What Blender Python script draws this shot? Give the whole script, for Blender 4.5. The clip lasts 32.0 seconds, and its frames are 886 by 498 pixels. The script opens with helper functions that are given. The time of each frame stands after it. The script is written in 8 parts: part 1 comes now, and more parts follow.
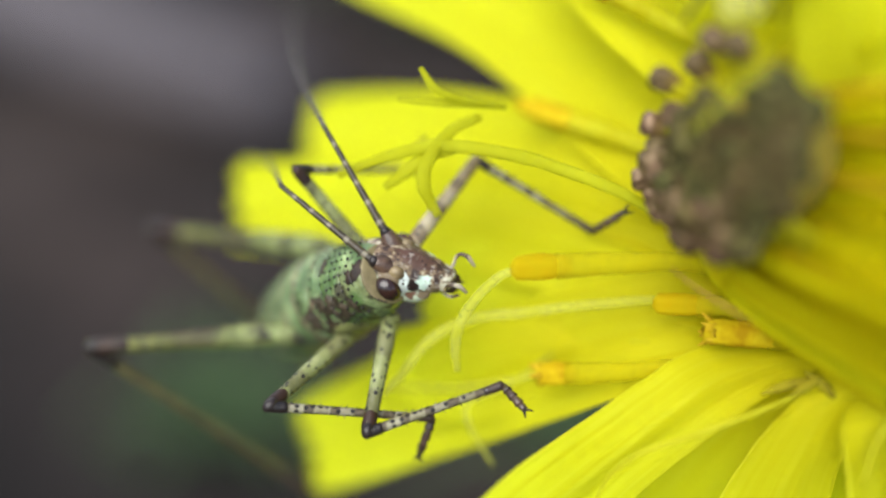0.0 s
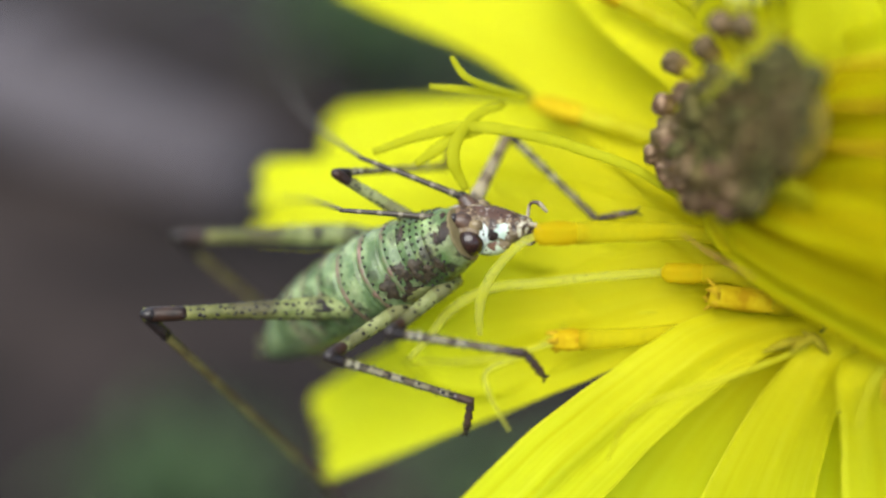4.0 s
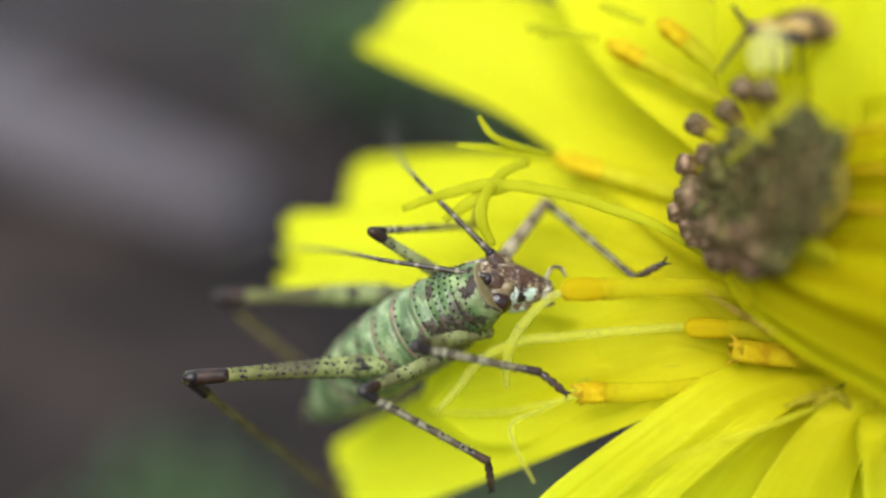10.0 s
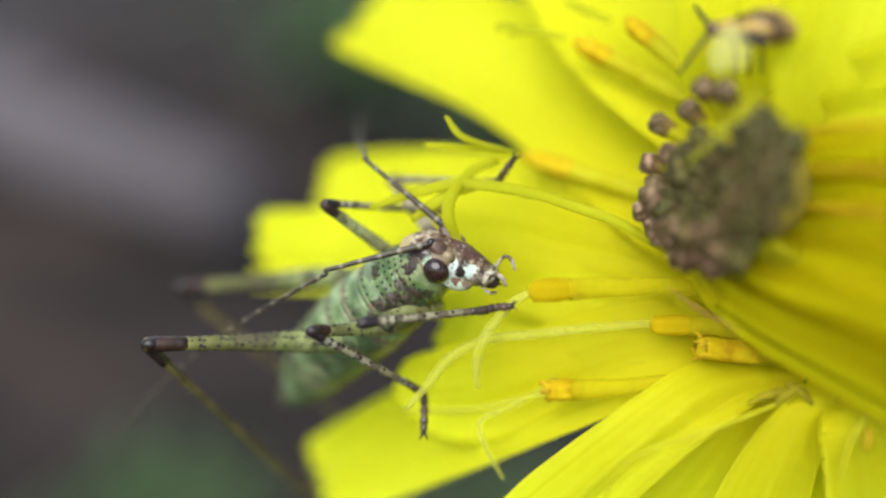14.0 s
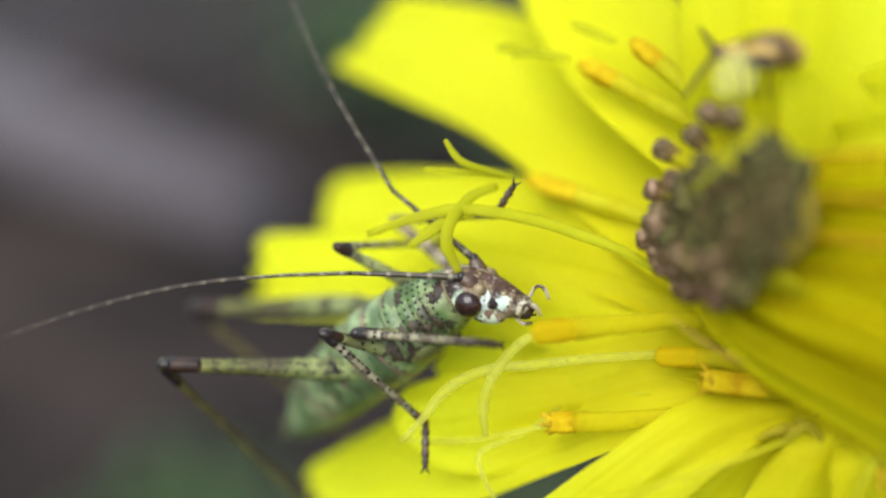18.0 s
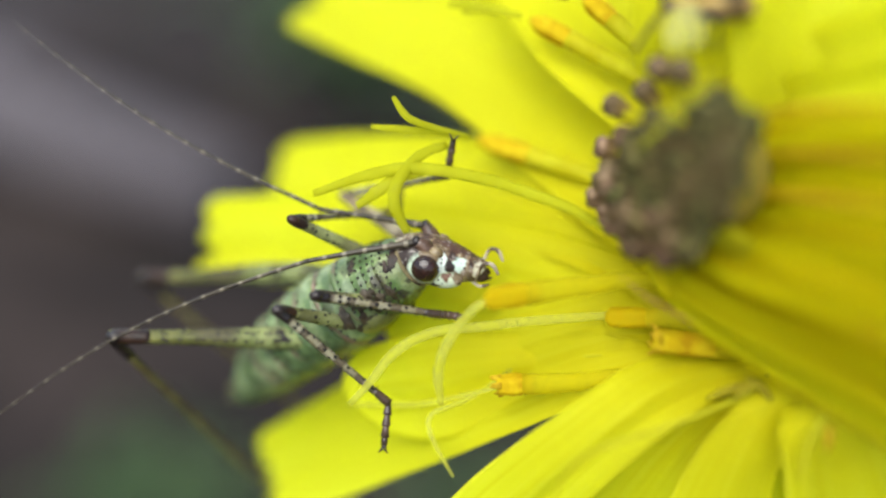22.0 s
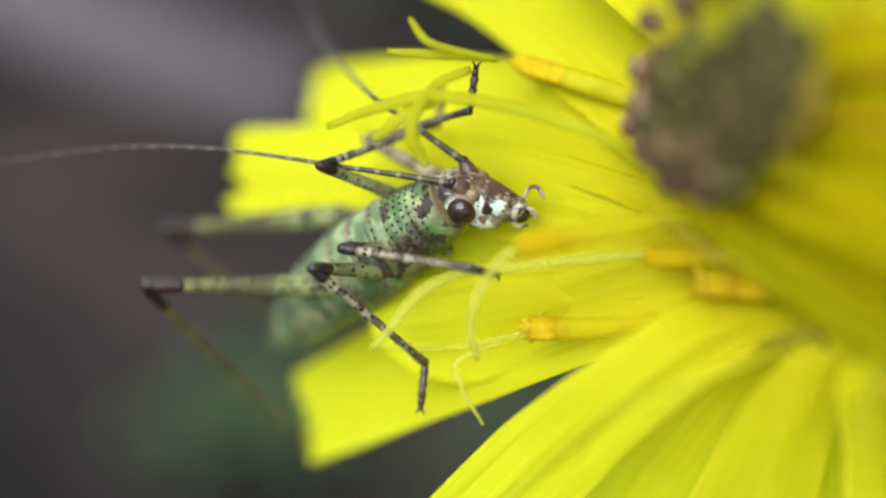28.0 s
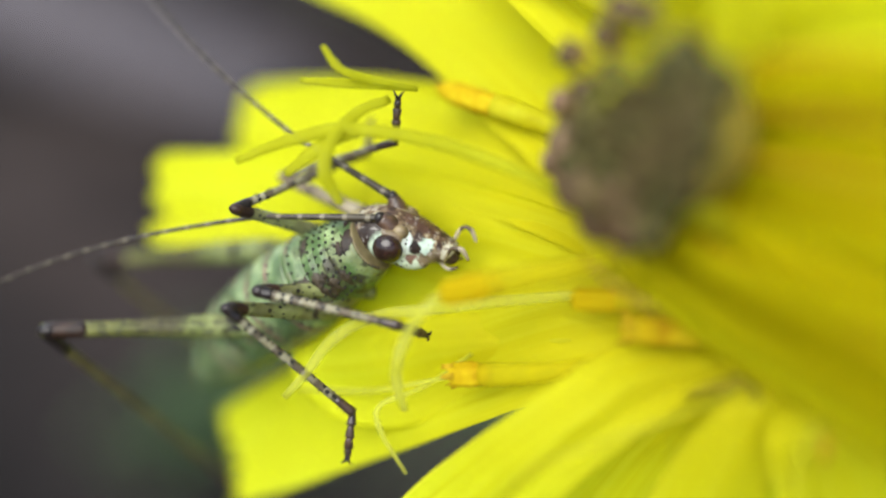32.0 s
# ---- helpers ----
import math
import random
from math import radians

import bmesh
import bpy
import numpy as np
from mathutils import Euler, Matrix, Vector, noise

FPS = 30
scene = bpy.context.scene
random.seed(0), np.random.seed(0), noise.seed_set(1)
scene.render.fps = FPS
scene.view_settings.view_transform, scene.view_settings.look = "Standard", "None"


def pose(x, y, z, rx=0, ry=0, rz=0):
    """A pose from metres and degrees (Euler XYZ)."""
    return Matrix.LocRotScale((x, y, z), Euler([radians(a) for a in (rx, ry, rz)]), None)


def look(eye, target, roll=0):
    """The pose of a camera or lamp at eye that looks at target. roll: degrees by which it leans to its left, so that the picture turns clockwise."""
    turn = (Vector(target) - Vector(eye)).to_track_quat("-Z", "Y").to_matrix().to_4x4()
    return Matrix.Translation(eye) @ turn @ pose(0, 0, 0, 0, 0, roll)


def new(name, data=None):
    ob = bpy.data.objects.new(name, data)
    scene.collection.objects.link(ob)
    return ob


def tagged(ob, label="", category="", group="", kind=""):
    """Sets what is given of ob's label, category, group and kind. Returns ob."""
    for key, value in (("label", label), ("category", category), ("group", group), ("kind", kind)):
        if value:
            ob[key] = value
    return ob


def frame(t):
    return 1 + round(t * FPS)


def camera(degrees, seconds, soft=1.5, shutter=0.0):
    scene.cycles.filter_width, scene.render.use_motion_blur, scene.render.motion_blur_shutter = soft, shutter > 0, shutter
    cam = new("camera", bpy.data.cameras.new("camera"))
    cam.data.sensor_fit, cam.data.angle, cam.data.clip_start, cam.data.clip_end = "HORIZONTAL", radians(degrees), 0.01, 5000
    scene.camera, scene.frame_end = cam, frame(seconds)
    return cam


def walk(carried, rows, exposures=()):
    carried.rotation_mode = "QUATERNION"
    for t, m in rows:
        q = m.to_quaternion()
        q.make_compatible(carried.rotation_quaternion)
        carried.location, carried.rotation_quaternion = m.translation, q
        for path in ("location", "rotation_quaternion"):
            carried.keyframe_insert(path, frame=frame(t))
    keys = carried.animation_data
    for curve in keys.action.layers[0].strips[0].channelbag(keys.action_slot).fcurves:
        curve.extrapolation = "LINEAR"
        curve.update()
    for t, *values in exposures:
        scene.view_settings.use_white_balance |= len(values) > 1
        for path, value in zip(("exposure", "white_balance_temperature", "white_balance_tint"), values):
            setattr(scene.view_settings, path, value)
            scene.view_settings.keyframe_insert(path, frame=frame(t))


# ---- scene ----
# A close view of a young katydid on a yellow daisy. Built in millimetres, laid out in a frame that leans with the lens.
MM = 0.001
BASE = pose(0, 0, 0.22, -28, 0, 0)
cam = camera(50.0, 32.0, soft=2.4)
cam.data.dof.use_dof = True
cam.data.dof.aperture_fstop = 15.0
walk(cam, [
    (0, BASE @ pose(0.00182, -0.02425, 0.00205, 85.39, 0.44, 1.50)), (0.5, BASE @ pose(0.00110, -0.02454, 0.00119, 84.11, 0.27, 1.05)),
    (1, BASE @ pose(0.00029, -0.02495, -0.00010, 86.66, 0.73, -0.25)), (1.5, BASE @ pose(0.00054, -0.02505, 0.00042, 85.64, 0.09, 0.55)),
    (2, BASE @ pose(0.00047, -0.02507, 0.00000, 87.63, 0.26, 0.36)), (2.5, BASE @ pose(0.00018, -0.02565, 0.00067, 87.25, -0.59, 0.88)),
    (3, BASE @ pose(0.00029, -0.02568, -0.00011, 89.11, -0.31, -0.01)), (3.5, BASE @ pose(0.00044, -0.02581, -0.00059, 90.75, -0.80, -0.84)),
    (5.5, BASE @ pose(-0.00033, -0.02661, -0.00002, 90.62, -0.10, -0.85)), (6, BASE @ pose(-0.00000, -0.02627, -0.00000, 90.00, 0.00, -0.00)),
    (6.5, BASE @ pose(-0.00049, -0.02592, -0.00019, 89.83, -0.13, -0.33)), (7, BASE @ pose(-0.00023, -0.02601, -0.00021, 89.90, -0.10, -0.61)),
    (7.5, BASE @ pose(-0.00018, -0.02568, -0.00036, 89.25, -0.08, 0.16)), (8, BASE @ pose(0.00009, -0.02535, -0.00065, 88.82, 0.18, 0.76)),
    (8.5, BASE @ pose(-0.00005, -0.02551, -0.00032, 90.00, -0.05, 0.04)), (9, BASE @ pose(-0.00020, -0.02604, -0.00034, 91.52, -0.99, 0.48)),
    (9.5, BASE @ pose(-0.00015, -0.02603, -0.00012, 91.68, -0.04, -0.64)), (10, BASE @ pose(-0.00043, -0.02661, -0.00016, 92.95, -0.87, -1.06)),
    (10.5, BASE @ pose(-0.00018, -0.02632, -0.00033, 92.41, -0.89, -1.26)), (11, BASE @ pose(-0.00007, -0.02638, -0.00044, 92.99, -0.30, -1.82)),
    (11.5, BASE @ pose(0.00004, -0.02656, -0.00027, 92.66, -0.13, -2.41)), (12, BASE @ pose(0.00018, -0.02671, -0.00001, 93.18, -0.42, -1.96)),
    (12.5, BASE @ pose(0.00011, -0.02696, -0.00000, 93.47, -0.11, -1.20)), (13, BASE @ pose(0.00006, -0.02682, -0.00015, 93.25, -0.55, -1.69)),
    (13.5, BASE @ pose(0.00007, -0.02676, 0.00007, 92.65, -0.42, -1.80)), (15.5, BASE @ pose(0.00016, -0.02674, 0.00003, 91.42, -0.37, -0.16)),
    (16, BASE @ pose(0.00027, -0.02600, -0.00023, 90.38, 0.14, 0.62)), (16.5, BASE @ pose(0.00018, -0.02595, -0.00022, 90.70, 0.56, 0.10)),
    (17, BASE @ pose(0.00023, -0.02612, 0.00003, 92.08, -0.50, -0.01)), (17.5, BASE @ pose(0.00098, -0.02579, 0.00011, 91.99, 0.13, -1.13)),
    (18, BASE @ pose(0.00069, -0.02619, 0.00047, 93.04, -0.83, -0.31)), (18.5, BASE @ pose(0.00096, -0.02556, 0.00017, 92.27, -0.34, 0.23)),
    (19, BASE @ pose(0.00096, -0.02574, 0.00037, 92.00, -0.54, -0.03)), (19.5, BASE @ pose(0.00123, -0.02555, 0.00004, 92.05, -0.37, -0.56)),
    (20, BASE @ pose(0.00108, -0.02569, 0.00022, 91.98, -0.32, -1.47)), (20.5, BASE @ pose(0.00130, -0.02602, 0.00010, 92.60, -0.69, -1.82)),
    (21, BASE @ pose(0.00124, -0.02568, 0.00012, 91.74, -0.44, -1.87)), (21.5, BASE @ pose(0.00137, -0.02545, -0.00027, 91.80, -0.31, -1.49)),
    (22, BASE @ pose(0.00121, -0.02573, 0.00008, 91.72, -0.67, -2.11)), (22.5, BASE @ pose(0.00155, -0.02552, -0.00029, 91.13, -0.60, -1.39)),
    (23, BASE @ pose(0.00170, -0.02479, -0.00022, 89.07, 0.19, 0.03)), (23.5, BASE @ pose(0.00129, -0.02487, -0.00030, 90.17, -0.10, 0.12)),
    (24, BASE @ pose(0.00158, -0.02470, -0.00038, 89.65, -0.45, -0.37)), (24.5, BASE @ pose(0.00159, -0.02497, -0.00051, 91.18, -0.41, 0.37)),
    (26.5, BASE @ pose(0.00356, -0.02394, 0.00100, 89.24, -0.51, 3.06)), (27, BASE @ pose(0.00335, -0.02420, 0.00147, 87.58, -0.03, 3.83)),
    (27.5, BASE @ pose(0.00319, -0.02386, 0.00048, 86.11, 0.99, 2.85)), (28, BASE @ pose(0.00270, -0.02408, 0.00057, 86.59, 0.16, 3.31)),
    (28.5, BASE @ pose(0.00231, -0.02425, 0.00048, 88.49, -0.50, 2.63)), (29, BASE @ pose(0.00256, -0.02439, 0.00083, 88.33, -0.70, 3.28)),
    (29.5, BASE @ pose(0.00324, -0.02391, 0.00054, 88.71, 0.12, 2.91)), (30, BASE @ pose(0.00331, -0.02411, 0.00106, 88.74, -0.43, 3.81)),
    (30.5, BASE @ pose(0.00372, -0.02345, 0.00084, 88.73, -0.24, 2.99)), (31, BASE @ pose(0.00360, -0.02340, 0.00106, 88.02, -0.81, 2.85)),
    (31.5, BASE @ pose(0.00363, -0.02344, 0.00109, 88.45, -0.06, 2.67)), (32, BASE @ pose(0.00394, -0.02279, 0.00144, 86.29, 0.28, 2.14))])


# ---- light ----
SUN_UP, SUN_ROUND = 50.0, -30.0
world = bpy.data.worlds.new("sky")
scene.world = world
world.use_nodes = True
wn = world.node_tree.nodes
sky = wn.new("ShaderNodeTexSky")
sky.sky_type, sky.sun_disc = "NISHITA", False
sky.sun_elevation, sky.sun_rotation = radians(SUN_UP), radians(SUN_ROUND)
world.node_tree.links.new(sky.outputs[0], wn["Background"].inputs[0])
wn["Background"].inputs[1].default_value = 0.14
sun = new("sun", bpy.data.lights.new("sun", "SUN"))
sun.data.energy, sun.data.angle, sun.data.color = 4.0, radians(58), (1.0, 0.98, 0.91)
sun.matrix_world = look((math.sin(radians(SUN_ROUND)) * 2, -math.cos(radians(SUN_ROUND)) * 2, 2 * math.tan(radians(SUN_UP))), (0, 0, 0))
scene.view_settings.exposure = 0.68


# ---- materials ----
def material(name, build):
    m = bpy.data.materials.new(name)
    m.use_nodes = True
    nt = m.node_tree
    nt.nodes.clear()
    out = nt.nodes.new("ShaderNodeOutputMaterial")
    build(nt, out)
    return m


def node(nt, kind, ins=None):
    n = nt.nodes.new(kind)
    for key, value in (ins or {}).items():
        if isinstance(value, bpy.types.NodeSocket):
            nt.links.new(value, n.inputs[key])
        else:
            n.inputs[key].default_value = value
    return n


def ramp(nt, fac, stops):
    r = nt.nodes.new("ShaderNodeValToRGB")
    e = r.color_ramp.elements
    while len(e) < len(stops):
        e.new(0.5)
    for el, (p, c) in zip(e, stops):
        el.position, el.color = p, (*c, 1)
    nt.links.new(fac, r.inputs[0])
    return r.outputs[0]


def mixc(nt, fac, a, b, mode="MIX"):
    n = nt.nodes.new("ShaderNodeMix")
    n.data_type, n.blend_type = "RGBA", mode
    for i, v in ((0, fac), (6, a), (7, b)):
        if isinstance(v, bpy.types.NodeSocket):
            nt.links.new(v, n.inputs[i])
        else:
            n.inputs[i].default_value = v if i == 0 else (*v, 1)
    return n.outputs[2]


def bump(nt, height, strength, distance):
    return node(nt, "ShaderNodeBump", {"Height": height, "Strength": strength, "Distance": distance}).outputs[0]


def obj_coord(nt):
    return node(nt, "ShaderNodeTexCoord").outputs["Object"]


def noise_tex(nt, vec, scale, detail=3.0, rough=0.55):
    return node(nt, "ShaderNodeTexNoise", {"Vector": vec, "Scale": scale, "Detail": detail, "Roughness": rough}).outputs[0]


def surface(nt, out, color, rough, normal=None, translucent=0.0, tcolor=None, spec=0.5, coat=0.0, sss=0.0):
    b = nt.nodes.new("ShaderNodeBsdfPrincipled")
    for key, v in (("Base Color", color), ("Roughness", rough), ("Specular IOR Level", spec), ("Coat Weight", coat), ("Normal", normal), ("Subsurface Weight", sss)):
        if v is None:
            continue
        if isinstance(v, bpy.types.NodeSocket):
            nt.links.new(v, b.inputs[key])
        else:
            b.inputs[key].default_value = (*v, 1) if isinstance(v, tuple) else v
    if sss:
        b.inputs["Subsurface Radius"].default_value = (0.0006, 0.0005, 0.0002)
        b.inputs["Subsurface Scale"].default_value = 0.4
    if translucent:
        tr = nt.nodes.new("ShaderNodeBsdfTranslucent")
        tc = tcolor or color
        if isinstance(tc, bpy.types.NodeSocket):
            nt.links.new(tc, tr.inputs[0])
        else:
            tr.inputs[0].default_value = (*tc, 1)
        mx = node(nt, "ShaderNodeMixShader", {0: translucent, 1: b.outputs[0], 2: tr.outputs[0]})
        nt.links.new(mx.outputs[0], out.inputs[0])
    else:
        nt.links.new(b.outputs[0], out.inputs[0])


def petal_mat(nt, out):
    uv = node(nt, "ShaderNodeUVMap").outputs[0]
    sx = node(nt, "ShaderNodeSeparateXYZ", {0: uv})
    stretch = node(nt, "ShaderNodeMapping", {"Vector": uv, "Scale": (26.0, 1.3, 1.0)}).outputs[0]
    streak = noise_tex(nt, stretch, 1.0, 4.0)
    blotch = noise_tex(nt, obj_coord(nt), 420.0, 3.0)
    rnd = node(nt, "ShaderNodeObjectInfo").outputs["Random"]
    c = ramp(nt, streak, [(0.34, (0.725, 0.725, 0.014)), (0.50, (0.81, 0.86, 0.035)), (0.68, (0.86, 0.915, 0.07))])
    c = mixc(nt, ramp(nt, blotch, [(0.45, (0, 0, 0)), (0.75, (0.35, 0.35, 0.35))]), c, (0.72, 0.70, 0.010))
    base = ramp(nt, sx.outputs[1], [(0.0, (1, 1, 1)), (0.30, (0.75, 0.75, 0.75)), (0.55, (0.38, 0.38, 0.38)), (0.85, (0, 0, 0))])
    c = mixc(nt, base, c, (0.66, 0.56, 0.006))
    c = mixc(nt, rnd, c, mixc(nt, 0.35, c, (0.84, 0.78, 0.02)))
    fine = node(nt, "ShaderNodeMapping", {"Vector": uv, "Scale": (90.0, 2.5, 1.0)}).outputs[0]
    n = bump(nt, noise_tex(nt, fine, 1.0, 3.0), 0.22, 0.00006)
    surface(nt, out, c, 0.62, n, 0.42, mixc(nt, 0.7, c, (0.83, 0.83, 0.02)), 0.14)


def gold_mat(nt, out):
    uv = node(nt, "ShaderNodeUVMap").outputs[0]
    stretch = node(nt, "ShaderNodeMapping", {"Vector": uv, "Scale": (6.0, 0.7, 1.0)}).outputs[0]
    streak = noise_tex(nt, stretch, 1.0, 4.0)
    c = ramp(nt, streak, [(0.34, (0.54, 0.42, 0.004)), (0.43, (0.66, 0.57, 0.004)), (0.53, (0.75, 0.70, 0.006)), (0.66, (0.82, 0.81, 0.016))])
    fine = node(nt, "ShaderNodeMapping", {"Vector": uv, "Scale": (70.0, 2.0, 1.0)}).outputs[0]
    n = bump(nt, noise_tex(nt, fine, 1.0, 3.0), 0.3, 0.00006)
    surface(nt, out, c, 0.6, n, 0.22, c, 0.14)


def clear_mat(nt, out):
    f = noise_tex(nt, obj_coord(nt), 1600.0, 3.0)
    c = ramp(nt, f, [(0.3, (0.55, 0.53, 0.10)), (0.7, (0.68, 0.67, 0.24))])
    b = node(nt, "ShaderNodeBsdfPrincipled", {"Base Color": c, "Roughness": 0.35})
    tr = node(nt, "ShaderNodeBsdfTransparent", {0: (0.95, 0.95, 0.85, 1)})
    mx = node(nt, "ShaderNodeMixShader", {0: 0.80, 1: b.outputs[0], 2: tr.outputs[0]})
    nt.links.new(mx.outputs[0], out.inputs[0])


def hind_femur_mat(nt, out):
    v = obj_coord(nt)
    sx = node(nt, "ShaderNodeSeparateXYZ", {0: v}).outputs[0]
    far = node(nt, "ShaderNodeMapRange", {"Value": sx, "From Min": 0.0012, "From Max": 0.0036}).outputs[0]
    f = noise_tex(nt, v, 1800.0, 3.0)
    near_c = ramp(nt, f, [(0.35, (0.095, 0.125, 0.035)), (0.65, (0.23, 0.27, 0.10))])
    far_c = ramp(nt, f, [(0.35, (0.080, 0.085, 0.020)), (0.65, (0.175, 0.175, 0.050))])
    c = mixc(nt, far, near_c, far_c)
    g = noise_tex(nt, v, 520.0, 2.0)
    c = mixc(nt, ramp(nt, g, [(0.55, (0, 0, 0)), (0.64, (0.75, 0.75, 0.75))]), c, (0.05, 0.038, 0.02))
    along = node(nt, "ShaderNodeMapRange", {"Value": sx, "From Min": 0.0, "From Max": 0.0056}).outputs[0]
    patch = ramp(nt, along, [(0.09, (0.25, 0.25, 0.25)), (0.12, (0.75, 0.75, 0.75)), (0.15, (0.1, 0.1, 0.1)), (0.25, (0, 0, 0)), (0.28, (0.7, 0.7, 0.7)), (0.31, (0.6, 0.6, 0.6)), (0.34, (0, 0, 0))])
    ragged = ramp(nt, noise_tex(nt, v, 2400.0, 2.0), [(0.42, (0, 0, 0)), (0.54, (1, 1, 1))])
    c = mixc(nt, mixc(nt, ragged, (0, 0, 0), patch), c, (0.030, 0.020, 0.010))
    c = mixc(nt, speckle(nt, v, 6200.0, 0.25, 0.7), c, (0.018, 0.016, 0.010))
    surface(nt, out, c, 0.52, bump(nt, noise_tex(nt, v, 4200.0, 2.0), 0.45, 0.00004), 0.0, None, 0.25, 0.0, 0.1)


def floret_mat(nt, out):
    v = obj_coord(nt)
    f = noise_tex(nt, v, 1500.0, 3.0)
    c = ramp(nt, f, [(0.3, (0.60, 0.55, 0.010)), (0.7, (0.72, 0.71, 0.030))])
    surface(nt, out, c, 0.5, bump(nt, f, 0.25, 0.00005), 0.6, c, 0.10)


def thin_mat(a, b, clear):
    """Pale thin tissue that lets part of the light straight through."""
    def build(nt, out):
        f = noise_tex(nt, obj_coord(nt), 2600.0, 3.0)
        c = ramp(nt, f, [(0.3, a), (0.7, b)])
        solid = node(nt, "ShaderNodeBsdfPrincipled", {"Base Color": c, "Roughness": 0.7, "Specular IOR Level": 0.08, "Normal": bump(nt, f, 0.4, 0.00004)}).outputs[0]
        glow = node(nt, "ShaderNodeBsdfTranslucent", {0: c}).outputs[0]
        body = node(nt, "ShaderNodeMixShader", {0: 0.6, 1: solid, 2: glow}).outputs[0]
        thin = node(nt, "ShaderNodeBsdfTransparent").outputs[0]
        amount = node(nt, "ShaderNodeMapRange", {"Value": f, "From Min": 0.3, "From Max": 0.7, "To Min": clear - 0.12, "To Max": clear + 0.12}).outputs[0]
        mx = node(nt, "ShaderNodeMixShader", {0: amount, 1: body, 2: thin})
        nt.links.new(mx.outputs[0], out.inputs[0])
    return build


def anther_mat(nt, out):
    f = noise_tex(nt, obj_coord(nt), 2600.0, 4.0)
    c = ramp(nt, f, [(0.30, (0.50, 0.31, 0.004)), (0.50, (0.64, 0.46, 0.006)), (0.72, (0.76, 0.62, 0.015))])
    surface(nt, out, c, 0.7, bump(nt, f, 0.7, 0.00006), 0.4, c, 0.12)


def bud_mat(nt, out):
    v = obj_coord(nt)
    sz = node(nt, "ShaderNodeSeparateXYZ", {0: v}).outputs[2]
    h = node(nt, "ShaderNodeMapRange", {"Value": sz, "From Min": -0.00045, "From Max": 0.00025}).outputs[0]
    f = noise_tex(nt, v, 5200.0, 4.0)
    tip = ramp(nt, f, [(0.32, (0.030, 0.013, 0.006)), (0.48, (0.095, 0.047, 0.022)), (0.62, (0.33, 0.22, 0.14))])
    rnd = node(nt, "ShaderNodeObjectInfo").outputs["Random"]
    tip = mixc(nt, rnd, tip, mixc(nt, 0.6, tip, (0.075, 0.065, 0.018)))
    c = mixc(nt, ramp(nt, h, [(0.15, (0, 0, 0)), (0.6, (1, 1, 1))]), (0.20, 0.135, 0.02), tip)
    surface(nt, out, c, 0.7, bump(nt, f, 0.8, 0.00006), 0.0, None, 0.25)


def young_bud_mat(nt, out):
    v = obj_coord(nt)
    f = noise_tex(nt, v, 5200.0, 4.0)
    c = ramp(nt, f, [(0.34, (0.010, 0.011, 0.002)), (0.48, (0.036, 0.036, 0.007)), (0.62, (0.20, 0.18, 0.055))])
    rnd = node(nt, "ShaderNodeObjectInfo").outputs["Random"]
    c = mixc(nt, rnd, c, mixc(nt, 0.5, c, (0.060, 0.026, 0.010)))
    surface(nt, out, c, 0.75, bump(nt, f, 0.8, 0.00006), 0.0, None, 0.2)


def receptacle_mat(nt, out):
    f = noise_tex(nt, obj_coord(nt), 1800.0, 4.0)
    c = ramp(nt, f, [(0.3, (0.16, 0.13, 0.012)), (0.7, (0.45, 0.33, 0.02))])
    surface(nt, out, c, 0.8, bump(nt, f, 0.6, 0.0001))


def green_mat(nt, out):
    f = noise_tex(nt, obj_coord(nt), 300.0, 4.0)
    c = ramp(nt, f, [(0.3, (0.045, 0.085, 0.022)), (0.7, (0.10, 0.15, 0.045))])
    surface(nt, out, c, 0.6, bump(nt, f, 0.4, 0.0002), 0.15, c)


def speckle(nt, v, scale, size, rnd=1.0):
    vo = node(nt, "ShaderNodeTexVoronoi", {"Vector": v, "Scale": scale, "Randomness": rnd})
    return node(nt, "ShaderNodeMapRange", {"Value": vo.outputs["Distance"], "From Min": size, "From Max": size * 0.72}).outputs[0]


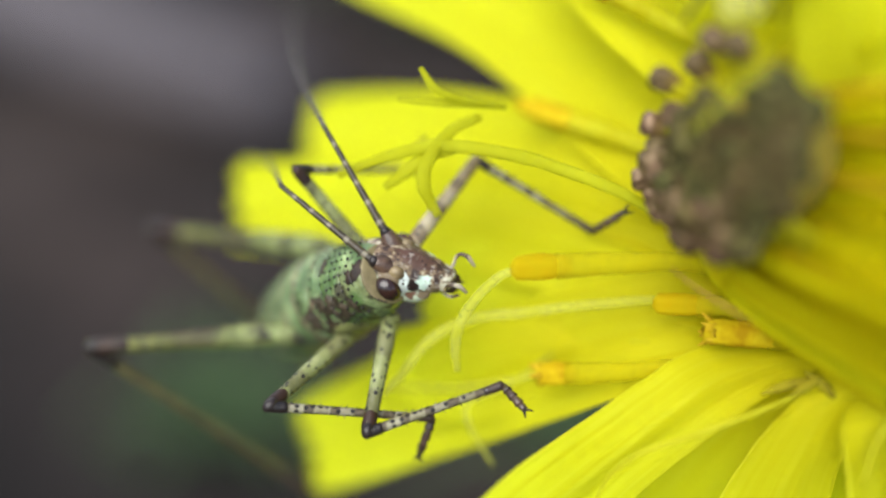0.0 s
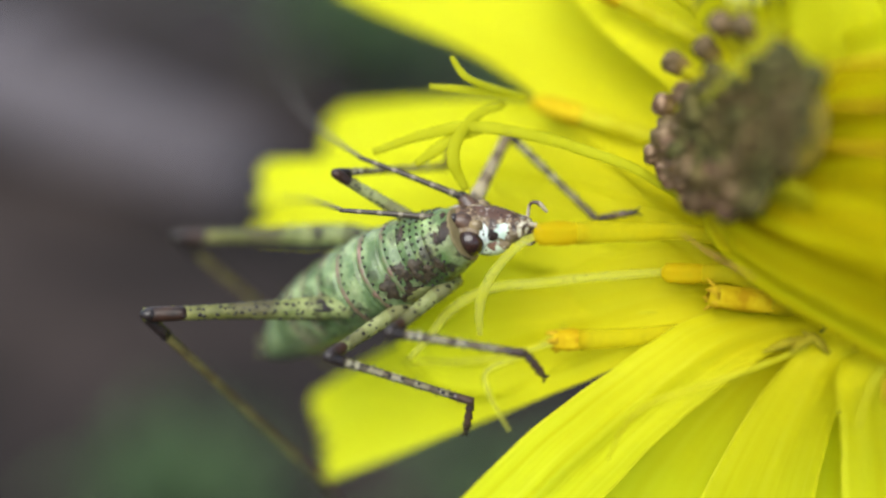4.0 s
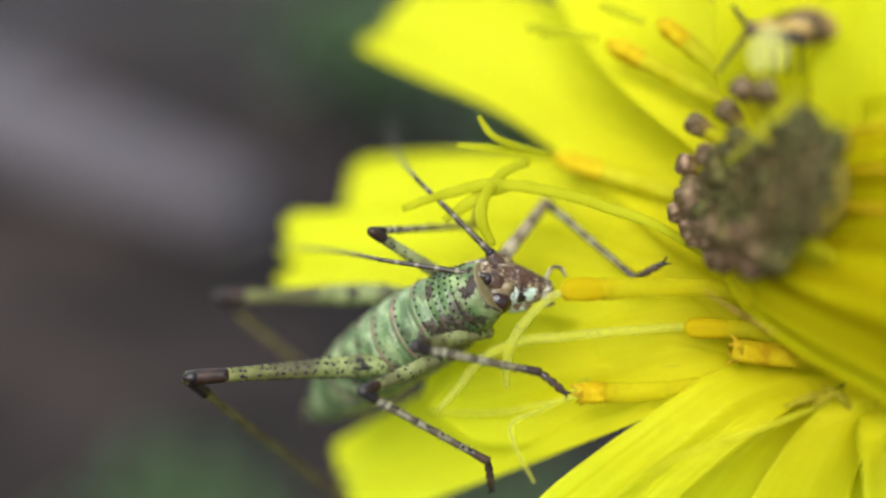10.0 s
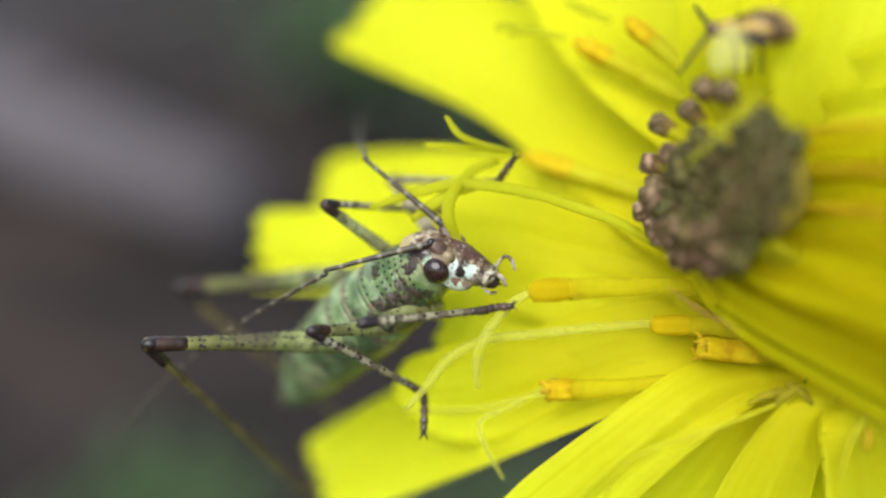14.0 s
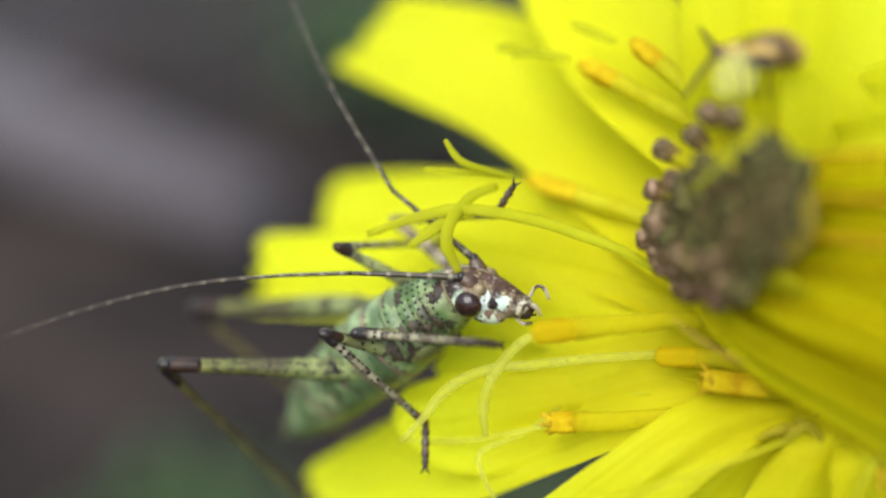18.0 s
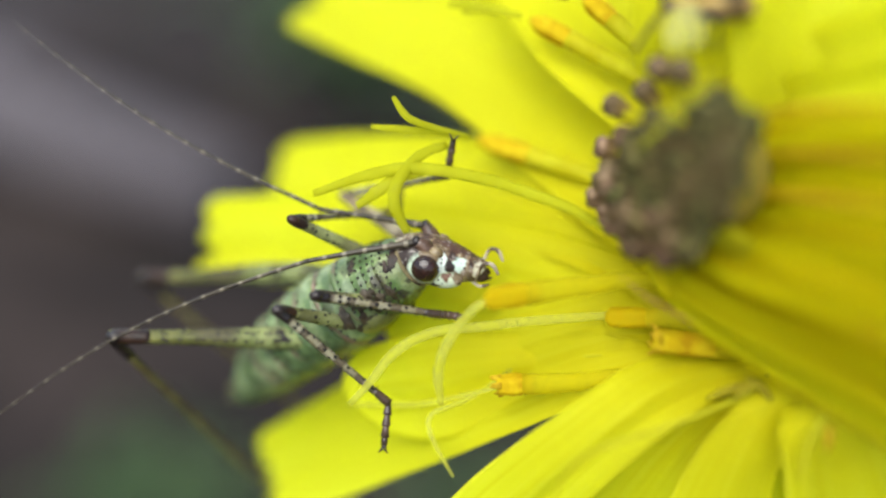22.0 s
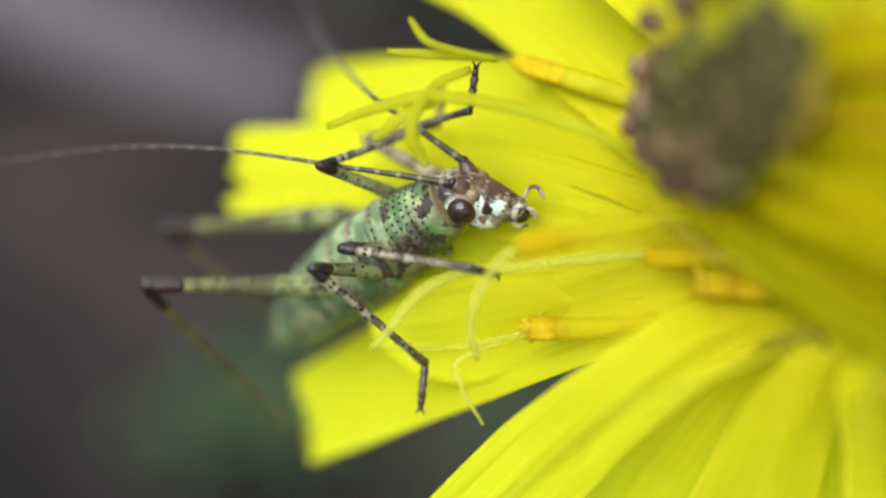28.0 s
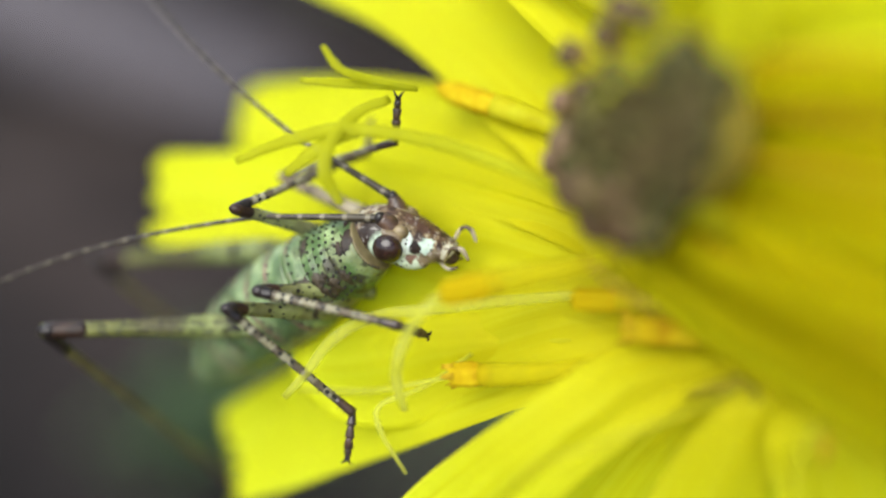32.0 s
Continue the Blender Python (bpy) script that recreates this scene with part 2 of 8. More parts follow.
def skin_mat(base, light, dot=(0.012, 0.010, 0.008), scale=5200.0, size=0.27, blotchy=0.35, sss=0.15):
    def build(nt, out):
        v = obj_coord(nt)
        f = noise_tex(nt, v, 1500.0, 3.0)
        g = noise_tex(nt, v, 700.0, 2.0)
        c = ramp(nt, f, [(0.34, tuple(k * 0.62 for k in base)), (0.47, base), (0.68, light)])
        c = mixc(nt, ramp(nt, g, [(0.54, (0, 0, 0)), (0.66, (blotchy * 0.7,) * 3)]), c, (0.11, 0.060, 0.038))
        h = noise_tex(nt, v, 2700.0, 2.0)
        c = mixc(nt, ramp(nt, h, [(0.62 - 0.10 * blotchy, (0, 0, 0)), (0.70 - 0.10 * blotchy, (blotchy,) * 3)]), c, (0.030, 0.026, 0.014))
        wob = node(nt, "ShaderNodeTexNoise", {"Vector": v, "Scale": 9000.0, "Detail": 1.0}).outputs["Color"]
        jig = node(nt, "ShaderNodeVectorMath", {0: wob, 1: (0.00022, 0.00022, 0.00022)})
        jig.operation = "MULTIPLY"
        add = node(nt, "ShaderNodeVectorMath", {0: v, 1: jig.outputs[0]})
        thin = ramp(nt, noise_tex(nt, v, 2300.0, 2.0), [(0.47, (0.0, 0.0, 0.0)), (0.57, (1, 1, 1))])
        keep = node(nt, "ShaderNodeMath", {0: speckle(nt, add.outputs[0], scale, size), 1: thin})
        keep.operation = "MULTIPLY"
        c = mixc(nt, keep.outputs[0], c, dot)
        n = bump(nt, noise_tex(nt, v, 4200.0, 3.0), 0.5, 0.00005)
        surface(nt, out, c, 0.40, n, 0.0, None, 0.38, 0.08, sss)
    return build


def zone(nt, v, c, r, soft=0.22):
    """1 inside an ellipsoid (mm) of the head's own space, 0 outside."""
    d = node(nt, "ShaderNodeVectorMath", {0: v, 1: tuple(k * MM for k in c)})
    d.operation = "SUBTRACT"
    q = node(nt, "ShaderNodeVectorMath", {0: d.outputs[0], 1: tuple(1 / (k * MM) for k in r)})
    q.operation = "MULTIPLY"
    ln = node(nt, "ShaderNodeVectorMath", {0: q.outputs[0]})
    ln.operation = "LENGTH"
    return node(nt, "ShaderNodeMapRange", {"Value": ln.outputs["Value"], "From Min": 1 + soft * 0.5, "From Max": 1 - soft * 0.5}).outputs[0]


FACE_MARKS = (
    ((1.05, 0.00, 0.40), (0.62, 0.22, 0.24), (0.085, 0.042, 0.028)),
    ((0.22, 0.62, 0.05), (0.60, 0.55, 0.66), (0.024, 0.012, 0.008)),
    ((0.50, 0.60, 0.03), (0.47, 0.50, 0.46), (0.50, 0.62, 0.46)),
    ((0.64, 0.48, -0.32), (0.54, 0.42, 0.32), (0.54, 0.62, 0.46)),
    ((1.26, 0.26, -0.24), (0.26, 0.30, 0.28), (0.20, 0.15, 0.095)),
    ((0.62, 0.46, 0.42), (0.36, 0.30, 0.22), (0.15, 0.105, 0.055)),
    ((0.80, 0.44, 0.12), (0.10, 0.30, 0.24), (0.60, 0.68, 0.62)),
    ((1.17, 0.33, 0.04), (0.18, 0.25, 0.17), (0.56, 0.70, 0.60)),
    ((0.97, 0.40, 0.05), (0.135, 0.25, 0.150), (0.020, 0.010, 0.008)),
    ((0.90, 0.40, -0.19), (0.14, 0.25, 0.10), (0.15, 0.075, 0.045)),
    ((1.10, 0.34, -0.22), (0.10, 0.25, 0.16), (0.20, 0.15, 0.09)),
    ((0.40, 0.56, -0.42), (0.34, 0.30, 0.08), (0.035, 0.018, 0.012)))


def face_mat(nt, out):
    v0 = obj_coord(nt)
    wob = node(nt, "ShaderNodeTexNoise", {"Vector": v0, "Scale": 6000.0, "Detail": 2.0}).outputs["Color"]
    jig = node(nt, "ShaderNodeVectorMath", {0: wob, 1: (0.00022, 0.00022, 0.00022), 2: (-0.00011, -0.00011, -0.00011)})
    jig.operation = "MULTIPLY_ADD"
    add = node(nt, "ShaderNodeVectorMath", {0: v0, 1: jig.outputs[0]})
    sp = node(nt, "ShaderNodeSeparateXYZ", {0: add.outputs[0]})
    ab = node(nt, "ShaderNodeMath", {0: sp.outputs[1]})
    ab.operation = "ABSOLUTE"
    v = node(nt, "ShaderNodeCombineXYZ", {0: sp.outputs[0], 1: ab.outputs[0], 2: sp.outputs[2]}).outputs[0]
    f = noise_tex(nt, v0, 5200.0, 3.0)
    c = ramp(nt, f, [(0.40, (0.030, 0.016, 0.011)), (0.49, (0.10, 0.058, 0.034)), (0.56, (0.22, 0.16, 0.09)), (0.66, (0.46, 0.44, 0.33))])
    for mid, size, col in FACE_MARKS:
        c = mixc(nt, zone(nt, v, mid, size), c, mixc(nt, ramp(nt, f, [(0.35, (0, 0, 0)), (0.65, (1, 1, 1))]), tuple(k * 0.72 for k in col), col))
    pale = ramp(nt, noise_tex(nt, v0, 7400.0, 3.0), [(0.57, (0, 0, 0)), (0.66, (0.7, 0.7, 0.7))])
    c = mixc(nt, pale, c, mixc(nt, 0.6, c, (0.50, 0.46, 0.42)))
    snout = ramp(nt, noise_tex(nt, v0, 4200.0, 2.0), [(0.42, (0.024, 0.013, 0.009)), (0.50, (0.12, 0.07, 0.04)), (0.58, (0.46, 0.45, 0.34))])
    c = mixc(nt, zone(nt, v, (1.72, 0.0, -0.28), (0.45, 0.5, 0.42), 0.5), c, snout)
    c = mixc(nt, speckle(nt, v0, 6200.0, 0.20), c, (0.03, 0.015, 0.010))
    surface(nt, out, c, 0.46, bump(nt, noise_tex(nt, v0, 4000.0, 3.0), 0.5, 0.00006), 0.0, None, 0.35, 0.04, 0.05)


def seam_mat(nt, out):
    v = obj_coord(nt)
    f = noise_tex(nt, v, 1500.0, 3.0)
    c = ramp(nt, f, [(0.42, (0.11, 0.17, 0.065)), (0.52, (0.14, 0.085, 0.058)), (0.66, (0.26, 0.175, 0.13))])
    surface(nt, out, c, 0.45, bump(nt, f, 0.4, 0.00005))


def leg_mat(pale, mid, bands, band_scale=0.0, dots=0.30):
    def build(nt, out):
        v = obj_coord(nt)
        f = noise_tex(nt, v, 2200.0, 3.0)
        c = ramp(nt, f, [(0.35, mid), (0.65, pale)])
        if bands:
            w = node(nt, "ShaderNodeTexWave", {"Vector": v, "Scale": band_scale, "Distortion": 2.2, "Detail": 2.0, "Detail Scale": 1.6}).outputs[1]
            c = mixc(nt, ramp(nt, w, [(0.52, (0, 0, 0)), (0.72, (bands,) * 3)]), c, (0.040, 0.020, 0.012))
        c = mixc(nt, speckle(nt, v, 7000.0, dots, 0.7), c, (0.010, 0.008, 0.007))
        surface(nt, out, c, 0.42, bump(nt, noise_tex(nt, v, 5200.0, 2.0), 0.45, 0.00004), 0.0, None, 0.32, 0.03, 0.12)
    return build


def antenna_mat(nt, out):
    v = obj_coord(nt)
    f = noise_tex(nt, v, 2600.0, 3.0)
    c = ramp(nt, f, [(0.3, (0.016, 0.011, 0.007)), (0.7, (0.060, 0.046, 0.026))])
    w = node(nt, "ShaderNodeTexWave", {"Vector": v, "Scale": 640.0, "Distortion": 0.9, "Detail": 2.0, "Detail Scale": 0.5}).outputs[1]
    c = mixc(nt, ramp(nt, w, [(0.84, (0, 0, 0)), (0.95, (0.45, 0.45, 0.45))]), c, (0.33, 0.29, 0.20))
    surface(nt, out, c, 0.4, bump(nt, f, 0.4, 0.00004), 0.0, None, 0.4)


def plain_mat(a, b, rough=0.4, scale=2600.0, strength=0.4, spec=0.5, coat=0.0, trans=0.0):
    def build(nt, out):
        f = noise_tex(nt, obj_coord(nt), scale, 4.0)
        c = ramp(nt, f, [(0.3, a), (0.7, b)])
        surface(nt, out, c, rough, bump(nt, f, strength, 0.00005), trans, c, spec, coat)
    return build


def soil_mat(nt, out):
    v = obj_coord(nt)
    a = noise_tex(nt, v, 7.0, 4.0)
    b = noise_tex(nt, v, 120.0, 5.0)
    c = ramp(nt, a, [(0.38, (0.009, 0.008, 0.0075)), (0.46, (0.0165, 0.0138, 0.0128)), (0.54, (0.0265, 0.020, 0.0175)), (0.64, (0.048, 0.037, 0.033))])
    c = mixc(nt, ramp(nt, b, [(0.45, (0, 0, 0)), (0.7, (0.3, 0.3, 0.3))]), c, (0.033, 0.026, 0.024))
    surface(nt, out, c, 0.95, bump(nt, b, 0.8, 0.004), 0.0, None, 0.1)


def bark_mat(nt, out):
    v = obj_coord(nt)
    s = node(nt, "ShaderNodeMapping", {"Vector": v, "Scale": (25.0, 160.0, 160.0)}).outputs[0]
    f = noise_tex(nt, s, 1.0, 5.0)
    c = ramp(nt, f, [(0.3, (0.062, 0.055, 0.060)), (0.7, (0.120, 0.105, 0.114))])
    surface(nt, out, c, 0.85, bump(nt, f, 0.7, 0.002), 0.0, None, 0.2)


def leaf_mat(nt, out):
    f = noise_tex(nt, obj_coord(nt), 60.0, 4.0)
    c = ramp(nt, f, [(0.3, (0.066, 0.130, 0.044)), (0.7, (0.135, 0.215, 0.080))])
    surface(nt, out, c, 0.55, bump(nt, f, 0.4, 0.001), 0.25, c)


M = {}
for nm, build in (
        ("petal", petal_mat), ("floret", floret_mat), ("style", thin_mat((0.52, 0.52, 0.014), (0.66, 0.67, 0.035), 0.26)), ("style_pale", thin_mat((0.68, 0.68, 0.07), (0.84, 0.85, 0.20), 0.56)), ("tube_pale", thin_mat((0.66, 0.66, 0.04), (0.80, 0.80, 0.10), 0.66)), ("anther", anther_mat), ("bud", bud_mat), ("young_bud", young_bud_mat),
        ("receptacle", receptacle_mat), ("green", green_mat), ("soil", soil_mat), ("bark", bark_mat), ("leaf", leaf_mat),
        ("tergite", skin_mat((0.095, 0.150, 0.058), (0.285, 0.365, 0.175), scale=7600.0, size=0.23, blotchy=0.50)),
        ("belly", skin_mat((0.13, 0.14, 0.045), (0.24, 0.25, 0.10), size=0.26, blotchy=0.9)),
        ("thorax", skin_mat((0.085, 0.145, 0.045), (0.32, 0.42, 0.18), scale=6300.0, size=0.20, blotchy=0.85)),
        ("seam", seam_mat),
        ("face", face_mat),
        ("scape", plain_mat((0.022, 0.011, 0.008), (0.13, 0.075, 0.048), 0.35, 4200.0)),
        ("brown", plain_mat((0.010, 0.006, 0.004), (0.055, 0.030, 0.016), 0.52, 2600.0, 0.4, 0.3)),
        ("eye", plain_mat((0.010, 0.006, 0.005), (0.038, 0.016, 0.011), 0.24, 3500.0, 0.05, 0.55, 0.10)),
        ("eye_far", plain_mat((0.03, 0.014, 0.01), (0.09, 0.04, 0.025), 0.24, 9000.0, 0.08, 0.55, 0.10)),
        ("dark", plain_mat((0.006, 0.005, 0.005), (0.026, 0.018, 0.016), 0.36, 3000.0, 0.5, 0.35, 0.05)),
        ("knee", plain_mat((0.008, 0.004, 0.003), (0.040, 0.019, 0.011), 0.45, 3600.0, 0.4, 0.3)),
        ("collar", plain_mat((0.090, 0.070, 0.028), (0.24, 0.19, 0.09), 0.55)),
        ("neck", plain_mat((0.24, 0.18, 0.07), (0.36, 0.29, 0.14), 0.45)),
        ("femur", leg_mat((0.27, 0.29, 0.125), (0.14, 0.155, 0.050), 0.45, 230.0, 0.40)), ("femur_hind", hind_femur_mat),
        ("femur_pale", leg_mat((0.36, 0.31, 0.21), (0.20, 0.14, 0.075), 0.5, 420.0, 0.32)),
        ("tibia", leg_mat((0.30, 0.28, 0.19), (0.15, 0.13, 0.07), 0.7, 560.0, 0.42)),
        ("tibia_hind", leg_mat((0.145, 0.125, 0.045), (0.08, 0.066, 0.022), 0.4, 330.0, 0.30)),
        ("tarsus", plain_mat((0.014, 0.009, 0.008), (0.075, 0.045, 0.03), 0.35)),
        ("palp", leg_mat((0.44, 0.40, 0.30), (0.28, 0.22, 0.14), 0.9, 420.0, 0.20)),
        ("antenna", antenna_mat),
        ("wing", clear_mat), ("gold", gold_mat),
        ("young_tube", thin_mat((0.62, 0.54, 0.008), (0.74, 0.68, 0.020), 0.42)),
        ("young_anther", thin_mat((0.62, 0.45, 0.004), (0.76, 0.61, 0.010), 0.18)),
        ("gap_shade", plain_mat((0.15, 0.12, 0.008), (0.34, 0.29, 0.014), 0.9, 2600.0, 0.4, 0.05)),
        ("blotch", plain_mat((0.009, 0.007, 0.004), (0.070, 0.052, 0.030), 0.46, 8200.0, 0.9, 0.35)),
        ("claw", plain_mat((0.50, 0.47, 0.012), (0.64, 0.62, 0.03), 0.7, 1800.0, 0.3, 0.1, 0.0, 0.35)),
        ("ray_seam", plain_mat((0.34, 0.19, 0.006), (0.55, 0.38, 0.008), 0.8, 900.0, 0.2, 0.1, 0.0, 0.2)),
        ("dry_edge", plain_mat((0.22, 0.09, 0.02), (0.42, 0.22, 0.05), 0.7)),
        ("anther_tip", plain_mat((0.44, 0.26, 0.008), (0.68, 0.48, 0.015), 0.7, 2600.0, 0.4, 0.2, 0.0, 0.35)),
        ("tan", plain_mat((0.055, 0.030, 0.014), (0.25, 0.19, 0.095), 0.4, 5200.0)),
        ("rust", plain_mat((0.050, 0.022, 0.012), (0.17, 0.085, 0.050), 0.35, 5200.0)),
        ("amber", plain_mat((0.12, 0.065, 0.016), (0.55, 0.36, 0.07), 0.4, 4200.0)),
):
    M[nm] = material(nm, build)


# ---- building helpers ----
def part(name, bm, mat, parent, label="", smooth=True, scale=MM):
    me = bpy.data.meshes.new(name)
    if scale != 1:
        bmesh.ops.scale(bm, vec=(scale,) * 3, verts=bm.verts)
    bmesh.ops.recalc_face_normals(bm, faces=bm.faces)
    for f in bm.faces:
        f.smooth = smooth
    bm.to_mesh(me)
    bm.free()
    me.materials.append(M[mat])
    ob = new(name, me)
    if parent is not None:
        ob.parent = parent
    if label:
        tagged(ob, label)
    return ob


def vec(p):
    return Vector(p)


def curve_pts(ctrl, n):
    """Smooth points through the control points."""
    c = [vec(p) for p in ctrl]
    if len(c) == 2:
        return [c[0].lerp(c[1], i / (n - 1)) for i in range(n)]
    c = [2 * c[0] - c[1]] + c + [2 * c[-1] - c[-2]]
    out, segs = [], len(c) - 3
    for i in range(n):
        u = i / (n - 1) * segs
        k = min(int(u), segs - 1)
        u -= k
        a, b, d, e = c[k:k + 4]
        out.append(0.5 * ((2 * b) + (d - a) * u + (2 * a - 5 * b + 4 * d - e) * u * u + (3 * b - a - 3 * d + e) * u ** 3))
    return out


def lerp_list(vals, u):
    x = u * (len(vals) - 1)
    k = min(int(x), len(vals) - 2)
    return vals[k] + (vals[k + 1] - vals[k]) * (x - k)


def tube(bm, pts, radii, sides=12, flat=1.0, up=(0, -1, 0.2), wob=0.0, cap=True):
    """A tube along points; radii are spread along it; flat squeezes it along up."""
    n = len(pts)
    rings = []
    for i, p in enumerate(pts):
        t = (pts[min(i + 1, n - 1)] - pts[max(i - 1, 0)]).normalized()
        z = vec(up) - t * t.dot(vec(up))
        z.normalize()
        s = t.cross(z)
        r = lerp_list(radii, i / (n - 1))
        ring = []
        for k in range(sides):
            a = 2 * math.pi * k / sides
            rr = r * (1 + wob * (random.random() - 0.5))
            ring.append(bm.verts.new(p + s * math.cos(a) * rr + z * math.sin(a) * rr * flat))
        rings.append(ring)
    for a, b in zip(rings, rings[1:]):
        for k in range(sides):
            bm.faces.new((a[k], a[(k + 1) % sides], b[(k + 1) % sides], b[k]))
    if cap:
        bm.faces.new(rings[0][::-1])
        bm.faces.new(rings[-1])
    return rings


def ball(bm, c, r, u=14, v=10, rot=None):
    m = Matrix.Translation(vec(c)) @ (rot or Matrix.Identity(4)) @ Matrix.Diagonal((*(r if isinstance(r, tuple) else (r, r, r)), 1))
    return bmesh.ops.create_uvsphere(bm, u_segments=u, v_segments=v, radius=1.0, matrix=m)


def spikes(bm, pts, dirs, length, r=0.012):
    for p, d in zip(pts, dirs):
        d = vec(d).normalized()
        s = d.orthogonal().normalized() * r
        q = d.cross(s).normalized() * r
        a, b, c2 = (bm.verts.new(vec(p) + o) for o in (s, -s * 0.5 + q, -s * 0.5 - q))
        t = bm.verts.new(vec(p) + d * length)
        for f in ((a, b, t), (b, c2, t), (c2, a, t)):
            bm.faces.new(f)


def empty(name, m):
    e = new(name)
    e.matrix_world = m
    e.empty_display_size = 0.002
    return e


# ---- ground and background ----
def ground():
    bm = bmesh.new()
    n = 90
    def ax(i):
        u = i / n * 2 - 1
        return math.copysign(0.8 * abs(u) + 60 * abs(u) ** 9, u)
    grid = [[bm.verts.new((ax(i), ax(j) + 0.4, 0)) for i in range(n + 1)] for j in range(n + 1)]
    for row in grid:
        for v in row:
            near = max(0.0, 1 - v.co.length / 3)
            v.co.z = near * (0.014 * noise.noise(v.co * 16) + 0.008 * noise.noise(v.co * 45)) - 0.016
    for j in range(n):
        for i in range(n):
            bm.faces.new((grid[j][i], grid[j][i + 1], grid[j + 1][i + 1], grid[j + 1][i]))
    ob = part("ground", bm, "soil", None, scale=1)
    tagged(ob, "dark grey-brown bare soil, out of focus", "ground", kind="structure")


ground()


def fallen_branch(a, b, r):
    """A pale weathered branch that lies on the soil."""
    e = empty("fallen_branch", Matrix.Translation(vec(a)))
    d = vec(b) - vec(a)
    bm = bmesh.new()
    pts = curve_pts([(0, 0, 0), d * 0.35 + vec((0, 0.015, 0)), d * 0.7 + vec((0, -0.01, 0)), d], 24)
    tube(bm, pts, [r * 1.05, r * 1.1, r, r * 0.82, r * 0.5], 20, 1.0, (0, 0, 1), 0.06)
    part("branch", bm, "bark", e, scale=1)
    bm = bmesh.new()
    s = d * 0.62 + vec((0, 0, r * 0.6))
    tube(bm, curve_pts([s, s + vec((0.03, 0.02, 0.03)), s + vec((0.08, 0.03, 0.04))], 8), [r * 0.35, r * 0.25, r * 0.15], 10, 1.0, (0, 0, 1), 0.08)
    part("side_stub", bm, "bark", e, scale=1)
    tagged(e, "pale grey weathered branch lying on the soil", "branch")


def leaf_tuft(name, c, count, length, spread, seed):
    """A low tuft of broad green blades that grow from one spot."""
    rng = random.Random(seed)
    e = empty(name, Matrix.Translation(vec(c)))
    for i in range(count):
        a = 2 * math.pi * (i + rng.random() * 0.6) / count
        lean = spread * (0.4 + 0.8 * rng.random())
        ln = length * (0.7 + 0.5 * rng.random())
        out = vec((math.cos(a), math.sin(a), 0))
        pts = curve_pts([(0, 0, -0.006), out * lean * 0.3 + vec((0, 0, ln * 0.5)), out * lean * 0.8 + vec((0, 0, ln * 0.75)), out * lean * 1.25 + vec((0, 0, ln * 0.55))], 12)
        side = out.cross(vec((0, 0, 1)))
        bm = bmesh.new()
        prev = None
        for k, p in enumerate(pts):
            w = ln * 0.11 * math.sin(math.pi * min(1, 0.12 + 0.88 * k / 11)) + 0.0004
            row = [bm.verts.new(p + side * w * s + vec((0, 0, abs(s) * w * 0.25))) for s in (-1, -0.5, 0, 0.5, 1)]
            if prev:
                for q in range(4):
                    bm.faces.new((prev[q], prev[q + 1], row[q + 1], row[q]))
            prev = row
        bmesh.ops.solidify(bm, geom=bm.faces[:], thickness=0.0006)
        part("blade", bm, "leaf", e, scale=1)
    tagged(e, "low tuft of broad dark green blades in soil", "plant", group="tufts in the background")



def on_ground(x, y):
    return (x, y, -0.012)


fallen_branch((-0.68, 0.91, 0.04), (-0.10, 0.50, 0.008), 0.040)
leaf_tuft("green_tuft", on_ground(-0.078, 0.232), 11, 0.036, 0.036, 3)
leaf_tuft("green_tuft", on_ground(-0.099, 0.242), 9, 0.032, 0.032, 4)
leaf_tuft("green_tuft", on_ground(-0.03, 0.74), 16, 0.12, 0.11, 5)
leaf_tuft("green_tuft", on_ground(-0.085, 0.80), 16, 0.12, 0.11, 10)
leaf_tuft("green_tuft", on_ground(0.06, 0.62), 10, 0.09, 0.08, 6)
leaf_tuft("green_tuft", on_ground(0.03, 0.225), 12, 0.045, 0.05, 7)
leaf_tuft("green_tuft", on_ground(0.09, 0.60), 12, 0.10, 0.10, 8)



# ---- the flower ----
flower = empty("daisy", BASE)
tagged(flower, "bright yellow daisy with spread rays and brown-budded disc", "flower")
AXIS = vec((-0.86, -0.49, 0.13)).normalized()
DISC = vec((6.42, -6.58, 2.48))
HUB = vec((10.04, -3.80, -2.02))


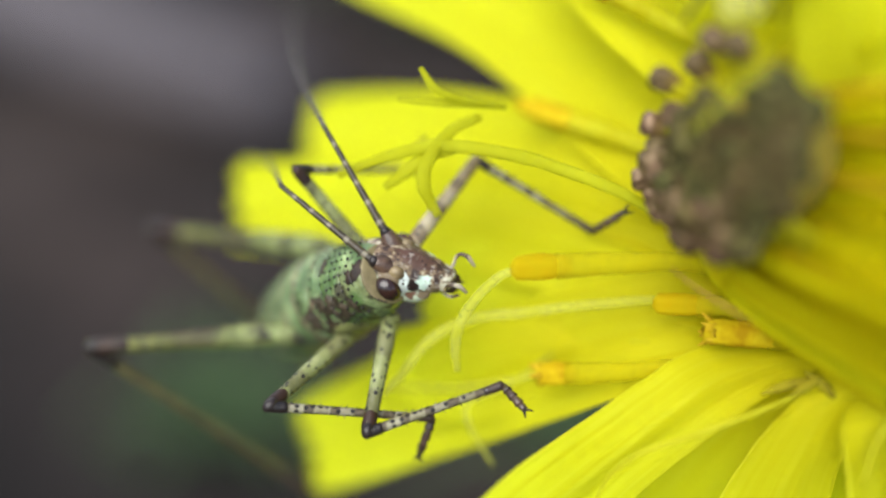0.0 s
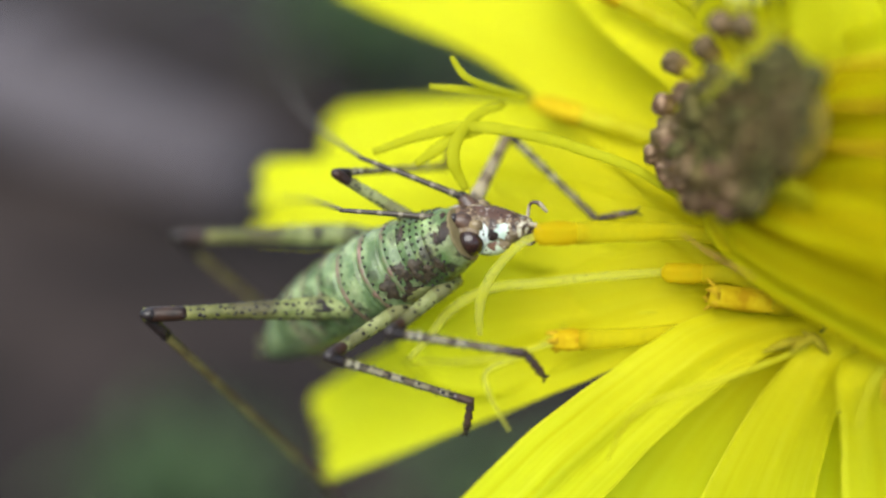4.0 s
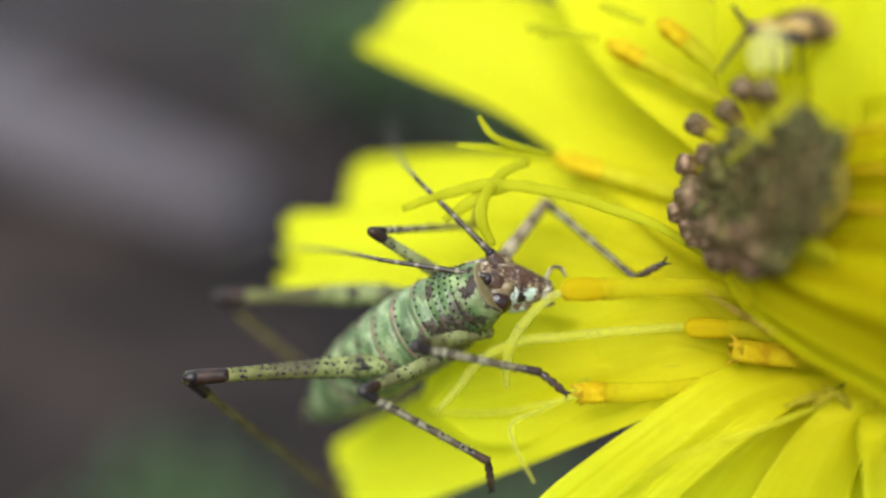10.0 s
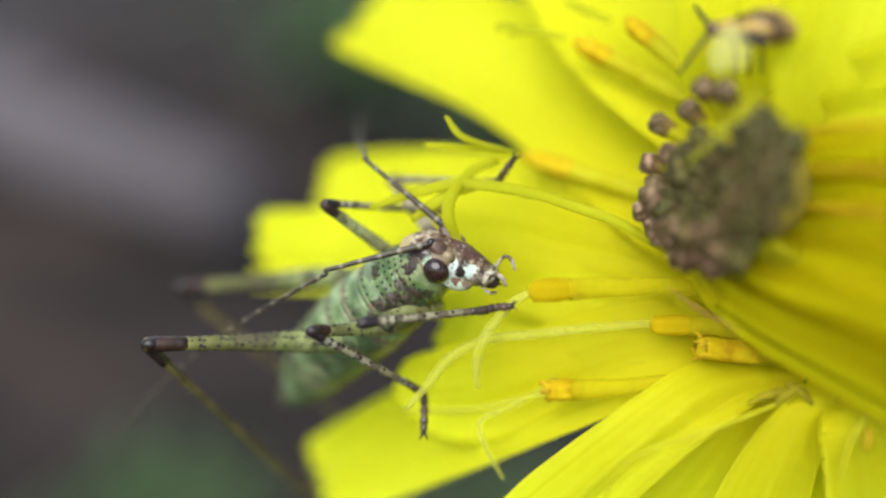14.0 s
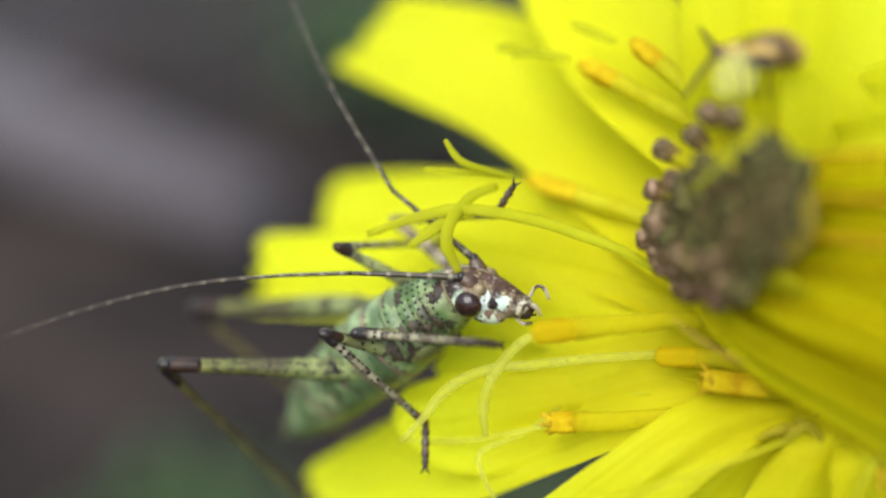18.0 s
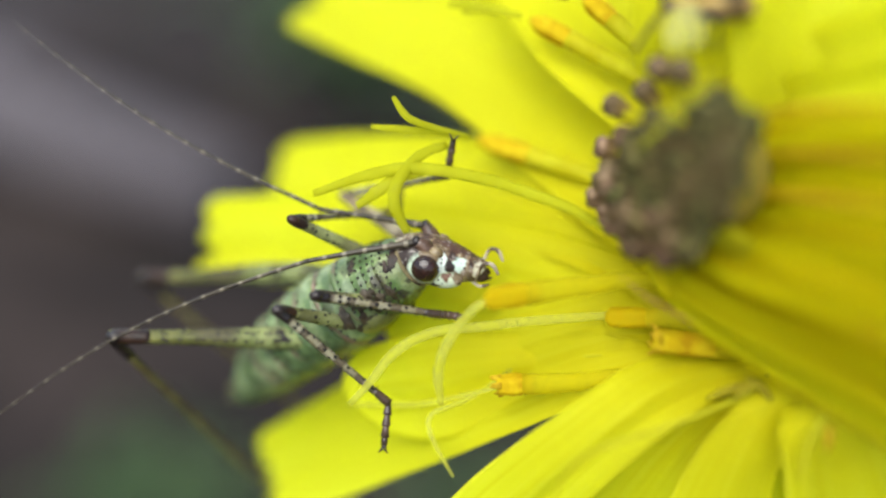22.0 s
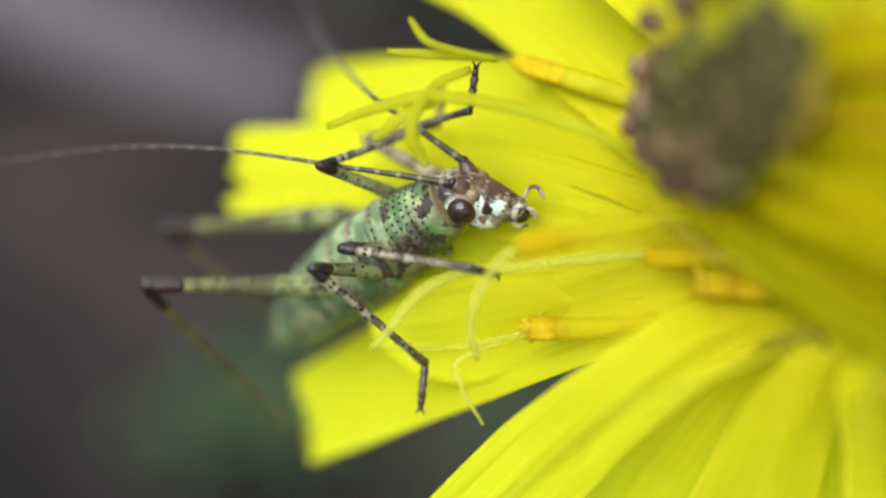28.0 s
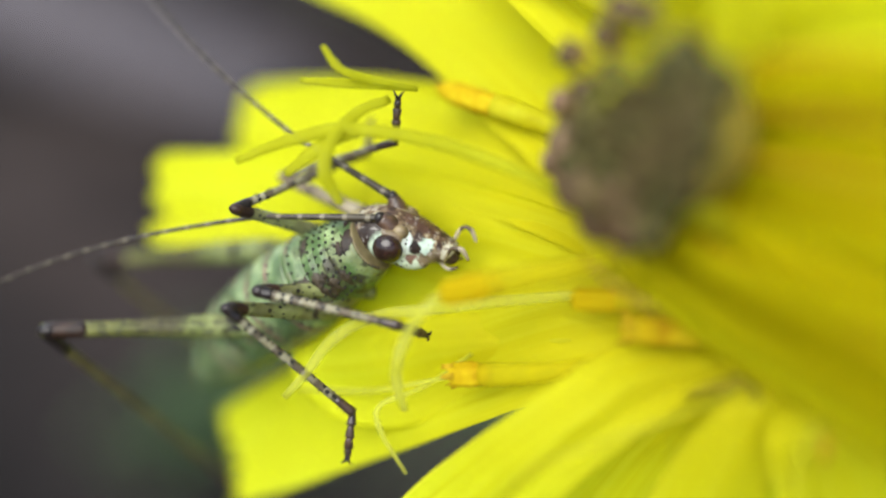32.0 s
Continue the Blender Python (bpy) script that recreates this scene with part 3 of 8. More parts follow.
def petal(base, low, mid, tip, widths, side_tip, teeth=3, cup=0.12, seed=0, notch=0.35, fold=0.06, mat="petal", label=""):
    """One ray: a long blade with two or three shallow folds and a toothed end."""
    rng = random.Random(seed)
    bm = bmesh.new()
    uvl = bm.loops.layers.uv.new("UVMap")
    nv, nu = 44, 22
    pts = curve_pts([base, low, mid, tip], nv + 1)
    st = vec(side_tip).normalized()
    ph = rng.random() * 6
    grid, uvs = [], {}
    for j, p in enumerate(pts):
        v = j / nv
        t = (pts[min(j + 1, nv)] - pts[max(j - 1, 0)]).normalized()
        s = st - t * t.dot(st)
        s.normalize()
        nrm = s.cross(t)
        if nrm.dot(vec((0.2, -1, 0.1))) < 0:
            nrm = -nrm
        w = lerp_list(widths, v) * 0.5
        row = []
        for i in range(nu + 1):
            u = i / nu * 2 - 1
            ridge = fold * (1.2 * math.cos(u * 4.4 + ph + 0.5 * math.sin(v * 3)) + 0.28 * math.sin(u * 8.3 + ph * 2 + v * 1.5)) * (1 - 0.35 * v) + 0.008 * math.sin(u * 19 + ph)
            off = cup * w * (u * u) + ridge * min(1, v * 5) + 0.06 * noise.noise(vec((u * 1.5, v * 4, seed)))
            ext = 0.0
            if v > 0.9:
                k = (v - 0.9) / 0.1
                ext = -k * notch * (0.5 + 0.5 * math.cos(math.pi * teeth * (u + 1))) * (0.6 + 0.4 * math.sin(u * 3 + ph)) - k * 0.55 * max(0.0, abs(u) - 0.75) * 4 * 0.4
            vt = bm.verts.new(p + s * w * u + nrm * off + t * ext)
            uvs[vt] = (u * 0.5 + 0.5, v)
            row.append(vt)
        grid.append(row)
    for j in range(nv):
        for i in range(nu):
            f = bm.faces.new((grid[j][i], grid[j][i + 1], grid[j + 1][i + 1], grid[j + 1][i]))
            for lp in f.loops:
                lp[uvl].uv = uvs[lp.vert]
    bmesh.ops.solidify(bm, geom=bm.faces[:], thickness=0.10)
    return part("ray_petal", bm, mat, flower, label)



# rays on the far side, behind the katydid: base, middle, tip, widths, direction across the end
B0 = HUB
petal(B0 + vec((-0.9, 0.6, 0.3)), (6.45, -3.00, -0.40), (1.18, -0.20, 0.87), (-4.95, 2.70, 1.19), (1.2, 1.7, 2.0, 2.3, 2.55, 2.6, 2.5), (0.45, -0.35, -0.8), seed=1, notch=0.6)
petal(B0 + vec((-0.9, 0.9, 0.6)), (5.46, -2.20, 1.60), (1.42, 1.60, 2.76), (-3.21, 5.20, 3.08), (1.2, 1.9, 2.5, 2.85, 3.0, 2.95, 2.8), (-0.02, -0.25, -0.95), seed=2, notch=0.5)
petal(B0 + vec((-0.7, 0.9, 0.9)), (7.75, -2.40, 2.43), (3.88, 1.40, 6.43), (-1.86, 5.00, 9.36), (2.5, 4.4, 5.1, 5.2, 4.9, 4.5, 3.7), (-0.55, -0.3, -0.8), seed=3)
petal(B0 + vec((-0.9, 0.5, -0.1)), (6.20, -3.40, -1.35), (1.61, -0.80, -3.35), (-2.95, 2.60, -5.96), (1.2, 1.9, 2.6, 2.95, 3.05, 2.95, 2.65), (0.45, -0.5, -0.75), teeth=5, seed=4, notch=0.6)
petal(B0 + vec((-0.9, 0.6, 0.1)), (6.31, -2.20, -0.89), (3.30, -1.20, -0.85), (0.60, -0.90, -1.30), (1.2, 1.9, 2.4, 2.7, 2.8, 2.7, 2.4), (0.35, -0.35, -0.8), seed=17)
petal(B0 + vec((-0.5, 1.0, 1.0)), (8.46, -2.80, 3.50), (5.85, -0.80, 7.14), (3.37, 2.60, 13.24), (1.6, 2.8, 3.6, 4.0, 4.2, 4.0, 3.4), (-0.9, -0.2, -0.4), seed=5)
petal(B0 + vec((-0.2, 0.9, 1.0)), (8.30, -4.40, 4.20), (7.35, -5.90, 6.40), (7.60, -5.00, 12.40), (1.3, 2.2, 2.8, 3.2, 3.5, 3.4, 3.0), (-0.95, -0.2, 0.0), seed=6)
petal(B0 + vec((0.2, 0.6, 0.9)), (10.00, -5.20, 2.60), (9.40, -6.60, 5.20), (11.20, -7.00, 9.60), (1.3, 2.2, 2.8, 3.2, 3.5, 3.4, 3.0), (-0.9, 0.1, -0.4), seed=7)
# rays that sweep past the disc towards the viewer
for k, (a, b, c, d) in enumerate((
        ((6.29, -4.60, 1.33), (6.78, -5.70, 0.06), (8.89, -7.20, -1.42), (12.40, -9.80, -3.52)),
        ((6.52, -4.60, 1.50), (7.46, -5.90, 0.19), (9.00, -7.50, -0.71), (12.10, -10.20, -2.28)),
        ((6.78, -4.60, 1.62), (7.91, -6.00, 0.61), (9.07, -7.70, 0.07), (11.80, -10.60, -1.11)),
        ((6.91, -4.60, 1.82), (8.47, -5.50, 1.19), (9.52, -7.00, 0.87), (12.25, -10.00, 0.01)),
        ((7.17, -4.60, 2.20), (8.60, -5.50, 1.87), (9.64, -7.00, 1.62), (12.25, -10.00, 1.07)),
        ((7.33, -4.50, 2.73), (8.76, -5.40, 2.59), (9.70, -7.00, 2.40), (12.25, -10.00, 2.14)),
        ((7.23, -4.20, 2.64), (8.81, -5.30, 3.26), (9.80, -6.90, 3.24), (12.40, -9.80, 3.24)),
        ((7.30, -4.00, 2.73), (8.89, -5.10, 4.04), (9.96, -6.70, 4.20), (12.70, -9.40, 4.63)))):
    petal(a, b, c, d, (0.7, 1.3, 1.8, 2.2, 2.4, 2.5, 2.5), (0.25 - 0.02 * k, 0.80 - 0.12 * k, -0.60 - 0.05 * k), seed=20 + k, fold=0.10, mat="gold" if k < 6 else "petal", label="golden ray with brownish streaks" if k < 6 else "")
# rays whose two long edges are known: the one under the katydid, then those on the near side
def edged_ray(left, right, seed, bow=0.2, fold=0.04, crease=0.0):
    """A ray between two edge lines, bowed towards the viewer by a share of its width, with soft folds and, where asked, a crease."""
    rng = random.Random(seed)
    bm = bmesh.new()
    uvl = bm.loops.layers.uv.new("UVMap")
    nv, nu = 48, 24
    ls, rs_ = curve_pts(left, nv + 1), curve_pts(right, nv + 1)
    ph = rng.random() * 6
    grid, uvs = [], {}
    for j in range(nv + 1):
        a, b = ls[j], rs_[j]
        v = j / nv
        m0, m1 = max(j - 1, 0), min(j + 1, nv)
        t = ((ls[m1] + rs_[m1]) - (ls[m0] + rs_[m0])).normalized()
        across = b - a
        nrm = across.cross(t).normalized()
        if nrm.dot(vec((0.2, -1, 0.1))) < 0:
            nrm = -nrm
        row = []
        for i in range(nu + 1):
            u = i / nu
            w = across.length
            off = bow * w * 4 * u * (1 - u) + fold * min(1, v * 4) * (math.cos(u * 6.3 + ph + 1.1 * math.sin(v * 3)) + 0.18 * math.sin(u * 15 + ph * 2 + v * 2)) * 4 * u * (1 - u)
            off += 0.05 * noise.noise(vec((u * 1.6, v * 5, seed))) * 4 * u * (1 - u)
            off -= crease * math.exp(-((u - 0.62 - 0.12 * math.sin(v * 4)) / 0.11) ** 2) * min(1.0, max(0.0, (v - 0.15) * 4))
            wav = across.normalized() * (0.010 * math.sin(v * 13 + ph) + 0.006 * math.sin(v * 61 + ph)) * (1 if 0.1 < v < 0.97 else 0)
            vt = bm.verts.new(a + across * u + nrm * off + wav)
            uvs[vt] = (0.2 + 0.55 * u, v)
            row.append(vt)
        grid.append(row)
    for j in range(nv):
        for i in range(nu):
            f = bm.faces.new((grid[j][i], grid[j][i + 1], grid[j + 1][i + 1], grid[j + 1][i]))
            for lp in f.loops:
                lp[uvl].uv = uvs[lp.vert]
    bmesh.ops.solidify(bm, geom=bm.faces[:], thickness=0.09)
    return part("ray_petal", bm, "petal", flower)


edged_ray([(9.31, -3.30, -1.42), (7.58, -2.70, -0.83), (6.07, -2.40, -0.83), (4.10, -2.20, -1.24), (2.60, -2.00, -1.30), (1.76, -1.90, -1.33), (0.93, -1.80, -1.46), (-0.15, -1.20, -1.88), (-0.49, -1.00, -2.77)],
          [(9.02, -3.70, -1.86), (7.24, -3.70, -1.76), (5.67, -3.20, -2.22), (4.20, -2.60, -2.89), (3.23, -2.10, -3.47), (2.25, -1.70, -3.98), (0.79, -1.45, -3.88), (-0.09, -1.35, -3.25)], 17, -0.05, 0.10)
near_edges = [
    ([(9.49, -4.00, -1.89), (9.08, -3.90, -1.70), (7.80, -4.00, -1.59), (6.54, -4.20, -1.74), (5.53, -4.50, -2.26), (4.33, -4.53, -3.12), (2.80, -3.74, -4.48), (1.26, -2.96, -6.22), (-1.78, -0.95, -9.99)],
     [(9.45, -4.20, -2.03), (9.13, -4.40, -2.16), (8.24, -4.70, -2.47), (7.33, -4.96, -2.97), (6.60, -5.07, -3.49), (5.53, -4.60, -4.61), (4.58, -3.82, -5.98), (3.04, -2.58, -8.01), (1.05, -0.93, -10.86)]),
    ([(9.30, -4.20, -2.00), (8.58, -3.75, -2.25), (7.31, -3.18, -2.94), (6.21, -2.84, -3.83), (5.09, -2.18, -5.10), (3.85, -1.04, -6.91), (1.84, 1.59, -12.11)],
     [(9.40, -4.40, -2.20), (9.21, -4.20, -2.53), (8.87, -3.82, -3.31), (8.45, -3.49, -4.21), (7.98, -2.79, -5.57), (7.58, -1.90, -7.27), (6.30, 0.49, -12.06)]),
    ([(9.40, -4.70, -1.98), (8.90, -5.00, -2.22), (8.26, -5.17, -2.76), (7.80, -4.98, -3.38), (7.36, -4.51, -4.37), (6.84, -3.73, -5.98), (6.52, -3.00, -7.19), (5.40, -0.76, -11.80)],
     [(10.00, -4.70, -1.80), (10.10, -5.00, -1.95), (9.84, -5.20, -2.39), (9.64, -5.09, -3.22), (9.50, -4.67, -4.21), (9.48, -3.86, -5.88), (9.52, -3.26, -7.03), (9.45, -1.06, -11.82)]),
    ([(10.00, -4.30, -2.00), (9.62, -4.35, -2.40), (9.09, -4.25, -3.14), (8.83, -3.83, -4.22), (8.71, -3.04, -5.83), (8.93, -0.41, -12.03)],
     [(10.90, -4.10, -1.85), (11.43, -4.35, -2.25), (11.65, -4.36, -3.11), (12.02, -3.81, -4.31), (12.65, -2.94, -6.11), (14.37, -0.78, -11.26)]),
    ([(9.75, -4.35, -2.05), (9.75, -4.60, -2.40), (9.06, -5.88, -3.03), (9.38, -5.39, -4.30), (9.79, -4.53, -6.09), (10.89, -2.43, -11.03)],
     [(11.00, -4.90, -1.70), (11.75, -4.90, -1.82), (12.94, -4.80, -2.46), (13.94, -4.63, -3.53), (15.16, -3.94, -5.13), (18.10, -2.37, -9.10)])]
for k, (a, b) in enumerate(near_edges):
    edged_ray(a, b, 11 + k, (0.05, -0.06, 0.05, -0.06, 0.03)[k], 0.05, 0.10 if k == 0 else 0.0)


# receptacle, green cup and stem
bm = bmesh.new()
rot = AXIS.to_track_quat("Z", "Y").to_matrix().to_4x4()
ball(bm, DISC - AXIS * 1.25, (1.35, 1.35, 1.1), 28, 16, rot)
part("receptacle", bm, "receptacle", flower)
bm = bmesh.new()
BACKW = vec((0.25, 0.9, -0.35)).normalized()
tube(bm, [HUB + BACKW * 2.6, HUB + BACKW * 1.8, HUB + BACKW * 0.7], [0.8, 1.5, 1.9], 24, 1.0, (0, 0, 1))
part("green_cup", bm, "green", flower, "green cup of bracts below the rays")
bm = bmesh.new()
inv = BASE.inverted()
foot = inv @ vec((0.03, 0.055, -0.022)) / MM
tube(bm, curve_pts([HUB + BACKW * 2.2, HUB + BACKW * 6 + vec((0.6, 0, -3)), HUB + BACKW * 9 + vec((1, 3, -20)), foot * 0.5 + (HUB + BACKW * 9) * 0.5 + vec((0, 8, -10)), foot], 40), [0.85, 0.8, 0.9, 1.1, 1.3], 14)
part("stem", bm, "green", flower, "green stem that rises from the soil")

# buds of the disc
def bud_mesh(seed):
    rng = random.Random(seed)
    bm = bmesh.new()
    bmesh.ops.create_uvsphere(bm, u_segments=20, v_segments=11, radius=1.0)
    for v in bm.verts:
        a = math.atan2(v.co.y, v.co.x)
        z = v.co.z
        lobe = 1 + 0.16 * math.cos(5 * a + seed) * max(0, z + 0.25)
        dent = 0.30 * max(0, z - 0.8) / 0.2
        v.co = vec((v.co.x * lobe * 0.235, v.co.y * lobe * 0.235, (z - dent) * 0.30 if z > -0.2 else z * 0.75 + 0.09))
        v.co *= 1 + 0.05 * (rng.random() - 0.5)
    bmesh.ops.scale(bm, vec=(MM,) * 3, verts=bm.verts)
    for f in bm.faces:
        f.smooth = True
    me = bpy.data.meshes.new("bud")
    bm.to_mesh(me)
    bm.free()
    me.materials.append(M["bud"])
    return me


bud_meshes = [bud_mesh(i) for i in range(5)]
young_meshes = []
for me in bud_meshes:
    me2 = me.copy()
    me2.materials.clear()
    me2.materials.append(M["young_bud"])
    young_meshes.append(me2)
rngb = random.Random(4)
count = 104
for i in range(count):
    fr = math.sqrt((i + 0.5) / count)
    a = i * 2.399963
    r = fr * 1.98
    hgt = 0.62 - 0.62 * fr ** 2.4
    loc = rot @ vec((r * math.cos(a), r * math.sin(a), 0))
    # an arc on the upper side has opened: those buds are gone or stand apart
    up = loc.normalized().dot(vec((-0.25, 0.30, 0.92)).normalized())
    if fr > 0.48 and up > 0.45:
        continue
    p = DISC + loc + AXIS * (hgt - 0.34 + 0.24 * rngb.random())
    outward = (AXIS + loc.normalized() * (0.15 + 0.95 * fr ** 1.6)).normalized()
    ob = new("bud", (bud_meshes if fr + 0.25 * (rngb.random() - 0.5) > 0.66 and loc.y > -0.6 else young_meshes)[i % 5])
    ob.parent = flower
    sc = (0.66 + 0.50 * fr) * (0.80 + 0.36 * rngb.random())
    ob.matrix_basis = Matrix.Translation(p * MM) @ outward.to_track_quat("Z", "Y").to_matrix().to_4x4() @ Matrix.Rotation(rngb.random() * 6, 4, "Z") @ Matrix.Diagonal((sc, sc, sc, 1))


def floret(ctrl, r=0.22, anther=0.0, ra=0.30, styles=(), flare=False, rs=0.09, smat="style", tmat="floret"):
    """An open disc floret: a yellow tube, the orange anther sleeve at its end, and its style branches."""
    bm = bmesh.new()
    pts = curve_pts(ctrl, 22)
    tube(bm, pts, [r * 0.6, r * 0.75, r * 0.9, r * 1.1, r * 1.2], 14, 0.85, wob=0.07)
    fl = part("disc_floret", bm, tmat, flower)
    if anther:
        d = (pts[-1] - pts[-4]).normalized()
        bm = bmesh.new()
        n = 12
        ap = [pts[-1] + d * (anther * (k / (n - 1)) - anther * 0.25) for k in range(n)]
        rings = tube(bm, ap, [ra * 0.55, ra * 0.90, ra * 1.03, ra * 1.04, ra * 0.98, ra * (0.90 if flare is None else 1.05 if flare else 0.45)], 20, 0.85, wob=0.10, cap=True)
        rngr = random.Random(int(1000 * abs(ctrl[-1][2])))
        for v in rings[-1]:
            v.co += (ap[-1] - v.co) * (0.55 if flare is None else 0.18) + d * (rngr.uniform(-0.20, 0.10) if flare else 0.0)
        for ring in rings[1:-1]:
            c = sum((w.co for w in ring), vec((0, 0, 0))) / len(ring)
            for k, v in enumerate(ring):
                v.co = c + (v.co - c) * (1 + 0.08 * math.cos(k * math.pi / 2))
        bt = bmesh.new()
        e1 = d.orthogonal().normalized()
        e2 = d.cross(e1)
        rngt = random.Random(int(1000 * abs(ctrl[-1][0])))
        nt_ = 11 if flare else 7
        for k in range(nt_):
            q = 2 * math.pi * (k + rngt.uniform(-0.35, 0.35)) / nt_
            o = e1 * math.cos(q) + e2 * math.sin(q)
            p0 = ap[-1] + o * ra * 0.78 - d * rngt.uniform(0.10, 0.16)
            ln = rngt.uniform(0.10, 0.30)
            p1 = p0 + (d + o * (0.7 if flare else 0.1) * rngt.uniform(0.1, 1.3)).normalized() * ln
            tube(bt, [p0, (p0 + p1) / 2, p1], [0.065, 0.045, 0.012], 6, 0.6)
        part("anther_sleeve", bm, "young_anther" if flare is None else "anther", fl, "orange-yellow anther sleeve")
        if flare:
            part("sleeve_fringe", bt, "anther_tip", fl, "brownish jagged fringe")
        else:
            bt.free()
    for ctrl2 in styles:
        bm = bmesh.new()
        sp = curve_pts(ctrl2, 26)
        tube(bm, sp, [rs * 0.7, rs * 0.9, rs, rs * 1.05, rs * 0.6], 10, 0.5, wob=0.14)
        part("style_branch", bm, smat, fl)
    return fl


# buds that stand apart along the upper edge, on short yellow necks
for k, p in enumerate(((6.29, -6.50, 4.46), (6.14, -5.95, 4.07), (5.57, -5.50, 3.84), (5.76, -5.70, 3.14), (5.46, -5.10, 2.98), (6.60, -7.00, 4.30), (5.33, -4.88, 1.88), (5.58, -5.06, 2.46), (5.60, -5.50, 1.37), (5.94, -6.15, 0.84))):
    p = vec(p)
    root = DISC + AXIS * -0.9 + (p - DISC) * 0.35
    bm = bmesh.new()
    tube(bm, curve_pts([root, (root + p) / 2 - AXIS * 0.15, p - (p - root).normalized() * 0.1], 9), [0.2, 0.17, 0.15, 0.17], 10, 1.0, wob=0.03)
    part("bud_neck", bm, "floret", flower, "yellow neck of a bud")
    ob = new("bud", bud_meshes[k % 5])
    ob.parent = flower
    out_dir = ((p - root).normalized() + AXIS * 0.5).normalized()
    ob.matrix_basis = Matrix.Translation(p * MM) @ out_dir.to_track_quat("Z", "Y").to_matrix().to_4x4() @ Matrix.Rotation(k * 1.3, 4, "Z") @ Matrix.Diagonal((1.06, 1.06, 0.85, 1))


# open florets that can be told apart, then the column of tubes under the buds
parts = {}
parts["leaning_floret"] = floret([HUB + vec((-0.6, 0.2, 0.4)), (6.97, -4.40, 0.01), (4.90, -4.60, 0.14), (3.62, -4.70, 0.10)], 0.225, 1.25, 0.262, flare=None, tmat="young_tube",
                                 styles=[[(2.85, -4.72, 0.05), (2.45, -4.65, -0.12), (1.95, -4.40, -0.62), (1.62, -4.15, -1.20), (1.52, -3.95, -1.75), (1.56, -3.70, -2.30)]], rs=0.115, smat="style_pale")
floret([HUB + vec((-0.2, -0.3, 0.1)), (9.62, -4.2, -1.63), (8.83, -4.35, -1.5), (8.09, -4.45, -1.42)], 0.23, 1.84, 0.27, flare=True, tmat="young_tube")
floret([HUB + vec((-0.5, -0.1, 0.2)), (7.45, -4.40, -0.88), (6.62, -4.25, -0.79)], 0.2, 1.2, 0.23, flare=None, tmat="young_tube")
floret([HUB + vec((-0.6, -0.1, 0.0)), (6.51, -4.20, -2.09), (5.03, -3.80, -2.31), (3.94, -3.50, -2.40)], 0.21, 0.85, 0.25, flare=True, tmat="young_tube",
       styles=[[(3.51, -3.20, -2.48), (2.50, -2.40, -2.83), (1.40, -1.80, -3.11), (-0.28, -1.20, -3.19)]], rs=0.06, smat="style_pale")
floret([HUB + vec((-0.6, 0.6, 0.8)), (7.14, -3.00, 2.09), (5.65, -2.30, 2.69), (4.27, -1.60, 3.23)], 0.22, 2.0, 0.26,
       styles=[[(2.67, -2.80, 3.50), (1.79, -3.30, 3.63), (1.16, -3.50, 3.83), (0.80, -3.50, 4.31)], [(2.67, -2.80, 3.50), (1.59, -3.20, 3.55), (0.29, -3.20, 3.65)]])
floret([HUB + vec((-0.7, 0.4, 0.7)), (7.17, -4.20, 0.54), (6.22, -4.40, 0.90)], 0.09, 0,
       styles=[[(6.39, -4.40, 0.82), (5.00, -4.50, 1.59), (4.17, -4.10, 1.96), (2.89, -3.80, 2.39), (1.29, -3.60, 2.63), (0.08, -3.50, 2.40), (-1.03, -3.40, 2.01)],
               [(1.56, -3.60, 2.55), (0.89, -3.50, 2.37), (-0.01, -3.40, 1.73)],
               [(2.09, -3.00, 3.27), (1.44, -3.40, 2.94), (0.96, -3.80, 2.29), (0.88, -3.90, 1.74), (1.18, -3.80, 1.11)]], rs=0.145)
floret([HUB + vec((-0.5, 0.8, 1.0)), (7.60, -3.50, 4.10), (6.55, -3.00, 5.08), (5.10, -2.50, 6.02)], 0.21, 1.45, 0.25,
       styles=[[(3.95, -2.20, 6.66), (3.40, -2.05, 6.80), (3.00, -2.00, 6.88), (2.49, -2.00, 6.79)], [(3.20, -2.00, 6.84), (2.60, -2.00, 6.98), (2.13, -2.00, 6.95)]], rs=0.13)
floret([HUB + vec((-0.3, 0.8, 1.0)), (8.10, -3.90, 4.10), (7.21, -3.50, 5.18), (6.10, -2.90, 6.40)], 0.21, 1.3, 0.25,
       styles=[[(5.10, -2.50, 7.03), (4.56, -2.30, 7.32), (3.99, -2.20, 7.58)]], rs=0.13)
floret([HUB + vec((-0.6, 0.3, 0.4)), (8.40, -3.55, -1.10), (7.60, -3.50, -0.85)], 0.10, 0,
       styles=[[(7.70, -3.50, -0.86), (6.50, -3.42, -0.75), (5.19, -3.40, -0.83), (3.90, -3.40, -0.94), (2.93, -3.40, -1.07), (2.03, -3.40, -1.15), (1.35, -3.40, -1.40), (0.80, -3.40, -1.80), (0.35, -3.40, -2.40), (-0.12, -3.40, -2.90)]], rs=0.12, smat="style_pale", tmat="style_pale")
floret([HUB + vec((-0.5, 0.1, 0.1)), (6.34, -3.40, -1.75), (5.11, -2.80, -1.80), (3.95, -2.20, -1.96)], 0.07, 0,
       styles=[[(4.09, -2.20, -1.96), (2.83, -2.60, -2.80), (1.83, -2.80, -3.20), (1.83, -2.80, -3.76), (2.36, -2.70, -4.72)]], rs=0.06, smat="style_pale")
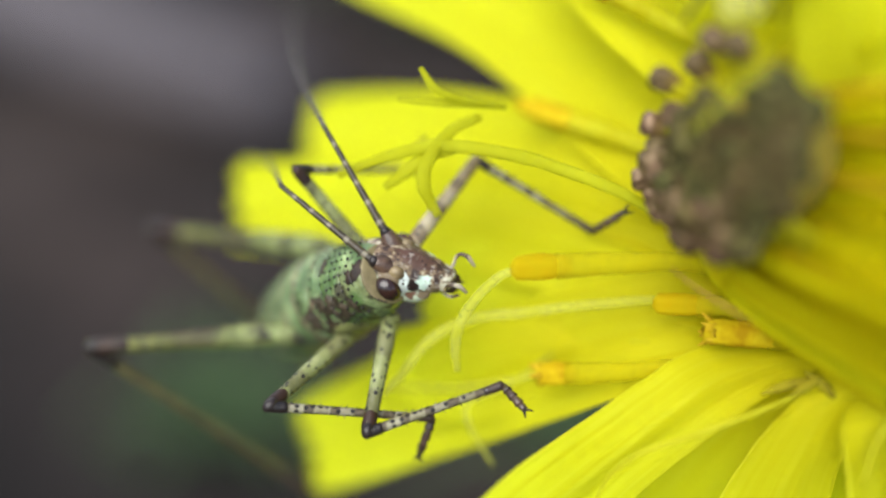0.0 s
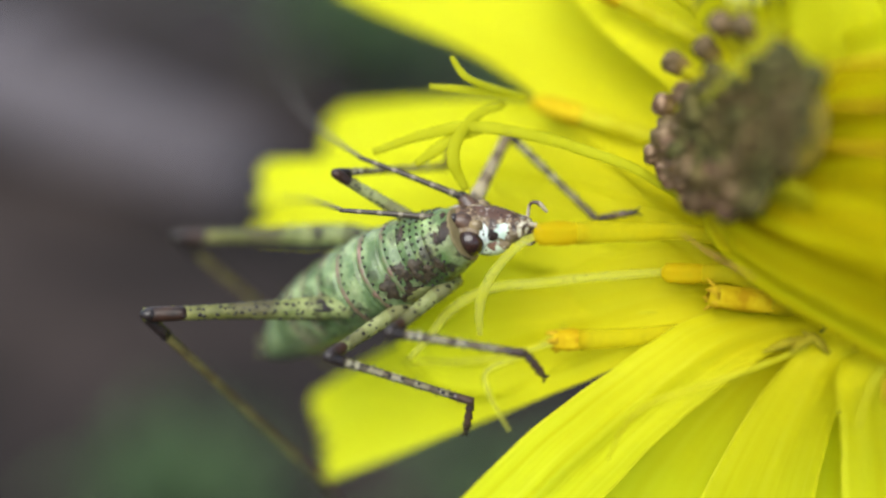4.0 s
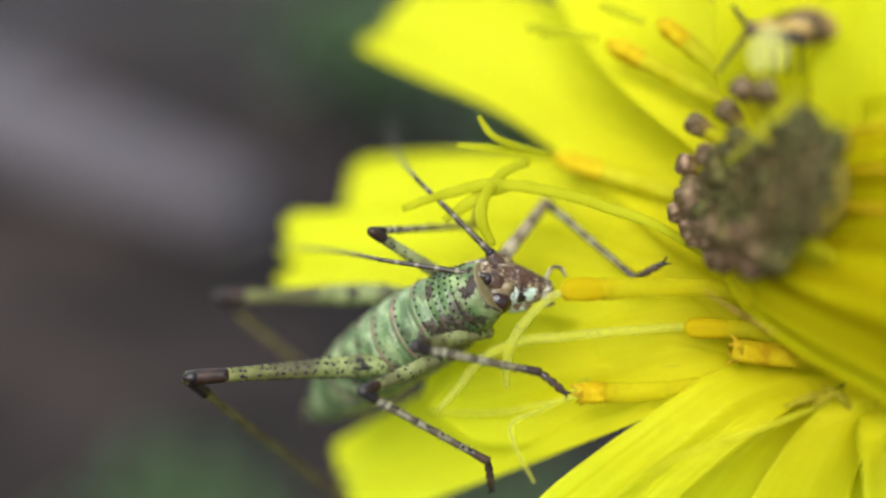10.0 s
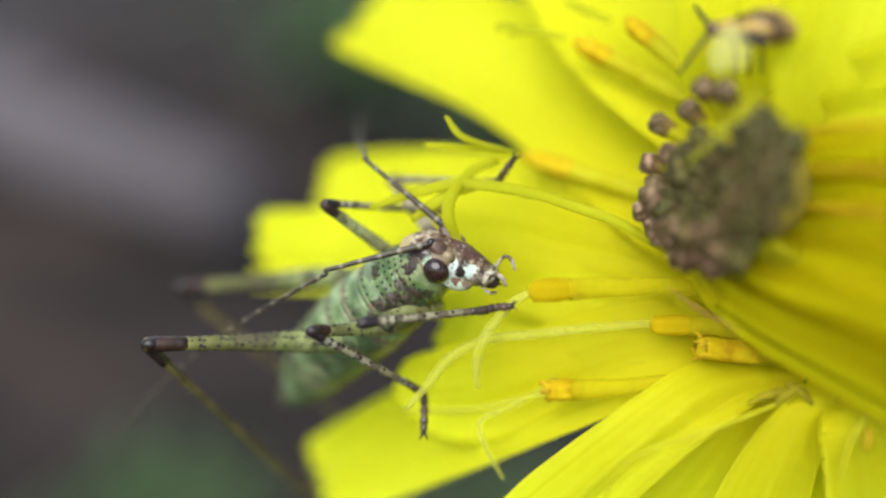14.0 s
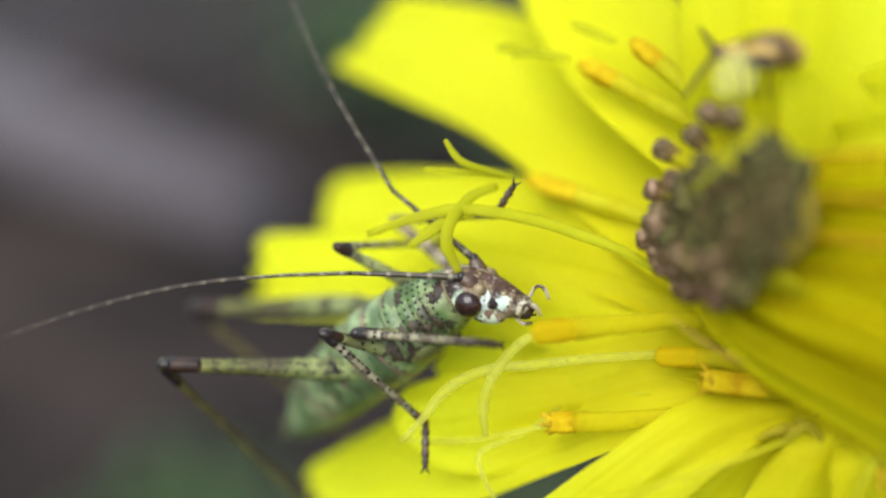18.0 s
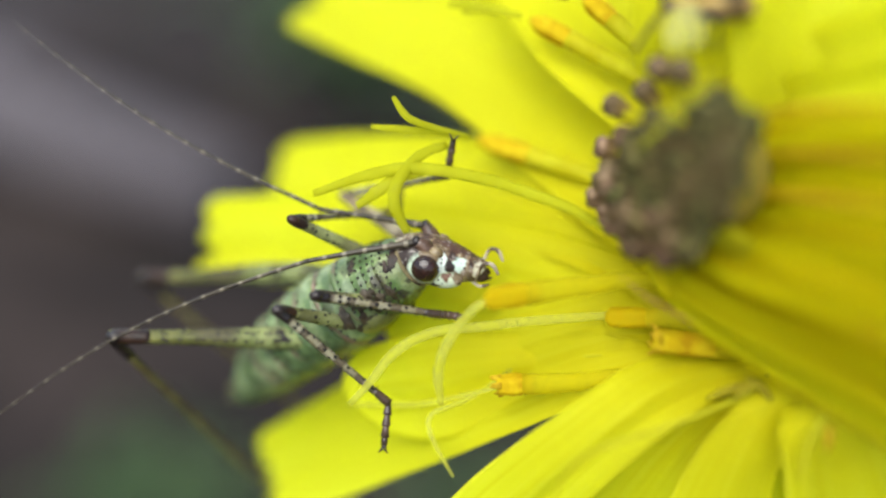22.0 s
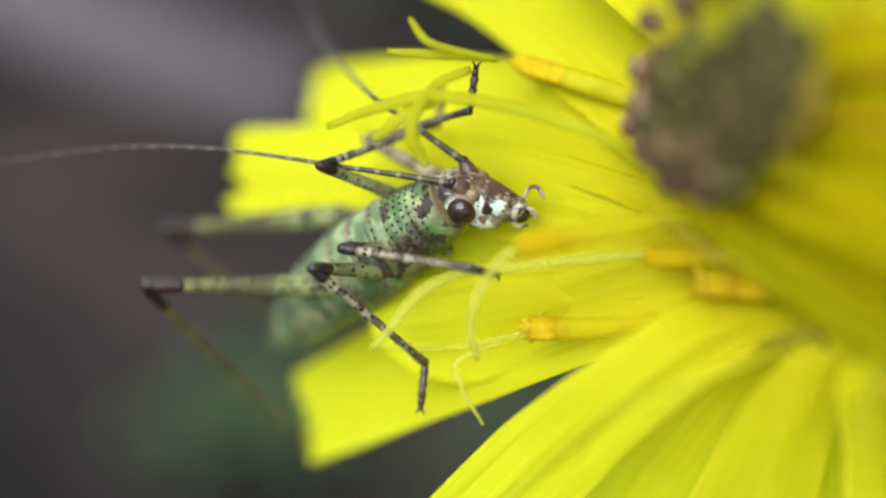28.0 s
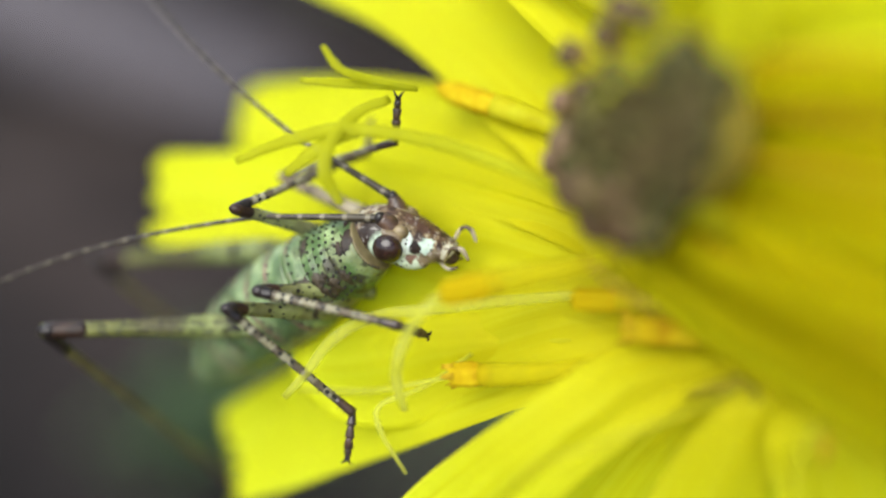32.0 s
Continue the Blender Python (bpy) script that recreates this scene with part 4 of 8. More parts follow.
# tall pale styles that stand before the upper part of the disc
for ctrl, rr in ((((5.96, -6.90, 2.88), (6.25, -7.60, 3.28), (6.53, -8.20, 3.61), (6.74, -8.60, 3.86)), 0.07),
                 (((5.87, -6.70, 2.77), (6.25, -7.20, 3.11), (6.45, -7.60, 3.46)), 0.08)):
    floret(list(ctrl), rr, tmat="tube_pale")
# orange-brown strips that paint the shade lines where the golden rays overlap
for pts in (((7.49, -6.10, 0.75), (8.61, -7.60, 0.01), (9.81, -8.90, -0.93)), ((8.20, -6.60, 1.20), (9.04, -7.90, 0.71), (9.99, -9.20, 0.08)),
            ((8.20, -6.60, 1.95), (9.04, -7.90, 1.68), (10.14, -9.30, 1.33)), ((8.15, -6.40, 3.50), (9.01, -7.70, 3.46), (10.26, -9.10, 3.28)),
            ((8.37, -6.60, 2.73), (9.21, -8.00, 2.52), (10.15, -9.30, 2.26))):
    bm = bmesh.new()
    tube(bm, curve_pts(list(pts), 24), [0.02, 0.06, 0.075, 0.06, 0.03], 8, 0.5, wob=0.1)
    part("ray_seam", bm, "ray_seam", flower, "orange-brown strip painting the shade between rays")
# a dry brown edge on the outermost golden ray; olive scales that paint the shaded gaps between the ray bases
bm = bmesh.new()
tube(bm, curve_pts([(5.83, -5.35, 0.13), (6.26, -5.60, -0.23), (6.83, -5.90, -0.60), (7.19, -6.20, -0.83)], 20), [0.008, 0.017, 0.020, 0.008], 8, 0.6, wob=0.1)
part("dry_edge", bm, "dry_edge", flower, "thin reddish brown dry edge")
for p, q in (((8.70, -5.20, -2.16), (7.78, -5.00, -2.51)), ((9.10, -5.40, -2.48), (8.58, -5.20, -2.01)), ((8.29, -5.00, -1.46), (8.95, -5.20, -1.70)), ((9.26, -5.60, -2.10), (8.87, -5.40, -1.51))):
    bm = bmesh.new()
    p, q = vec(p), vec(q)
    tube(bm, curve_pts([p, (p + q) / 2 + vec((0, -0.1, 0.05)), q], 10), [0.05, 0.10, 0.09, 0.02], 8, 0.5, wob=0.08)
    part("chaff_scale", bm, "gap_shade", flower, "small olive scale that paints the shade of a gap")
# olive ones paint shaded gaps near the hub; the last marks an orange-brown spot
for p, q, nm in (((9.77, -5.60, -1.61), (9.29, -5.50, -1.91), "gap_shade"), ((8.83, -5.40, -2.10), (8.26, -5.30, -2.48), "gap_shade"), ((9.61, -5.70, -2.01), (9.54, -5.70, -2.41), "gap_shade"), ((10.00, -6.20, -2.89), (9.95, -6.20, -3.45), "anther_tip")):
    bm = bmesh.new()
    p, q = vec(p), vec(q)
    tube(bm, curve_pts([p, (p + q) / 2 + vec((0, -0.06, 0.04)), q], 10), [0.04, 0.09, 0.08, 0.02], 8, 0.5, wob=0.1)
    part("chaff_scale", bm, nm, flower, "small olive scale that paints the shade of a gap" if nm == "gap_shade" else "small orange-brown scale")
# slender pale tubes that lean out over the ray bases
for ctrl, rr in ((((8.96, -5.0, -2.31), (7.63, -5.5, -2.73), (6.21, -5.7, -3.19), (5.19, -5.7, -3.54), (4.59, -5.6, -4.05), (4.28, -5.4, -4.84)), 0.05),
                 (((10.90, -6.00, -1.83), (10.25, -6.10, -2.39), (9.66, -6.20, -3.10), (9.41, -6.10, -4.06)), 0.08)):
    bm = bmesh.new()
    tube(bm, curve_pts([vec(p) for p in ctrl], 22), [rr * 0.9, rr, rr * 0.9, rr * 0.6, 0.02], 10, 0.5, wob=0.1)
    part("disc_floret", bm, "claw", flower, "slender pale yellow tube")
rngf = random.Random(9)
for i in range(12):
    u = i / 14
    a = HUB + vec((-0.5, -0.3, 0.3)) + vec((-1.6, -0.4, 1.9)) * u
    b = DISC + rot @ vec((-1.5 + 3.0 * u, -1.45 + 0.6 * abs(u - 0.5), -1.0))
    c = a + vec((2.6, -1.9, 0.6 * (u - 0.45))) * rngf.uniform(0.9, 1.15)
    floret([b, (b + c) / 2 + vec((0, 0.15, -0.1)), c], rngf.uniform(0.16, 0.24))


# ---- small insect on the upper rays ----
mite = empty("tiny_insect", BASE @ Matrix.Translation(vec((6.92, -6.90, 5.50)) * MM) @ Matrix.Rotation(radians(-32), 4, "Z"))
bm = bmesh.new()
tube(bm, curve_pts([(0.05, 0.0, 0.12), (0.45, 0.05, 0.14), (0.85, 0.12, 0.05), (1.15, 0.2, -0.1)], 16), [0.28, 0.38, 0.40, 0.32, 0.12], 18, 0.9, wob=0.05)
abd = part("abdomen", bm, "amber", mite, "amber abdomen mottled with brown")
for x, z, rr in ((0.28, -0.12, 0.17), (0.5, -0.2, 0.15), (0.75, 0.18, 0.14), (0.45, 0.3, 0.13), (0.92, -0.08, 0.12), (0.15, 0.3, 0.10)):
    bm = bmesh.new()
    ball(bm, (x, -0.20, z), (rr * 1.5, 0.13, rr), 12, 8)
    part("brown_mark", bm, "brown", abd)
bm = bmesh.new()
ball(bm, (-0.15, -0.02, 0.15), (0.30, 0.26, 0.24), 16, 12)
part("thorax", bm, "amber", mite)
bm = bmesh.new()
ball(bm, (-0.48, -0.05, 0.18), (0.20, 0.2, 0.17), 16, 12)
hd = part("head", bm, "rust", mite)
bm = bmesh.new()
ball(bm, (-0.55, -0.2, 0.2), (0.07, 0.06, 0.07), 10, 8)
part("eye", bm, "dark", hd)
for a, m2, b in (((-0.58, -0.1, 0.1), (-0.85, -0.14, -0.22), (-1.25, -0.1, -0.72)), ((-0.55, 0.05, 0.28), (-0.75, 0.15, 0.5), (-0.98, 0.2, 0.85))):
    bm = bmesh.new()
    tube(bm, curve_pts([a, m2, b], 12), [0.05, 0.055, 0.045, 0.03], 8, wob=0.06)
    part("antenna", bm, "brown", mite)
for sx, tilt in ((-0.26, 0.16), (0.02, -0.10)):
    bm = bmesh.new()
    ball(bm, (sx, -0.30, -0.34), (0.30, 0.045, 0.50), 18, 12, Matrix.Rotation(tilt, 4, "Y"))
    part("wing", bm, "wing", mite, "pale translucent wing")
for sx in (-0.2, 0.1, 0.35):
    bm = bmesh.new()
    tube(bm, curve_pts([(sx, 0.15, -0.1), (sx + 0.05, 0.45, -0.2), (sx, 0.6, -0.75)], 8), [0.05, 0.04, 0.03], 7)
    part("leg", bm, "brown", mite)
tagged(mite, "tiny amber insect with pale wings on a ray", "insect")

# ---- the katydid ----
katydid = empty("katydid", BASE @ Matrix.Translation(vec((0.43, -3.00, -0.54)) * MM))
tagged(katydid, "young green speckled katydid with long banded antennae on daisy", "insect")
NECK, TAIL = vec((0.76, -0.50, 0.76)), vec((-3.73, 3.30, -2.84))
bend = [NECK + vec((0.28, -0.12, 0.02)), NECK * 0.45 + vec((-0.05, 0.05, 0.0)), vec((-0.75, 0.45, -0.35)), vec((-1.9, 1.45, -1.15)), vec((-2.95, 2.5, -2.0)), TAIL]
spine = curve_pts(bend, 61)
girth = [0.60, 0.74, 0.86, 0.98, 1.06, 1.06, 1.02, 0.94, 0.80, 0.58, 0.28]


def body_piece(name, u0, u1, mat, swell=0.05, grow=1.0, label="", up=(0.15, -0.75, 0.65)):
    bm = bmesh.new()
    n = 11
    pts, rad = [], []
    for k in range(n):
        u = u0 + (u1 - u0) * k / (n - 1)
        x = u * 60
        i = min(int(x), 59)
        pts.append(spine[i].lerp(spine[i + 1], x - i))
        s = k / (n - 1)
        rad.append(lerp_list(girth, u) * grow * (1 + swell * math.sin(math.pi * s) + (0.03 if k in (1, n - 2) else 0)) * (0.93 if k in (0, n - 1) else 1))
    tube(bm, pts, rad, 28, 1.0, up, wob=0.015)
    return part(name, bm, mat, katydid, label)


# saddle of the thorax, the two plates behind it with their wing pads, and the rings of the abdomen
pro = body_piece("pronotum", 0.0, 0.145, "thorax", 0.05, 1.06, "green saddle peppered with black dots")
bm = bmesh.new()
collar = [spine[0] + (spine[1] - spine[0]) * k for k in (-0.10, 0.1, 0.5)]
tube(bm, collar, [0.625, 0.655, 0.66], 34, 1.0, (0.15, -0.75, 0.65))
part("collar", bm, "collar", pro, "pale thin rim of the saddle")


def plate_radius(u):
    if u < 0.14:
        return lerp_list(girth, u) * 1.06 * (1 + 0.05 * math.sin(math.pi * u / 0.145))
    a, g = (0.135, 1.03) if u < 0.195 else (0.19, 1.02)
    return lerp_list(girth, u) * g * (1 + 0.06 * max(0.0, math.sin(math.pi * (u - a) / 0.065)))


def body_mark(name, u0, ang, hu, ha, mat, parent, label="", seed=0):
    """A flush patch of other colour that lies on the body's round side."""
    bm = bmesh.new()
    rims = []
    for j in range(4):
        ring = []
        for k in range(22):
            q = 2 * math.pi * k / 22
            wb = 1 + 0.8 * noise.noise(vec((math.cos(q) * 1.3, math.sin(q) * 1.3, seed + 0.5))) + 0.7 * noise.noise(vec((math.cos(q) * 3.1, math.sin(q) * 3.1, seed + 7.5)))
            rr = j / 3 * wb
            u = min(max(u0 + hu * rr * math.cos(q), 0.0), 1.0)
            x = u * 60
            i = min(int(x), 59)
            c = spine[i].lerp(spine[i + 1], x - i)
            t = (spine[min(i + 1, 60)] - spine[max(i - 1, 0)]).normalized()
            zz = vec((0.15, -0.75, 0.65))
            zz = (zz - t * t.dot(zz)).normalized()
            s2 = t.cross(zz)
            an = math.radians(ang + ha * rr * math.sin(q))
            ring.append(bm.verts.new(c + (s2 * math.cos(an) + zz * math.sin(an)) * plate_radius(u) * (1.062 - 0.03 * (j / 3) ** 2)))
            if j == 0:
                break
        rims.append(ring)
    for k in range(22):
        bm.faces.new((rims[0][0], rims[1][k], rims[1][(k + 1) % 22]))
        for j in (1, 2):
            bm.faces.new((rims[j][k], rims[j + 1][k], rims[j + 1][(k + 1) % 22], rims[j][(k + 1) % 22]))
    return part(name, bm, mat, parent, label)


for k, (u0, ang, hu, ha) in enumerate(((0.036, 112, 0.024, 15), (0.062, 126, 0.018, 12), (0.030, 78, 0.012, 9))):
    body_mark("saddle_mark", u0, ang, hu, ha, "brown", pro, "dark brown mark", k)
for k, (u0, ang, hu, ha) in enumerate(((0.18, 162, 0.030, 17), (0.225, 155, 0.018, 15), (0.11, 165, 0.024, 14), (0.225, 95, 0.012, 12), (0.27, 143, 0.026, 13), (0.205, 145, 0.022, 12), (0.335, 154, 0.022, 12), (0.30, 174, 0.034, 15))):
    body_mark("flank_mark", u0, ang, hu, ha, "blotch", pro, "brown blotch", k + 20)
body_piece("thorax_plate", 0.135, 0.20, "thorax", 0.06, 1.03)
body_piece("thorax_plate", 0.19, 0.255, "thorax", 0.06, 1.02)
edges = [0.245, 0.315, 0.39, 0.47, 0.55, 0.63, 0.71, 0.79, 0.87, 0.935, 1.0]
for a, b in zip(edges, edges[1:]):
    ring = body_piece("abdomen_ring", a, b + 0.008, "tergite", 0.07, 1.0)
    bm = bmesh.new()
    x = b * 60
    i = min(int(x), 59)
    c = spine[i].lerp(spine[min(i + 1, 60)], x - i)
    t = (spine[min(i + 1, 60)] - spine[i - 1]).normalized()
    if b < 0.99:
        g = lerp_list(girth, b)
        tube(bm, [c - t * 0.15, c - t * 0.05, c + t * 0.05], [g * 1.035, g * 1.068, g * 0.99], 28, 1.0, (0.15, -0.75, 0.65))
        part("ring_edge", bm, "seam", ring, "pinkish brown hind edge")
bm = bmesh.new()
ball(bm, (0.10, -0.15, -0.50), (0.72, 0.55, 0.42), 22, 14, Matrix.Rotation(-0.45, 4, "Y"))
part("breast_plate", bm, "belly", katydid, "pale yellowish underside")
for c, r in (((-0.38, -0.55, -0.26), (0.25, 0.24, 0.2)), ((0.11, -0.62, -0.15), (0.2, 0.22, 0.19)), ((-0.13, -0.55, -0.55), (0.17, 0.2, 0.14))):
    bm = bmesh.new()
    ball(bm, c, r, 16, 10)
    part("wing_bud", bm, "brown", katydid, "small brown wing bud")
for c, r in (((0.55, -0.78, 0.18), (0.28, 0.2, 0.2)),):
    bm = bmesh.new()
    ball(bm, c, r, 16, 10, Matrix.Rotation(0.5, 4, "Y"))
    part("side_spot", bm, "brown", katydid, "dark brown blotch")


def edge_dots(u, n, r, parent):
    """A row of black beads along the hind edge of a ring, over the back and the near side."""
    x = u * 60
    i = min(int(x), 59)
    c = spine[i].lerp(spine[min(i + 1, 60)], x - i)
    t = (spine[min(i + 1, 60)] - spine[i - 1]).normalized()
    z = vec((0.15, -0.75, 0.65))
    z = (z - t * t.dot(z)).normalized()
    s2 = t.cross(z)
    g = plate_radius(u) * 1.01 if u < 0.25 else lerp_list(girth, u) * 1.07
    for k in range(n):
        a = math.pi * (-0.12 + 1.2 * (k + 0.5) / n)
        dot(parent, c + (s2 * math.cos(a) + z * math.sin(a)) * g, (r, r, r))


def dot_mesh():
    bm = bmesh.new()
    ball(bm, (0, 0, 0), MM, 8, 5)
    for f in bm.faces:
        f.smooth = True
    me = bpy.data.meshes.new("dot")
    bm.to_mesh(me)
    bm.free()
    me.materials.append(M["dark"])
    return me


DOT = dot_mesh()


def dot(parent, p, r):
    ob = new("dot", DOT)
    ob.parent = parent
    ob.matrix_basis = Matrix.Translation(vec(p) * MM) @ Matrix.Diagonal((*r, 1))


edge_dots(0.002, 30, 0.026, katydid)
for u in (0.10, 0.14, 0.17, 0.20, 0.225, 0.255, 0.305, 0.38, 0.46, 0.54, 0.62, 0.70):
    edge_dots(u - 0.012, 18, 0.036, katydid)
for sx in (-1, 1):
    bm = bmesh.new()
    tube(bm, curve_pts([TAIL + vec((0.1, 0, 0)), TAIL + vec((-0.25, 0.12, 0.12 * sx)), TAIL + vec((-0.5, 0.15, 0.2 * sx))], 8), [0.12, 0.09, 0.03], 8)
    part("tail_feeler", bm, "belly", katydid)

# ---- head ----
bm = bmesh.new()
hp = curve_pts([(-0.34, 0, 0.02), (0.15, 0, 0.05), (0.55, 0, 0.0), (1.0, 0, -0.08), (1.4, 0, -0.18), (1.72, 0, -0.24)], 26)
tube(bm, hp, [0.57, 0.65, 0.65, 0.57, 0.45, 0.33, 0.22], 36, 0.95, (0, 0, 1), 0.012)
head = part("head", bm, "face", katydid, "brown and cream mottled head")
parts["head"] = head
for sy, mt in ((-1, "eye"), (1, "eye_far")):
    bm = bmesh.new()
    ball(bm, (0, 0, 0), (0.335, 0.27, 0.33), 28, 20)
    eye = part("eye", bm, mt, head, "glossy dark brown bulging eye")
    eye.location = vec((0.42, sy * 0.60, 0.06)) * MM
    bm = bmesh.new()
    ball(bm, (0.42, sy * 0.46, 0.03), (0.43, 0.22, 0.42), 28, 16)
    part("eye_ring", bm, "face", head, "cream ring round the eye, dark brown behind")
    bm = bmesh.new()
    ball(bm, (0.74, sy * 0.34, -0.26), (0.52, 0.25, 0.28), 26, 16, Matrix.Rotation(0.15, 4, "Y"))
    part("cheek", bm, "face", head, "cream cheek below the eye")
    bm = bmesh.new()
    ball(bm, (0.64, sy * 0.38, 0.32), (0.20, 0.15, 0.20), 20, 12)
    part("temple", bm, "tan", head, "mottled tan knob above the eye")
    bm = bmesh.new()
    a = vec((0.42, sy * 0.22, 0.30))
    b = vec((0.20, -0.34, 0.62)) if sy < 0 else vec((0.26, 0.40, 0.72))
    tube(bm, curve_pts([a, (a + b) / 2 + vec((0.03, 0, 0.02)), b], 10), [0.29, 0.25, 0.19, 0.14], 18, 1.0, (1, 0, 0), 0.03)
    part("scape", bm, "scape", head, "brown cone at the antenna's foot")
    bm = bmesh.new()
    ball(bm, b, (0.13, 0.13, 0.15), 16, 10)
    part("pedicel", bm, "dark", head, "glossy black first joint")
    bm = bmesh.new()
    pp = curve_pts([(1.50, sy * 0.16, -0.42), (1.62, sy * 0.34, -0.15), (1.78, sy * 0.42, 0.12), (1.98, sy * 0.40, 0.10), (2.10, sy * 0.36, -0.16)], 18)
    tube(bm, pp, [0.04, 0.045, 0.04, 0.045, 0.058, 0.035], 10)
    part("palp", bm, "palp", head, "banded feeler by the mouth")
    bm = bmesh.new()
    pp = curve_pts([(1.4, sy * 0.14, -0.45), (1.6, sy * 0.2, -0.56), (1.82, sy * 0.18, -0.52)], 10)
    tube(bm, pp, [0.038, 0.042, 0.046, 0.03], 9)
    part("palp", bm, "palp", head)
    bm = bmesh.new()
    ball(bm, (1.62, sy * 0.12, -0.34), (0.20, 0.12, 0.14), 12, 9)
    part("jaw", bm, "brown", head)
bm = bmesh.new()
ball(bm, (1.52, 0, -0.10), (0.24, 0.26, 0.18), 16, 10)
part("lip", bm, "face", head, "mottled upper lip")
bm = bmesh.new()
tube(bm, curve_pts([(0.05, 0, 0.02), (-0.3, 0, 0.0), (-0.6, 0.0, -0.05)], 12), [0.60, 0.58, 0.46], 24, 0.95, (0, 0, 1))
part("neck", bm, "neck", head, "tan soft neck")


# ---- legs: every piece lies along its own x axis ----
def bristles(bm, length, r0, r1, n, seed, ln=0.09):
    rng = random.Random(seed)
    ps, ds = [], []
    for i in range(n):
        u = 0.08 + 0.88 * (i + rng.random() * 0.6) / n
        a = rng.random() * 6.283
        r = r0 + (r1 - r0) * u
        ps.append((u * length, r * math.cos(a), r * math.sin(a)))
        ds.append((0.5, math.cos(a), math.sin(a)))
    spikes(bm, ps, ds, ln)


def leg(code, kind, lf, lt, ls, rf, rt, mat_f, mat_t, seed):
    bm = bmesh.new()
    tube(bm, [vec((lf * k / 24, 0, 0)) for k in range(25)], rf, 16, 0.9, (0, 0, 1), 0.02)
    bristles(bm, lf, rf[1] * 0.9, rf[-1], 26, seed, 0.06)
    fem = part(kind + "_femur", bm, mat_f, katydid)
    parts[code + "femur"] = fem
    if kind == "hind":
        for row in range(4):
            q0 = math.pi * (0.12 + 0.25 * row)
            rngd = random.Random(seed * 10 + row)
            for k in range(19):
                u = 0.08 + 0.76 * (k + rngd.random() * 0.8) / 19
                rr = lerp_list(rf, u)
                s = rngd.uniform(0.022, 0.044)
                q = q0 + rngd.uniform(-0.16, 0.16)
                dot(fem, (lf * u, math.cos(q) * rr * 0.98, math.sin(q) * rr * 0.89), (s * 1.4, s, s * 0.8))
        rngd = random.Random(seed + 40)
        for u0, q0 in ((0.07, 1.5), (0.24, 1.6), (0.08, 0.7)):
            for k in range(9):
                u, q = u0 + rngd.gauss(0, 0.014), q0 + rngd.gauss(0, 0.30)
                rr = lerp_list(rf, u)
                s = rngd.uniform(0.05, 0.10)
                dot(fem, (lf * u, math.cos(q) * rr * 0.97, math.sin(q) * rr * 0.88), (s * 1.3, s * 0.6, s * 0.5))
    bm = bmesh.new()
    rk = rf[-1]
    ball(bm, (lf * 0.97 + 0.02, 0, 0), (rk * 1.45, rk * 1.04, rk * 1.22), 16, 12)
    part("knee", bm, "tan" if code == "FF" else "knee" if code == "MF" else "dark", fem, "shiny knee")
    bm = bmesh.new()
    tube(bm, [vec((lf * (0.82 + 0.15 * k / 6), 0, 0)) for k in range(7)], [rk * 0.98, rk * 1.06, rk * 1.10, rk * 1.10], 16, 0.95, (0, 0, 1))
    part("knee_band", bm, "tan" if code == "FF" else "knee", fem, "reddish brown band")
    bm = bmesh.new()
    tube(bm, [vec((lt * k / 26, 0, 0)) for k in range(27)], rt, 14, 0.95, (0, 0, 1), 0.03)
    bristles(bm, lt, rt[1], rt[-1], 44, seed + 5, 0.10)
    tib = part(kind + "_tibia", bm, mat_t, katydid)
    parts[code + "tibia"] = tib
    bm = bmesh.new()
    tube(bm, [vec((lt * (0.0 + 0.11 * k / 5), 0, 0)) for k in range(6)], [rt[0] * 1.1, rt[0] * 1.12, rt[0] * 1.06], 14, 0.95, (0, 0, 1))
    part("tibia_base", bm, "dark", tib, "dark upper end")
    bm = bmesh.new()
    tube(bm, [vec((lt * (0.86 + 0.145 * k / 5), 0, 0)) for k in range(6)], [rt[-1] * 1.04, rt[-1] * 1.15, rt[-1] * 1.3], 14, 0.95, (0, 0, 1))
    part("tibia_end", bm, "tarsus", tib, "dark lower end")
    bm = bmesh.new()
    lobes = 4
    for k in range(lobes):
        a, b = ls * k / lobes * 0.86, ls * (k + 1) / lobes * 0.86
        bow = 0.05 * math.sin(math.pi * k / 3)
        tube(bm, curve_pts([(a, 0, bow), ((a + b) / 2, 0, bow + 0.01), (b + 0.02, 0, 0.05 * math.sin(math.pi * (k + 1) / 3))], 7), [rt[-1] * 0.75, rt[-1] * 1.0, rt[-1] * (1.3 if k < 3 else 0.7)], 10, 0.8, (0, 0, 1))
    tar = part(kind + "_tarsus", bm, "tarsus", katydid)
    parts[code + "tarsus"] = tar
    for sy in (-1, 1):
        bm = bmesh.new()
        tube(bm, curve_pts([(ls * 0.84, 0, 0), (ls * 0.93, 0.05 * sy, 0.03), (ls * 1.0, 0.11 * sy, -0.04)], 8), [0.04, 0.03, 0.01], 7)
        part("claw", bm, "dark", tar)


HF_R = [0.15, 0.28, 0.30, 0.285, 0.25, 0.215, 0.19, 0.175, 0.17, 0.17]
for code, seed in (("HN", 1), ("HF", 2)):
    leg(code, "hind", 5.6 if code == "HN" else 5.85, 7.3, 1.2, HF_R, [0.13, 0.11, 0.10, 0.09, 0.085], "femur_hind", "tibia_hind", seed)
